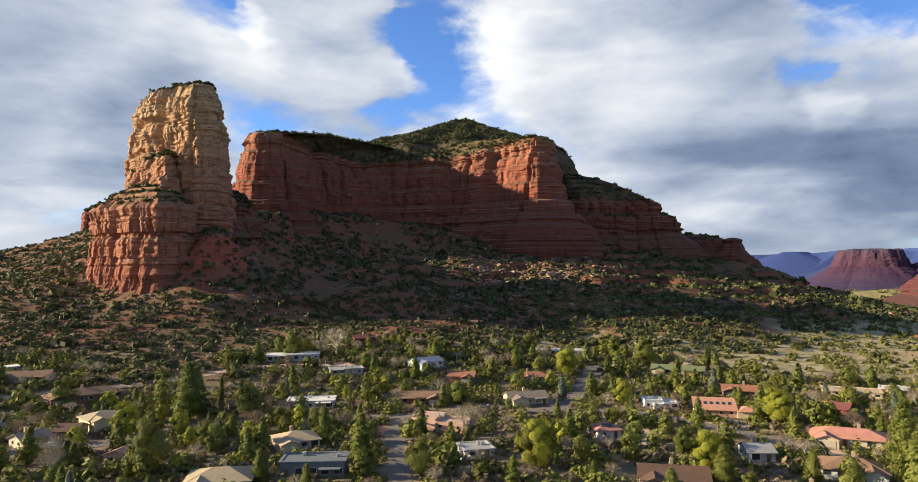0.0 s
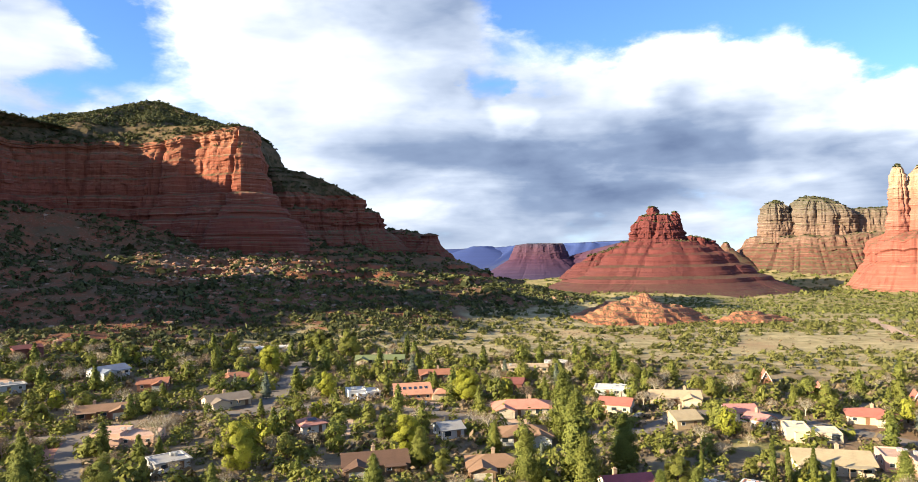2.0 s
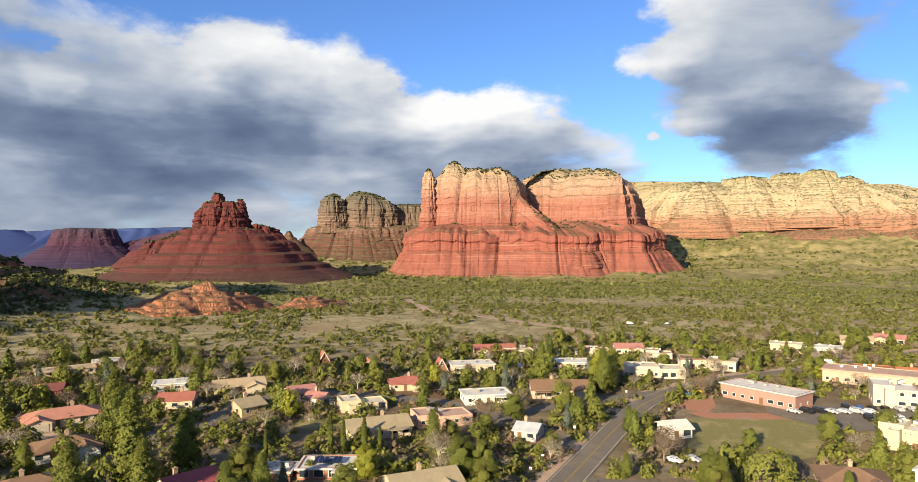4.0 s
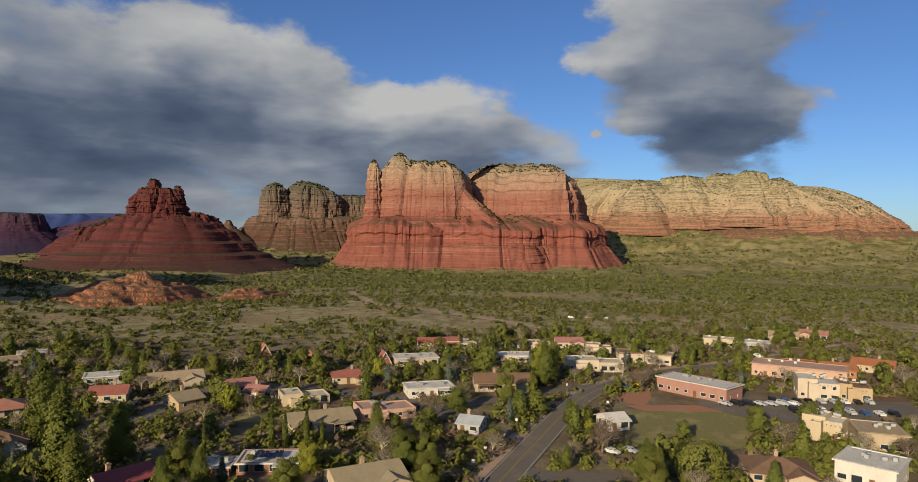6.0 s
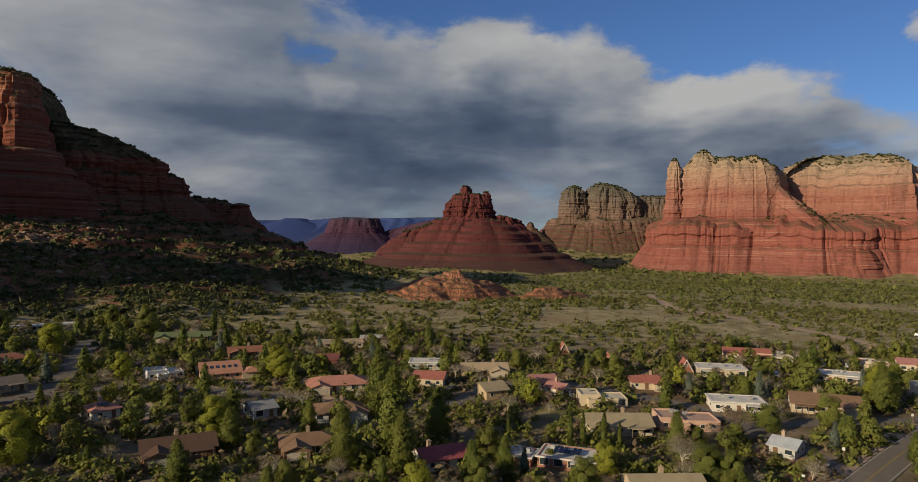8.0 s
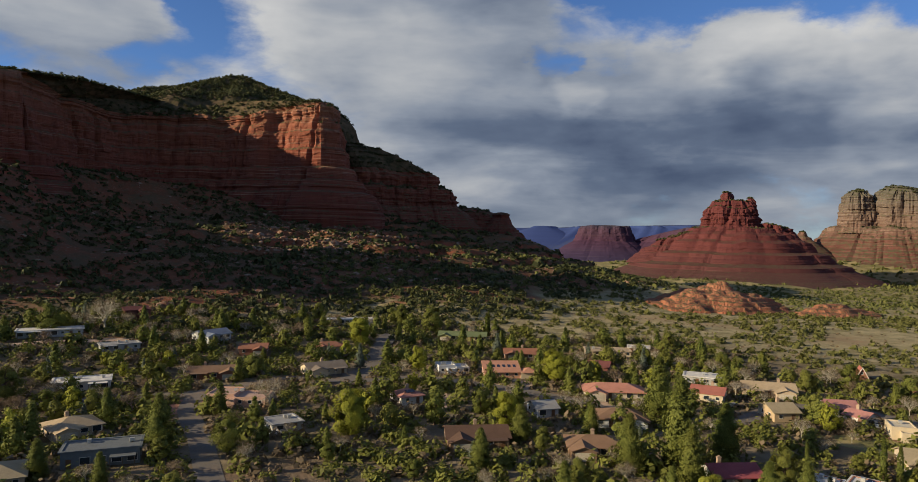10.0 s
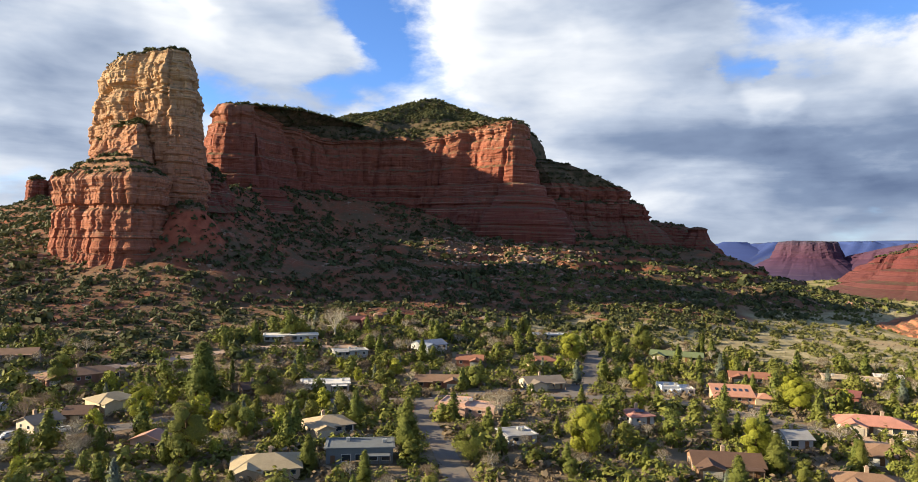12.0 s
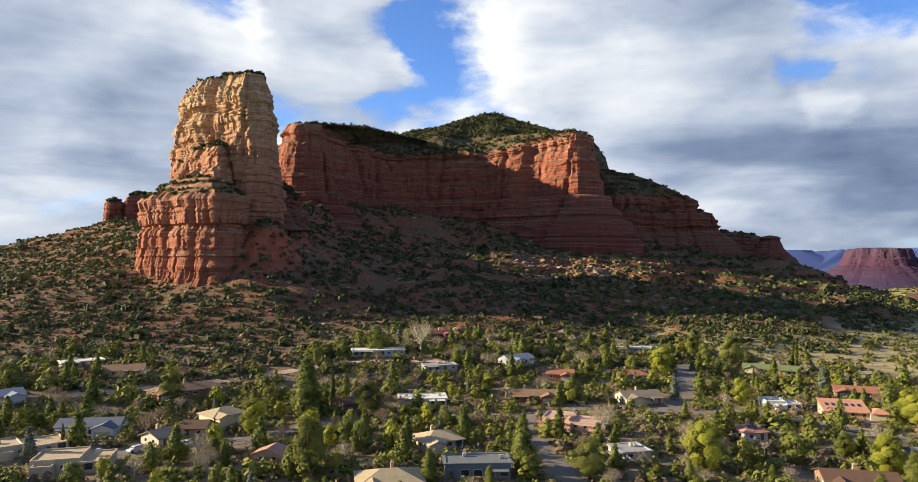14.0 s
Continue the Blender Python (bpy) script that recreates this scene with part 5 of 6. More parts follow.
TREES = {}
NAMES = {"juniper": ("juniper_tree", "dense rounded dark green juniper tree"), "gold": ("sunlit_tree", "full yellow-green broad tree"), "pine": ("pine_tree", "tall tapering green pine tree"),
         "spruce": ("blue_spruce", "conical blue-grey spruce tree"), "cypress": ("cypress_tree", "narrow dark column of a cypress"), "bare": ("bare_tree", "leafless winter tree with fine tan twigs"), "hedge": ("clipped_tree", "large clipped round green tree")}
for kind in NAMES:
    TREES[kind] = []
    for s in range(8 if kind in ("juniper", "pine", "gold") else 3 if kind == "bare" else 4):
        tv, tf, v, f, leaf = make_tree(kind, 100 + s * 7 + len(kind), 2 if s in (6, 7) else int(s < 2 or kind == "bare"))
        TREES[kind].append((mesh_of("trunk", tv, tf, "bark" if kind != "bare" else ("twig" if s % 2 else "pale_twig"), False), mesh_of("crown", v, f, leaf)))
PLANTED = []
trees_rnd = random.Random(5)


def plant(kind, rows, small=False):
    """Trees of one kind at (x, y, height)."""
    for x, y, tall in rows:
        if any((x - a) ** 2 + (y - b) ** 2 < 9 for a, b, _ in PLANTED) and kind != "cypress":
            continue
        PLANTED.append((x, y, tall))
        trunk, crown = trees_rnd.choice(TREES[kind] if kind == "bare" else TREES[kind][2:6] if small else TREES[kind][6:] if (tall > 11 or math.hypot(x, y) < 215) and len(TREES[kind]) > 6 else TREES[kind][:2])
        root = new(NAMES[kind][0])
        s = tall / 10 * trees_rnd.uniform(0.95, 1.05)
        root.matrix_world = Matrix.LocRotScale((x, y, land1(x, y) - 0.1), Euler((0, 0, trees_rnd.uniform(0, 6.28))), (s * trees_rnd.uniform(0.9, 1.15), s * trees_rnd.uniform(0.9, 1.15), s))
        tagged(root, NAMES[kind][1], "tree", "trees of the village")
        for nm, me in (("trunk", trunk), ("crown", crown)):
            ob = new(nm, me)
            ob.parent = root

# ---- houses of the village ----
house(-136.5, 216.4, 57, 8.6, 9, 3, "gable", "greybrown", "cream")
house(-129.9, 227.1, 5, 7.2, 9, 3, "gable", "darkbrown", "tan")
house(-125.9, 239.8, 48, 12.2, 10, 4, "hip", "khaki", "yellow")
house(-153.2, 276.5, 41, 26.5, 11, 3.2, "hip", "brown", "redbrown")
house(-189.7, 298.0, 17, 19.1, 10, 3, "gable", "brown", "sand")
house(-217.8, 319.0, 39, 17.2, 9, 3, "flat", "white", "cream")
house(-98.2, 199.0, 81, 5.6, 9, 3, "gable", "pinkbrown", "pink")
house(-84.5, 265.0, 26, 10.2, 9, 3, "gable", "darkbrown", "brown")
house(-59.3, 271.5, 6, 18.1, 10, 3.4, "flat", "white", "white")
house(-52.2, 215.5, 26, 12.7, 11, 3, "hip", "tan", "sand")
house(-40.7, 190.7, 2, 17.5, 9, 4, "flat", "slate", "slate")
house(-63.4, 180.2, 11, 16.1, 12, 3, "hip", "khaki", "sand")
house(-84.9, 346.6, 10, 25.6, 10, 3.2, "flat", "white", "grey")
house(-53.8, 321.3, 16, 15.1, 8, 3, "flat", "grey", "grey")
house(-16.9, 334.9, 33, 14.0, 10, 3.0, "gable", "greyblue", "greywhite")
house(-15.0, 278.0, -3, 18.3, 9, 3, "gable", "brown", "redbrown")
house(-6.4, 237.1, -20, 19.5, 12, 3.6, "adobe", "pinkflat", "pink")
house(1.2, 314.4, -10, 11.6, 9, 3, "gable", "redbrown", "redbrown")
house(-55.2, 388.5, 23, 11.9, 8, 5.5, "gable", "maroon", "maroon")
house(34.4, 315.6, 2, 13.9, 9, 3, "hip", "redbrown", "sand")
house(26.4, 275.9, 13, 15.7, 10, 3, "gable", "greybrown", "yellow")
house(58.2, 401.3, -8, 29.2, 9, 3, "flat", "white", "grey")
house(77.5, 265.0, -6, 12.5, 10, 3.2, "adobe", "white", "greywhite")
house(93.9, 251.7, -15, 14.4, 10, 3.2, "shed", "salmon", "salmon")
house(109.3, 340.1, -26, 25.0, 9, 3, "gable", "green", "olive")
house(120.8, 285.7, -19, 20.1, 9, 3, "gable", "redbrown", "brown")
house(47.1, 223.8, 13, 7.8, 9, 3, "hip", "rosered", "white")
house(163.3, 284.1, -26, 21.3, 10, 3, "flat", "tan", "sand")
house(182.8, 286.7, -33, 10.4, 8, 3, "flat", "white", "cream")
house(138.0, 249.7, -41, 9.0, 9, 3, "gable", "maroon", "maroon")
house(119.6, 209.9, -24, 20.7, 11, 3, "hip", "salmonred", "cream")
house(85.6, 197.7, -3, 7.2, 9, 3, "gable", "grey", "greyblue")
house(103.9, 181.5, -25, 15.5, 11, 3, "hip", "brown", "greywhite")
house(55.4, 178.7, -13, 17.1, 11, 3, "gable", "darkbrown", "brown")
house(4.5, 205.5, 14, 9.0, 9, 2.8, "flat", "grey", "grey")
house(155.9, 170.4, -15, 8.2, 10, 3.2, "gable", "khaki", "tan")
house(175.4, 195.3, -36, 17.5, 10, 3, "gable", "tan", "sand")
house(165.8, 219.0, -41, 13.3, 9, 3.2, "flat", "white", "grey")
house(149.5, 195.6, -49, 10.8, 9, 3.4, "gable", "redroof", "yellow")
house(104.0, 133.0, -15, 11.5, 9.5, 3, "gable", "magenta", "white")
house(83.8, 161.8, -23, 15.2, 10, 3, "hip", "brown", "brown")
house(177.1, 167.0, -29, 9.6, 9, 3.4, "gable", "rose", "white")
house(175.3, 157.1, -78, 6.7, 7, 3, "gable", "rose", "white")
house(178.1, 140.8, -40, 14.7, 10, 3.6, "adobe", "cream", "yellow")
house(159.4, 120.9, -39, 18.0, 11, 3.2, "gable", "khaki", "cream")
house(177.8, 110.1, -42, 16.7, 11, 3.6, "adobe", "pinkflat", "pink")
house(205.8, 109.3, -50, 15.8, 10, 3.4, "flat", "white", "white")
house(128.9, 112.4, -60, 14.0, 9.5, 2.9, "flat", "white", "brick")
house(120.5, 121.5, -60, 7.5, 7, 2.6, "flat", "white", "brick")
house(129.1, 85.5, -37, 15.6, 12, 3.4, "gable", "khaki", "sand")
house(208.7, 142.9, -48, 13.8, 9, 3, "hip", "redroof", "yellow")
house(248.6, 138.1, -51, 17.6, 11, 3.6, "flat", "white", "cream")
house(288.7, 147.9, -57, 18.6, 10, 3.4, "gable", "redroof", "cream")
house(293.4, 137.7, -55, 14.0, 9, 3.6, "adobe", "cream", "cream")
house(225.5, 89.5, -61, 21.0, 12, 3.4, "gable", "brown", "sand")
house(177.8, 80.6, -84, 6.4, 8, 3, "gable", "metal", "grey")
house(273.1, 68.5, -66, 22.1, 12, 4, "adobe", "cream", "cream")
house(309.8, 104.6, -66, 11.7, 9, 3.6, "adobe", "rose", "cream")
house(321.3, 92.6, -64, 12.8, 9, 3.6, "gable", "rose", "cream")
house(316.4, 76.9, -73, 11.5, 9, 3.6, "adobe", "pinkflat", "cream")
house(273.7, 104.1, -64, 15.9, 10, 3.4, "flat", "white", "cream")
house(299.5, 58.9, -71, 10.4, 10, 4, "flat", "brown", "cream")
house(300.4, 46.6, -88, 11.0, 10, 4, "flat", "tan", "cream")
house(248.0, 25.5, -114, 26.0, 11, 4.7, "flat", "white", "redwall")
house(263.5, -11.4, -85, 12.5, 13, 6.4, "adobe", "white", "cream")
house(266.0, -22.7, -87, 9.8, 12, 5.2, "adobe", "brown", "tan")
house(297.1, -7.4, -96, 33.0, 14, 4.7, "flat", "pinkflat", "pink")
house(215.6, -11.3, -106, 10.4, 9, 5.6, "adobe", "white", "yellow")
house(212.6, -23.6, -83, 11.2, 13, 4.7, "flat", "tan", "sand")
house(184.4, -19.1, -109, 12.4, 13, 5, "flat", "white", "white")
house(177.4, 0.9, -79, 14.2, 12, 3, "hip", "brown", "sand")
house(198.7, 44.7, -48, 6.4, 8, 3, "gable", "white", "white")
house(363.8, 26.4, -86, 15.1, 9, 4, "flat", "cream", "yellow")
house(361.4, 11.6, -89, 15.8, 9, 4, "flat", "white", "grey")
house(308.9, -21.1, -86, 12.4, 10, 3.6, "gable", "rust", "rust")
house(325.5, -35.8, -103, 14.9, 10, 3.6, "gable", "rust", "sand")
house(314.8, -7.3, -88, 13.2, 9, 3.6, "flat", "rust", "rust")
house(404.0, -3.0, -87, 14.3, 9, 3.4, "gable", "tan", "sand")
house(416.5, -18.1, -97, 13.6, 9, 3.4, "gable", "rose", "sand")
house(-164.1, 227.9, 8, 18.9, 9, 3.6, "gable", "slateblue", "white")
house(-149.9, 192.5, 15, 19.0, 13, 3.6, "adobe", "tan", "sand")
house(-172.7, 206.4, 42, 20.5, 13, 3.4, "adobe", "tan", "sand")
house(-211.5, 253.5, 46, 13.8, 9, 3, "gable", "greyblue", "grey")
plant("pine", [(-100, 251, 20.5), (-28, 193, 15.2), (-44, 220, 11.7), (67, 174, 11.6), (116, 178, 21.3), (14, 182, 7.2), (91, 177, 7.9), (-110, 194, 7.3), (97, 143, 24.0), (84, 146, 15.0), (92, 132, 16.0), (113, 145, 15.3), (90, 174, 8.4), (264, 113, 12.4), (235, 77, 16.1), (196, 57, 7.6), (300, 57, 9.1), (300, 46, 10.0), (305, 37, 9.0), (362, 17, 10.3), (111, 145, 11.4), (-101, 259, 19.1), (-182, 261, 10.9), (-113, 196, 7.5)])
plant("juniper", [(-77, 250, 12.4), (-86, 189, 16.2), (-11, 187, 11.5), (-64, 240, 7.0), (-60, 242, 5.8), (-50, 233, 8.0), (-75, 208, 9.3), (-35, 276, 7.1), (-0, 274, 9.4), (90, 397, 13.0), (99, 362, 16.8), (5, 182, 5.3), (54, 210, 7.9), (66, 203, 7.6), (-86, 350, 13.6), (-8, 361, 9.3), (41, 400, 11.7), (99, 271, 4.7), (112, 124, 10.6), (125, 115, 4.1), (193, 195, 8.5), (210, 191, 11.2), (211, 167, 10.6), (212, 161, 9.9), (270, 153, 7.7), (208, 82, 10.4), (190, 92, 8.5), (220, 114, 8.0), (147, 84, 8.3), (187, 233, 9.2)])
plant("juniper", [(176, 93, 5.8), (169, 70, 6.5), (375, -4, 13.8), (189, -11, 7.6), (216, -7, 9.8), (211, 6, 8.3), (162, 28, 9.5), (132, 71, 9.1), (195, 24, 6.4), (113, 126, 10.9), (-85, 190, 14.1), (-80, 213, 9.2), (-155, 266, 12.3), (-228, 286, 7.2)])
plant("gold", [(22, 192, 14.5), (67, 185, 13.0), (64, 269, 11.1), (112, 241, 12.9), (52, 326, 14.6), (85, 144, 8.3), (245, 80, 15.6), (266, 113, 13.2), (197, 58, 7.9), (110, 234, 11.8), (-111, 226, 12.5)])
plant("spruce", [(42, 280, 11.1), (208, 127, 8.1), (223, 110, 9.6), (109, 292, 10.4), (-164, 195, 9.7)])
plant("cypress", [(132, 360, 14.9), (131, 361, 12.4), (83, 300, 9.3), (99, 299, 8.7), (-100, 264, 13.1), (-93, 265, 12.8), (137, 119, 11.5), (138, 115.5, 11.2), (141, 111, 11.0), (145, 109, 8.0), (126, 131, 8.6), (128, 352, 13.6), (-164, 211, 7.7)])
plant("bare", [(83, 260, 6.7), (-64, 352, 18.2), (-70, 234, 8.0), (15, 334, 8.6), (2, 227, 10.9), (-114, 191, 6.6), (147, 92, 10.1), (200, 94, 7.1), (174, 42, 10.5), (139, 86, 7.0), (-169, 242, 6.1), (-194, 257, 7.3), (-118, 196, 9.7), (-145, 224, 7.4)])
plant("hedge", [(164, 17, 11.0)])

# ---- roads, yards and parking ----
def strip(name, line, wide, mat, label, lift=0.14, kind="structure", parent=None, off=0.0, dash=None):
    """A band that follows the ground along a line."""
    p = np.array(line, float)
    seg = np.linalg.norm(np.diff(p, axis=0), axis=1)
    s = np.concatenate([[0], np.cumsum(seg)])
    n = max(3, int(s[-1] / 2.5))
    t = np.linspace(0, s[-1], n)
    c = np.stack([np.interp(t, s, p[:, 0]), np.interp(t, s, p[:, 1])], 1)
    for _ in range(6):
        c[1:-1] = (c[:-2] + 2 * c[1:-1] + c[2:]) / 4
    d = np.gradient(c, axis=0)
    d /= np.linalg.norm(d, axis=1)[:, None]
    nor = np.stack([-d[:, 1], d[:, 0]], 1)
    cols = np.linspace(-wide / 2, wide / 2, 5) + off
    v = [np.column_stack([c + nor * k, land(*(c + nor * k).T) + lift]) for k in cols]
    v = np.stack(v, 1).reshape(-1, 3)
    f = grid_faces(5, n)[:, ::-1]
    if dash:
        f = f[(f[:, 0] // 5) % dash[0] < dash[1]]
    ob = new(name, mesh_of(name, v, f, mat, False))
    ob.parent = parent
    return tagged(ob, label, "" if parent else "road", kind="" if parent else kind)


LANES = [
    ([(128, 57), (140, 59), (163, 60), (195, 61), (225, 61), (250, 55), (281, 41), (313, 17), (362, -13), (420, -50)], 8.4, "asphalt", "grey asphalt main road with a painted centre line"),
    ([(-10, 120), (-14, 160), (-18, 200), (-23, 232), (-20, 254), (10, 268), (41, 273)], 6.5, "lane", "worn grey village lane between houses"),
    ([(30, 255), (41, 271), (58, 313), (69, 345), (83, 372)], 9.0, "lane", "wide grey lane climbing past the houses"),
    ([(20, 262), (41, 257), (62, 258), (81, 238), (101, 212), (113, 182), (140, 170), (166, 180), (186, 174), (193, 142), (197, 120), (188, 92), (176, 64)], 6.5, "lane", "pale village lane past the front yards"),
]
LANES += [
    ([(-185, 178), (-166, 192), (-153, 204), (-132, 208), (-111, 219), (-97, 236), (-79, 248), (-50, 252), (-22, 252)], 7.0, "lane", "grey lane curving through the village"),
    ([(-200, 262), (-154, 290), (-135, 302), (-111, 320), (-85, 333), (-50, 335)], 5.0, "gravel", "pale dirt track at the foot of the slope"),
    ([(160, 34), (155, 47), (152, 58)], 7.0, "asphalt", "short asphalt side road"),
    ([(620, 420), (520, 350), (441, 282), (420, 215), (405, 166), (381, 131), (362, 60), (360, -10)], 7.0, "gravel", "pale dirt road across the plain"),
    ([(200, 92), (232, 70), (246, 58)], 5.5, "lane", "short paved drive"),
]
for k, (line, wide, mat, label) in enumerate(LANES):
    strip("road", line, wide, mat, label, 0.14 if k == 0 else 0.07 + 0.006 * k)
main = bpy.data.objects["road"]
strip("centre_line", LANES[0][0], 0.22, "yellow_paint", "", 0.17, parent=main, off=0.16)
strip("centre_line", LANES[0][0], 0.22, "yellow_paint", "", 0.17, parent=main, off=-0.16)
strip("edge_line", LANES[0][0], 0.2, "road_paint", "", 0.17, parent=main, off=3.7)
strip("edge_line", LANES[0][0], 0.2, "road_paint", "", 0.17, parent=main, off=-3.7)
strip("verge", LANES[0][0], 4.0, "gravel", "pale gravel verge beside the main road", 0.10, off=6.3)


PATCHES = []


def patch(name, corners, mat, label, category="ground"):
    """A flat yard over the ground, with a wavering edge."""
    p = np.array(corners, float)
    PATCHES.append(name)
    lift = 0.02 + 0.003 * len(PATCHES) if name != "parking_lot" else 0.16
    q, _ = round_plan(p, 2.0)
    q = q + np.stack([fbm(q[:, 0] / 6, q[:, 1] / 6, 0, 2, 3), fbm(q[:, 0] / 6, q[:, 1] / 6, 5, 2, 4)], 1) * 1.2
    mid, rows = q.mean(0), []
    for s in (1.0, 0.8, 0.6, 0.4, 0.2, 0.01):
        k = mid + (q - mid) * s
        rows.append(np.column_stack([k, land(k[:, 0], k[:, 1]) + lift]))
    n = len(q)
    i = np.arange(5 * n)
    j = i - i % n + (i + 1) % n
    return tagged(new(name, mesh_of(name, np.concatenate(rows), np.stack([i, j, j + n, i + n], 1), mat, False)), label, category, kind="structure")


patch("parking_lot", [(232, 24), (243, 24), (252, 0), (268, -40), (240, -40), (230, -12), (222, 4)], "asphalt", "dark asphalt car park beside the shops", "car park")
patch("yard", [(229, 56), (257, 46), (240, 40), (224, 40)], "red_earth", "bare red earth building yard")
patch("yard", [(222, 46), (238, 12), (228, 8), (214, 24)], "red_earth", "bare red earth beside the car park")
patch("lawn", [(186, 38), (216, 44), (228, 16), (222, 2), (200, 6), (180, 24)], "lawn", "open field of tan and green grass")
patch("lawn", [(150, 150), (166, 150), (172, 130), (158, 128)], "lawn", "patchy green lawn behind a house")
patch("yard", [(80, 246), (112, 236), (120, 222), (92, 228)], "gravel", "pale pink gravel yard")
patch("yard", [(-30, 226), (-14, 232), (-12, 246), (-30, 244)], "red_earth", "red paved forecourt")
patch("yard", [(40, 215), (58, 212), (64, 232), (44, 238)], "gravel", "pale gravel yard round a house")
patch("yard", [(-150, 200), (-128, 204), (-124, 216), (-146, 222)], "lane", "grey concrete drive and turning place")
patch("yard", [(-60, 232), (-40, 236), (-44, 258), (-66, 256)], "lane", "grey concrete drive before a carport")
patch("yard", [(150, 80), (178, 88), (176, 66), (156, 64)], "red_earth", "bare red earth lot beside the road")
patch("yard", [(108, 190), (132, 186), (128, 200), (106, 204)], "gravel", "pale gravel drive")


# ---- cars ----
def car_mesh(suv):
    """Body with shaped bonnet and cabin; windows a mesh of their own."""
    bm = bmesh.new()
    hh = 0.18 if suv else 0.0
    side = [(-2.2, 0.35), (-2.25, 0.75), (-2.0, 0.92 + hh), (-1.2, 0.98 + hh), (-0.6, 1.42 + hh * 1.8), (1.0 + hh * 4, 1.45 + hh * 1.8), (1.75 + hh * 2, 1.0 + hh), (2.2, 0.9 + hh), (2.25, 0.4)]
    l = [bm.verts.new((x, -0.86 + (0.14 if z > 1.2 else 0), z)) for x, z in side]
    r = [bm.verts.new((x, 0.86 - (0.14 if z > 1.2 else 0), z)) for x, z in side]
    bm.faces.new(l)
    bm.faces.new(r[::-1])
    for i in range(len(side)):
        j = (i + 1) % len(side)
        bm.faces.new([l[j], l[i], r[i], r[j]])
    bmesh.ops.recalc_face_normals(bm, faces=bm.faces)
    glass = boxes((-0.62, 1.05 + hh * 3, -0.80, 0.80, 1.05 + hh, 1.36 + hh * 1.6), (-1.02, 1.5 + hh * 2, -0.6, 0.6, 1.03 + hh, 1.26 + hh * 1.4))
    return bm, glass


CARS = []
wheel_bm = bmesh.new()
bmesh.ops.create_cone(wheel_bm, cap_ends=True, segments=14, radius1=0.34, radius2=0.34, depth=0.24, matrix=pose(0, 0, 0, 90))
WHEEL = mesh_from(wheel_bm, "wheel", "tyre")
for colour in ("white", "silver", "black", "red", "blue", "tan"):
    for suv in (False, True):
        body, glass = car_mesh(suv)
        CARS.append((colour, suv, mesh_from(body, "body", "car_" + colour), mesh_from(glass, "glazing", "glass_dark")))
cars_rnd = random.Random(9)


def car(x, y, rot, pick=None):
    colour, suv, body, glass = CARS[pick if pick is not None else cars_rnd.choice((0, 1, 2, 3, 4, 4, 5, 5, 3, 8))]
    root = new("car")
    root.matrix_world = pose(x, y, land1(x, y) + 0.13, 0, 0, rot)
    tagged(root, f"parked {colour} {'sport utility car' if suv else 'saloon car'}", "car", "parked cars")
    share("body", body, root, Matrix.Identity(4))
    share("glazing", glass, root, Matrix.Identity(4), "dark tinted glass")
    for wx in (-1.4, 1.4):
        for wy in (-0.78, 0.78):
            share("wheel", WHEEL, root, Matrix.Translation((wx, wy, 0.34)))


for i in range(9):
    car(247 + i * 1.5, 2 - i * 3.6, 20)
for i in range(8):
    car(237 + i * 1.2, -4 - i * 4.0, 22)
for i in range(7):
    car(236 + i * 1.6, 16 - i * 3.4, 60)
for x, y, rot, pick in ((-128, 212, 30, 1), (-48, 246, 80, 1), (-14, 243, 10, 4), (-58, 250, 100, 6), (92, 234, 60, 5), (2, 199, 20, 0), (104, 246, 15, 8), (176, 152, 50, 3), (205, 98, 40, 0), (150, 184, 10, 10)):
    car(x, y, rot, pick)
for x, y, rot, pick in ((238, 118, 40, 0), (262, 122, 30, 3), (284, 66, 60, 0), (176, 40, 70, 0), (179, 36, 70, 2), (-140, 206, 60, 3), (36, 232, 120, 2), (120, 196, 30, 0), (208, 72, 90, 4), (300, 80, 20, 2), (330, 20, 70, 0), (336, 8, 70, 1),
                        (292, 121, 20, 1), (296, 118, 20, 11), (300, 115, 24, 0), (304, 112, 20, 3), (307, 108, 22, 4), (432, 122, 100, 3), (437, 112, 60, 10), (441, 100, 100, 2), (452, 84, 20, 8)):
    car(x, y, rot, pick)


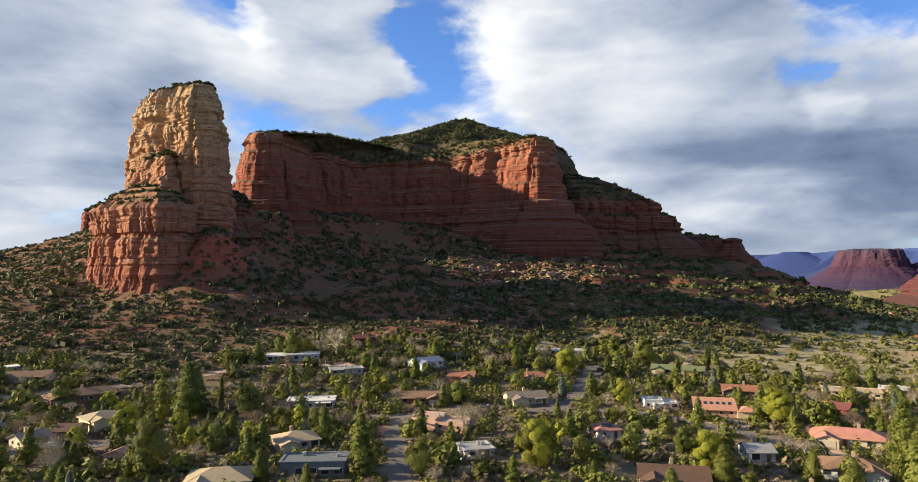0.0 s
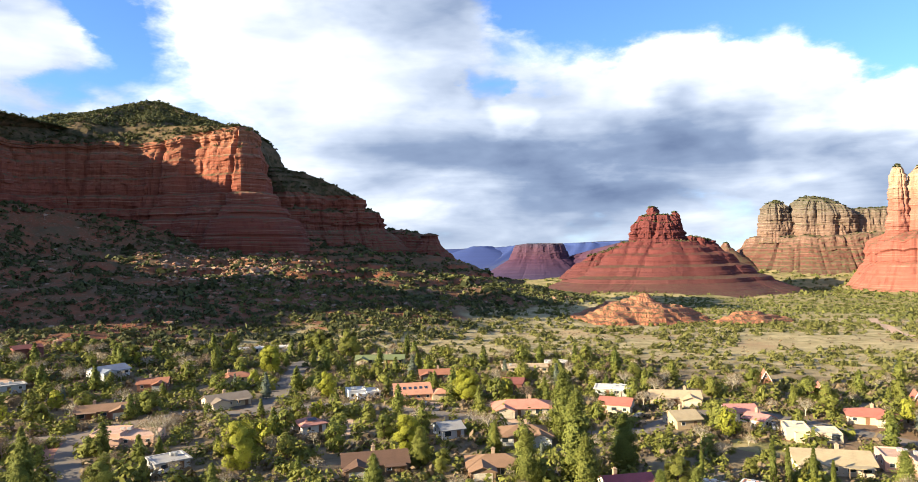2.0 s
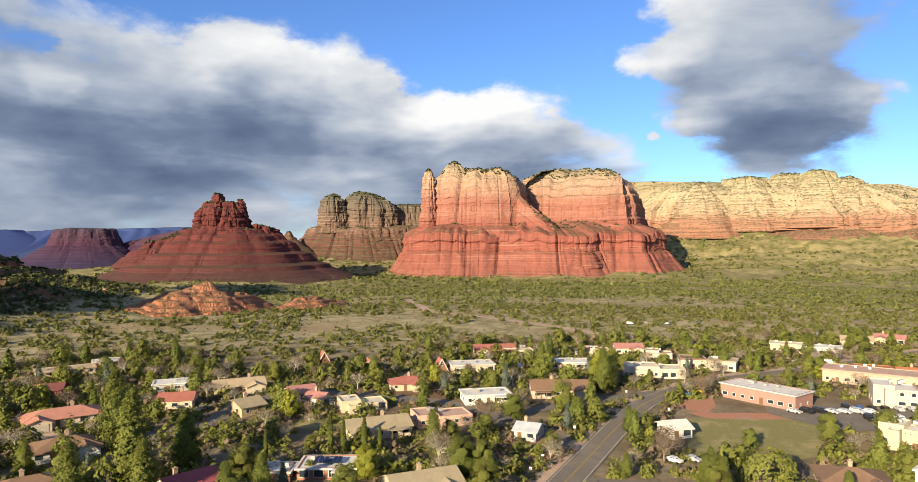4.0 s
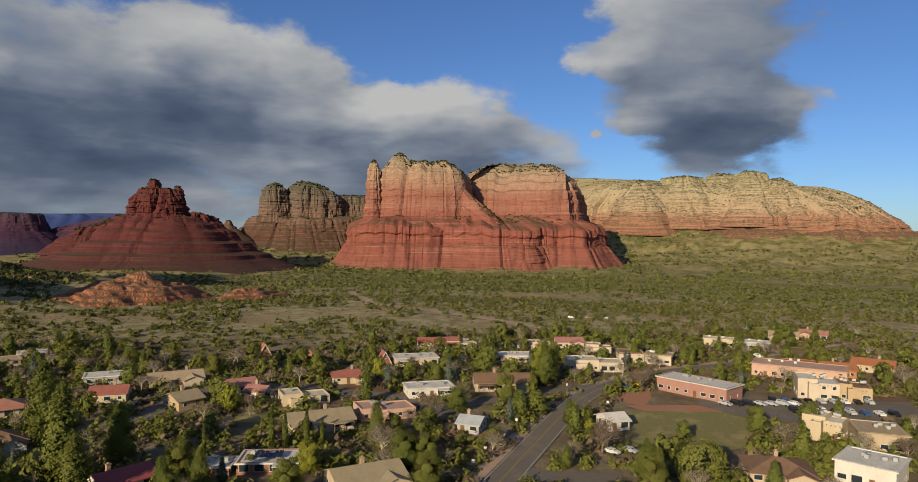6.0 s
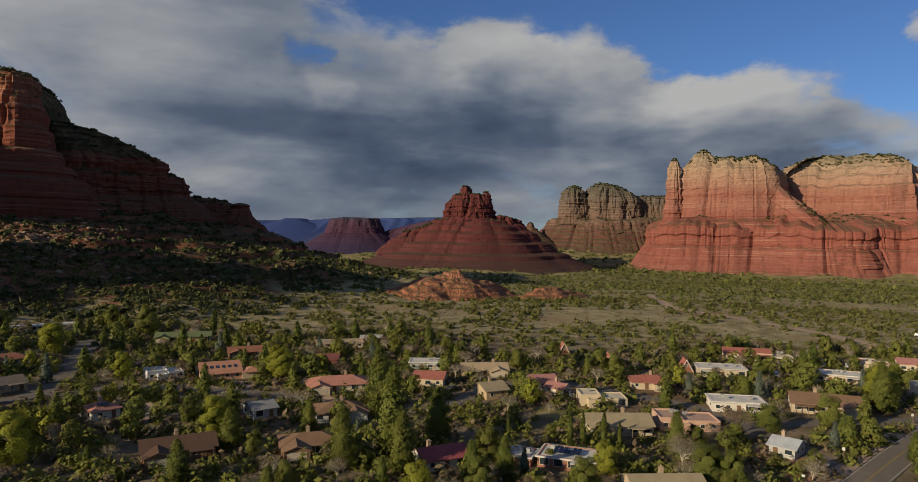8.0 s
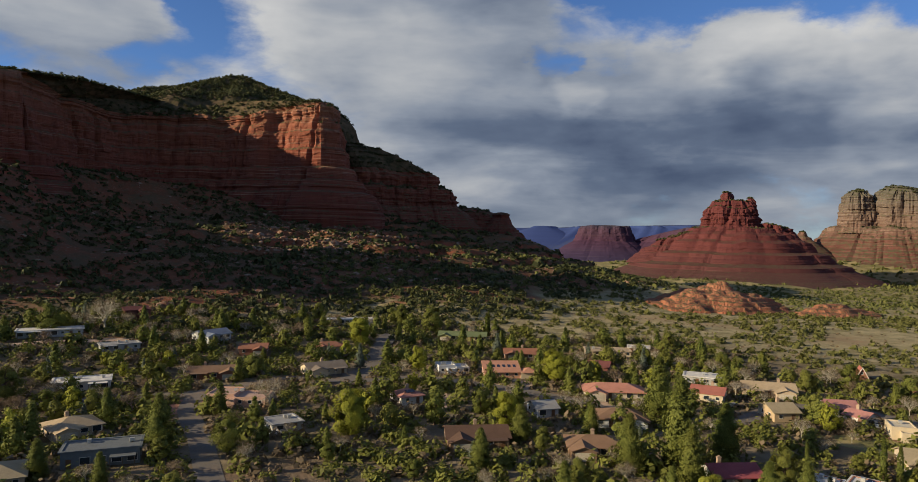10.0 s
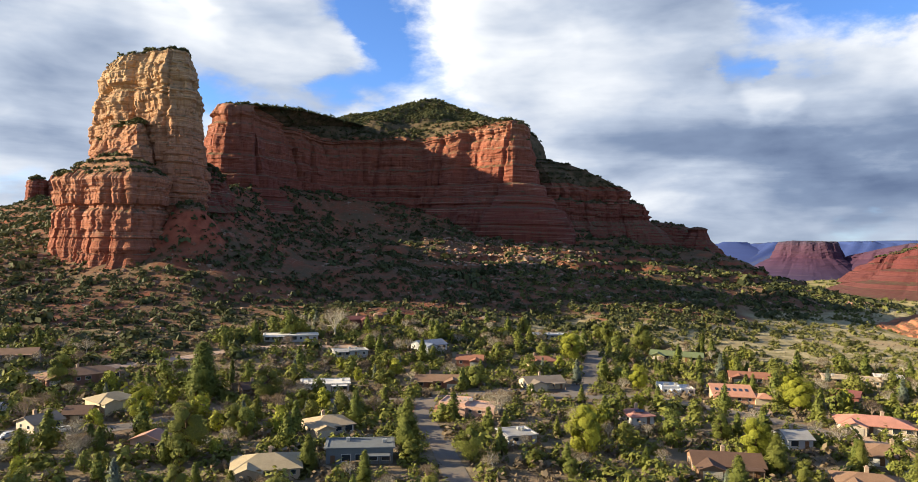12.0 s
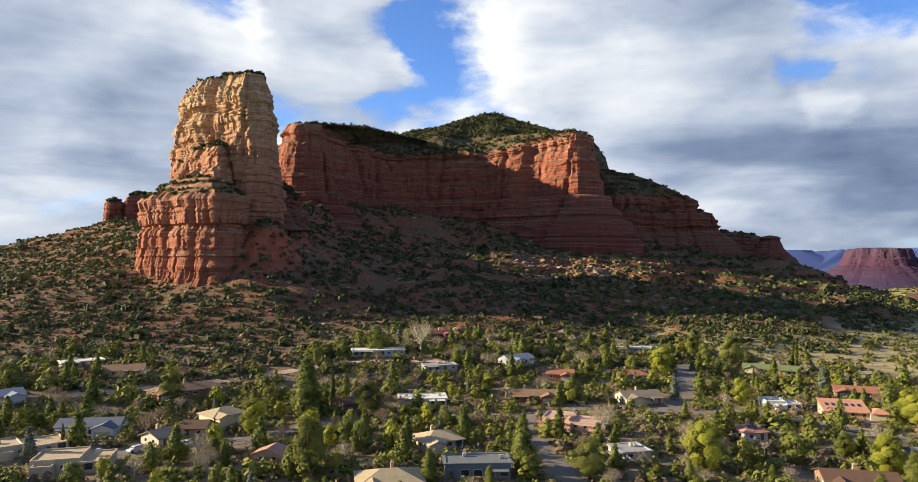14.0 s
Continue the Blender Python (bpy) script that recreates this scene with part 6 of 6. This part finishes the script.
# ---- cabins, bins, signs and solar panels ----
def a_frame(x, y, rot):
    """A small cabin whose roof reaches the ground."""
    root = new("cabin")
    root.matrix_world = pose(x, y, land1(x, y), 0, 0, rot)
    tagged(root, "small red-roofed cabin with white gable trim", "cabin", "cabins at the village edge")
    w, d, h = 2.7, 3.6, 5.2
    bm = bmesh.new()
    cut = [(-w - 0.4, -0.4), (0, h), (w + 0.4, -0.4), (w + 0.05, -0.4), (0, h - 0.55), (-w - 0.05, -0.4)]
    v = [(px, py, pz) for py in (-d - 0.6, d + 0.4) for px, pz in cut]
    solid(bm, v, [(i, (i + 1) % 6, (i + 1) % 6 + 6, i + 6) for i in range(6)] + [(0, 5, 4, 1), (1, 4, 3, 2), (6, 7, 10, 11), (7, 8, 9, 10)])
    bmesh.ops.recalc_face_normals(bm, faces=bm.faces)
    part("roof", bm, "roof_redroof", root)
    bm = bmesh.new()
    solid(bm, [(-w, -d, -0.4), (w, -d, -0.4), (0, -d, h - 0.6), (-w, d, -0.4), (w, d, -0.4), (0, d, h - 0.6)], [(0, 1, 2), (5, 4, 3), (0, 3, 4, 1), (1, 4, 5, 2), (2, 5, 3, 0)])
    part("wall", bm, "wall_redbrown", root)
    for s in (-1, 1):
        bm = bmesh.new()
        solid(bm, [(s * (w + 0.5), -d - 0.75, -0.4), (s * (w + 0.2), -d - 0.75, -0.4), (0, -d - 0.75, h - 0.1), (0, -d - 0.75, h + 0.35),
                   (s * (w + 0.5), -d - 0.61, -0.4), (s * (w + 0.2), -d - 0.61, -0.4), (0, -d - 0.61, h - 0.1), (0, -d - 0.61, h + 0.35)],
              [(0, 1, 2, 3), (7, 6, 5, 4), (0, 4, 5, 1), (1, 5, 6, 2), (2, 6, 7, 3), (3, 7, 4, 0)])
        bmesh.ops.recalc_face_normals(bm, faces=bm.faces)
        part("gable_trim", bm, "trim_white", root, "white gable board")
    add_window(root, 0, -d - 0.02, 3.0, 0, (0.9, 1.0))
    share("door", DOOR, root, Matrix.Translation((-0.9, -d - 0.01, 0.0)))


for x, y, rot in ((234, 206, -42), (228, 176, -44), (243, 150, -48)):
    a_frame(x, y, rot)

plain("bin_blue", (0.03, 0.12, 0.30), 0.6)
plain("bin_yellow", (0.60, 0.42, 0.03), 0.6)
plain("sign_white", (0.70, 0.70, 0.68), 0.5)


def skip_bin(x, y, rot, mat, label):
    root = new("waste_skip")
    root.matrix_world = pose(x, y, land1(x, y) + 0.05, 0, 0, rot)
    tagged(root, label, "skip")
    bm = ring_solid(bmesh.new(), (-2.6, 2.6, -1.1, 1.1), (-2.48, 2.48, -0.98, 0.98), 0.15, 1.7, 0.3)
    part("tub", bm, mat, root)
    for sx in (-1.8, 1.8):
        part("runner", boxes((sx - 0.1, sx + 0.1, -1.0, 1.0, 0.0, 0.15)), "tyre", root)
    for sy in (-1.15, 1.15):
        part("rib", boxes((-2.5, 2.5, sy - 0.05, sy + 0.05, 1.2, 1.35)), mat, root)


skip_bin(243, 50, 30, "bin_blue", "blue metal waste skip on red earth")
skip_bin(249, 47, 10, "bin_yellow", "yellow metal waste skip on red earth")


def road_sign(x, y, rot):
    root = new("road_sign")
    root.matrix_world = pose(x, y, land1(x, y), 0, 0, rot)
    tagged(root, "small white road sign on a post", "sign", "signs along the road")
    share("post", POST, root, Matrix.Diagonal((0.5, 0.5, 1.0, 1.0)))
    part("plate", boxes((-0.35, 0.35, -0.09, -0.05, 1.7, 2.5), bevel=0.01), "sign_white", root)


for x, y, rot in ((150, 68, -80), (160, 69, -80), (172, 68.5, -60), (186, 70, -70), (205, 69, -60), (232, 68, -50), (216, 50, -80), (262, 58, -60)):
    road_sign(x, y, rot)


def panels(house_xy, spots, z, tilt, turn):
    """Solar panels set on a house's roof."""
    ob = min((o for o in bpy.data.objects if o.name.split(".")[0] == "house"), key=lambda o: (o.location.x - house_xy[0]) ** 2 + (o.location.y - house_xy[1]) ** 2)
    for x, y in spots:
        share("solar_panel", PANEL, ob, Matrix.LocRotScale((x, y, z), Euler((radians(tilt), 0, radians(turn))), None), "dark blue solar panel")


panels((128.9, 112.4), [(-3 + 1.1 * i, -1.5 + 2.0 * j) for i in range(6) for j in range(2)], 3.4, 12, 0)
panels((47.1, 223.8), [(-1.2 + 1.1 * i, -2.4) for i in range(3)], 3.9, 19, 0)

# ---- wild growth and stones, too many to count ----
rs = np.random.RandomState(12)


def bush_template(seed, n, size, tall):
    r = np.random.RandomState(seed)
    d = r.normal(size=(n, 3))
    d /= np.linalg.norm(d, axis=1)[:, None]
    d[:, 2] = np.abs(d[:, 2])
    lobes = 1 + 0.3 * np.sin(d[:, 0] * 5 + seed) * np.cos(d[:, 1] * 4 + seed * 2)
    c = d * lobes[:, None] * r.uniform(0.55, 1.0, (n, 1)) * np.array([1, 1, tall])
    v, f = cards(r, c, size, 0.2, out=c + np.array([0, 0, 0.15]) + r.normal(size=(n, 3)) * 0.22)
    return v, f


def scatter(name, places, sizes, templates, mat, label, category):
    """Many small plants or stones in one mesh."""
    vs, fs, base = [], [], 0
    pick = rs.randint(0, len(templates), len(places))
    for k, (tv, tf) in enumerate(templates):
        own = np.where(pick == k)[0]
        if not len(own):
            continue
        a = rs.uniform(0, 6.283, len(own))
        ca, sa = np.cos(a)[:, None], np.sin(a)[:, None]
        s = sizes[own][:, None]
        x = (tv[None, :, 0] * ca - tv[None, :, 1] * sa) * s + places[own, 0][:, None]
        y = (tv[None, :, 0] * sa + tv[None, :, 1] * ca) * s + places[own, 1][:, None]
        z = tv[None, :, 2] * s * rs.uniform(0.8, 1.25, (len(own), 1)) + places[own, 2][:, None]
        vs.append(np.stack([x, y, z], 2).reshape(-1, 3))
        fs.append((tf[None] + (np.arange(len(own)) * len(tv))[:, None, None] + base).reshape(-1, tf.shape[1]))
        base += len(own) * len(tv)
    ob = new(name, mesh_of(name, np.concatenate(vs), np.concatenate(fs), mat))
    return tagged(ob, label, category, kind="stuff")


def clear_of_houses(p, gap):
    keep = np.ones(len(p), bool)
    for x, y, rot, w, d in HOUSES:
        c, s = math.cos(radians(rot)), math.sin(radians(rot))
        u, v = (p[:, 0] - x) * c + (p[:, 1] - y) * s, -(p[:, 0] - x) * s + (p[:, 1] - y) * c
        keep &= ~((np.abs(u) < w / 2 + gap) & (np.abs(v) < d / 2 + gap + 1.5))
    for line, wide, _, _ in LANES:
        q = np.array(line, float)
        for a, b in zip(q[:-1], q[1:]):
            t = np.clip(((p[:, :2] - a) @ (b - a)) / ((b - a) @ (b - a)), 0, 1)
            keep &= np.linalg.norm(p[:, :2] - a - t[:, None] * (b - a), axis=1) > wide / 2 + gap * 0.6
    u, v = p[:, 0] - 240, p[:, 1] - 5
    keep &= ~((np.abs(u + 0.42 * v) < 18) & (np.abs(v) < 45))
    keep &= ~((np.abs(p[:, 0] - 208) < 22) & (np.abs(p[:, 1] - 25) < 17))
    return keep


def house_gap(p):
    d = np.full(len(p), 1e9)
    for x, y, rot, w, dd in HOUSES:
        d = np.minimum(d, np.hypot(p[:, 0] - x, p[:, 1] - y))
    return d


def with_height(p, sink=0.1):
    return np.column_stack([p[:, :2], land(p[:, 0], p[:, 1]) - sink])


# garden and street trees between the houses
cand = np.column_stack([rs.uniform(-250, 430, 34000), rs.uniform(-60, 410, 34000)])
gap = house_gap(cand)
cand = cand[(gap < 40) & (np.hypot(cand[:, 0], cand[:, 1]) > 95) & clear_of_houses(cand, 2.0)]
got, wild_count = [], 0
for x, y in cand:
    near = min(math.hypot(x - a, y - b) - 0.22 * h for a, b, h in PLANTED)
    if near < 1.7 or len(got) >= 820:
        continue
    far = math.hypot(x, y)
    kind = trees_rnd.choices(("juniper", "gold", "pine", "bare", "spruce"), (46, 9 if far < 330 else 4, 9, 34, 3))[0]
    if kind == "juniper":
        wild_count += 1
        kind = kind if wild_count < 225 else "bare" if wild_count % 3 == 0 else "pine"
    tall = trees_rnd.uniform(4.8, 9.8) * (1.15 if kind == "pine" else 0.8 if kind == "bare" else 1.0)
    plant(kind, [(x, y, tall)], math.hypot(x, y) > 190)
    got.append((x, y))

# smaller junipers crowding the gardens
p = np.array([c for c in cand if min(math.hypot(c[0] - a, c[1] - b) - 0.2 * h for a, b, h in PLANTED) > 0.6][:3300])
crowd = [bush_template(10 + s, 100, 0.21, 1.3) for s in range(6)]
scatter("garden_junipers", with_height(p, 0.2), rs.gamma(4.0, 0.36, len(p)) + 0.8, crowd, "leaf_juniper", "small junipers crowding the gardens", "junipers")

# shrubs in the village
p = np.column_stack([rs.uniform(-260, 430, 26000), rs.uniform(-60, 420, 26000)])
p = p[(house_gap(p) < 46) & (np.hypot(p[:, 0], p[:, 1]) > 80) & clear_of_houses(p, 0.8)]
p = p[(fbm(p[:, 0] / 14, p[:, 1] / 14, 0, 3, 77) > -0.10)][:7500]
half = len(p) // 2
small = [bush_template(s, 24, 0.34, 1.0) for s in range(5)]
scatter("shrubs", with_height(p[:half]), rs.uniform(0.7, 2.3, half), small, "leaf_plain", "green shrubs between the houses", "shrubs")
scatter("dry_shrubs", with_height(p[half:]), rs.uniform(0.9, 2.9, len(p) - half), small, "leaf_dry", "dry brown winter shrubs and weeds", "shrubs")

# junipers over the plain
p = np.column_stack([rs.uniform(60, 1500, 60000), rs.uniform(-420, 1500, 60000)])
r = np.hypot(p[:, 0], p[:, 1])
az = np.degrees(np.arctan2(p[:, 0], p[:, 1]))
dens = fbm(p[:, 0] / 95, p[:, 1] / 95, 0, 3, 55) + 0.55 * fbm(p[:, 0] / 28, p[:, 1] / 28, 0, 2, 57) + 0.30 * smooth(r, 560, 800) - 0.12 * np.exp(-((r - 480) / 100) ** 2) * (az > 33) + 0.36 * (r < 620) * (az < 38)
hill = (((p[:, 0] - 396) / 58) ** 2 + ((p[:, 1] - 494) / 45) ** 2 < 1) | (np.hypot(p[:, 0] - 462, p[:, 1] - 430) < 24)
p = p[(house_gap(p) > 26) & (r > 250) & (dens > -0.10) & ~hill & (az > 2) & clear_of_houses(p, 2)]
r = np.hypot(p[:, 0], p[:, 1])
near, far = p[r < 620], p[r >= 620][:17000]
wild = [bush_template(20 + s, 36, 0.36, 1.15) for s in range(6)]
thin = [bush_template(40 + s, 9, 0.66, 1.0) for s in range(6)]
scatter("junipers", with_height(near, 0.3), rs.uniform(1.3, 3.1, len(near)), wild, "leaf_plain", "scattered dark green junipers on the dry plain", "junipers")
scatter("far_junipers", with_height(far, 0.3), rs.uniform(1.6, 3.4, len(far)), thin, "leaf_plain", "thick belt of junipers on the far plain", "junipers")
p = np.column_stack([rs.uniform(700, 3000, 22000), rs.uniform(-900, 2600, 22000)])
r = np.hypot(p[:, 0], p[:, 1])
p = p[(r > 1400) & (r < 3000) & (fbm(p[:, 0] / 200, p[:, 1] / 200, 0, 3, 58) > -0.2)][:9000]
scatter("distant_woods", with_height(p, 0.5), rs.uniform(3.0, 6.5, len(p)), [bush_template(60 + s, 7, 0.78, 0.8) for s in range(5)], "leaf_plain", "far juniper woods below the mesas", "woods")

# scrub and stones on the slopes below the buttes
p = np.column_stack([rs.uniform(-820, 640, 200000), rs.uniform(240, 1230, 200000)])
h = land(p[:, 0], p[:, 1])
dens = fbm(p[:, 0] / 60, p[:, 1] / 60, 0, 3, 65) + 0.5 * fbm(p[:, 0] / 16, p[:, 1] / 16, 0, 2, 67) + 0.12 * (p[:, 0] < -120) + 0.25 * (p[:, 0] < -250)
p = p[((p[:, 1] < 850) | (p[:, 0] < -250) | (p[:, 0] > 150)) & ((h > 5) | ((h > 1.2) & (p[:, 1] > 330) & (p[:, 0] < 330))) & (house_gap(p) > 16) & (dens > -0.16 - 0.20 * (p[:, 0] > -230) * (p[:, 0] < 330))]
p = p[:50000]
cut = len(p) * 4 // 5
size = rs.gamma(3.0, 0.50, cut) + 0.5
near = np.hypot(p[:cut, 0], p[:cut, 1]) < 540
scatter("slope_scrub", with_height(p[:cut][near], 0.2), size[near], [bush_template(80 + s, 20, 0.40, 1.0) for s in range(6)], "leaf_scrub", "dark juniper scrub on the lower red slopes", "scrub")
scatter("slope_scrub", with_height(p[:cut][~near], 0.2), size[~near], [bush_template(86 + s, 9, 0.60, 1.0) for s in range(6)], "leaf_scrub", "dark juniper scrub high on the red slopes", "scrub")
scatter("slope_brush", with_height(p[cut:], 0.2), rs.uniform(0.5, 1.4, len(p) - cut), [bush_template(90 + s, 10, 0.55, 0.8) for s in range(4)], "leaf_dry", "pale dry brush on the slopes", "scrub")


def stone_template(seed):
    bm = bmesh.new()
    bmesh.ops.create_icosphere(bm, subdivisions=1, radius=1.0)
    r = random.Random(seed)
    v = np.array([vv.co[:] for vv in bm.verts]) * np.array([1.2, 0.9, 0.65])
    v = v * np.array([[1 + r.uniform(-0.3, 0.3)] for _ in v])
    f = np.array([[q.index for q in ff.verts] for ff in bm.faces])
    bm.free()
    return v, f


m, n = material("boulder")
p_ = position(n)
a = n.noise(n.scaled(p_, 0.25, 0.25, 0.25), 1.0, 4)
b = n.noise(n.scaled(p_, 2.0, 2.0, 2.0), 1.0, 5, 0.7)
finish(n, n.mix(n.map(a, 0.42, 0.58), n.mix(b, (0.15, 0.062, 0.042), (0.26, 0.12, 0.075)), n.mix(b, (0.20, 0.15, 0.115), (0.31, 0.24, 0.185))), 0.93, b, 0.6, 0.2, spec=0.1)
stones = [stone_template(s) for s in range(6)]
q = np.column_stack([rs.uniform(-420, 460, 30000), rs.uniform(300, 800, 30000)])
hq = land(q[:, 0], q[:, 1])
slide = np.exp(-((q[:, 0] - 72) / 62) ** 2 - ((q[:, 1] - 640) / 60) ** 2)
q = q[(hq > 9) & (rs.uniform(0, 1, len(q)) < 0.12 + 0.8 * slide)]
extra = np.column_stack([rs.normal(78, 45, 1500), rs.normal(640, 38, 1500)])
q = np.concatenate([q, extra])
scatter("boulders", with_height(q, 0.1), 0.4 + rs.gamma(1.5, 0.5, len(q)), stones, "boulder", "red and grey fallen boulders on the slope", "boulders")

# dry tufts on the open grass
p = np.column_stack([rs.uniform(60, 900, 26000), rs.uniform(-200, 800, 26000)])
r = np.hypot(p[:, 0], p[:, 1])
p = p[(r > 260) & (r < 760) & (house_gap(p) > 14) & clear_of_houses(p, 0.5)][:5500]
scatter("grass_tufts", with_height(p, 0.1), rs.uniform(0.5, 1.2, len(p)), [bush_template(150 + s, 7, 0.6, 0.7) for s in range(4)], "leaf_dry", "dry brush and grass tufts on the plain", "brush")

# a pale slab fallen from the tower
tv, tf = stone_template(44)
slab = new("boulder", mesh_of("boulder", tv * np.array([4.6, 3.0, 2.0]), tf, "boulder"))
slab.location = (-165, 389, land1(-165, 389) + 0.4)
tagged(slab, "pale flat boulder on the slope below the tower", "boulder")

# pines over the wooded crown
p = np.column_stack([rs.uniform(-205, 160, 6400), rs.uniform(715, 1050, 6400)])
hit_z = []
for x, y in p:
    found = [o.ray_cast((x, y, 500), (0, 0, -1)) for o in butte.children]
    hit_z.append(max(f[1].z if f[0] and f[2].z > 0.75 else -999 for f in found))
hit_z = np.array(hit_z)
p = np.column_stack([p, hit_z - 0.3])[hit_z > 176]
scatter("crown_pines", p, rs.uniform(1.6, 3.6, len(p)), [bush_template(130 + s, 18, 0.48, 1.2) for s in range(5)], "leaf_scrub", "dark pines covering the butte's rounded summit", "pines")

# growth on the tops and ledges of the buttes
spots = []
for top in TOPS:
    k = rs.randint(0, len(top), int(min(2600, len(top) * 0.7)))
    spots.append(top[k] + np.column_stack([rs.uniform(-3, 3, (len(k), 2)), np.full(len(k), -0.4)]))
spots = np.concatenate(spots)
dist = np.hypot(spots[:, 0], spots[:, 1])
close = dist < 1200
scatter("summit_scrub", spots[close], rs.uniform(0.8, 2.2, close.sum()), [bush_template(110 + s, 14, 0.55, 1.0) for s in range(5)], "leaf_scrub", "dark pines and scrub on the butte tops", "scrub")
scatter("mesa_scrub", spots[~close], rs.uniform(1.6, 3.6, (~close).sum()), [bush_template(120 + s, 10, 0.65, 0.8) for s in range(5)], "leaf_scrub", "dark scrub on the far mesa tops", "scrub")
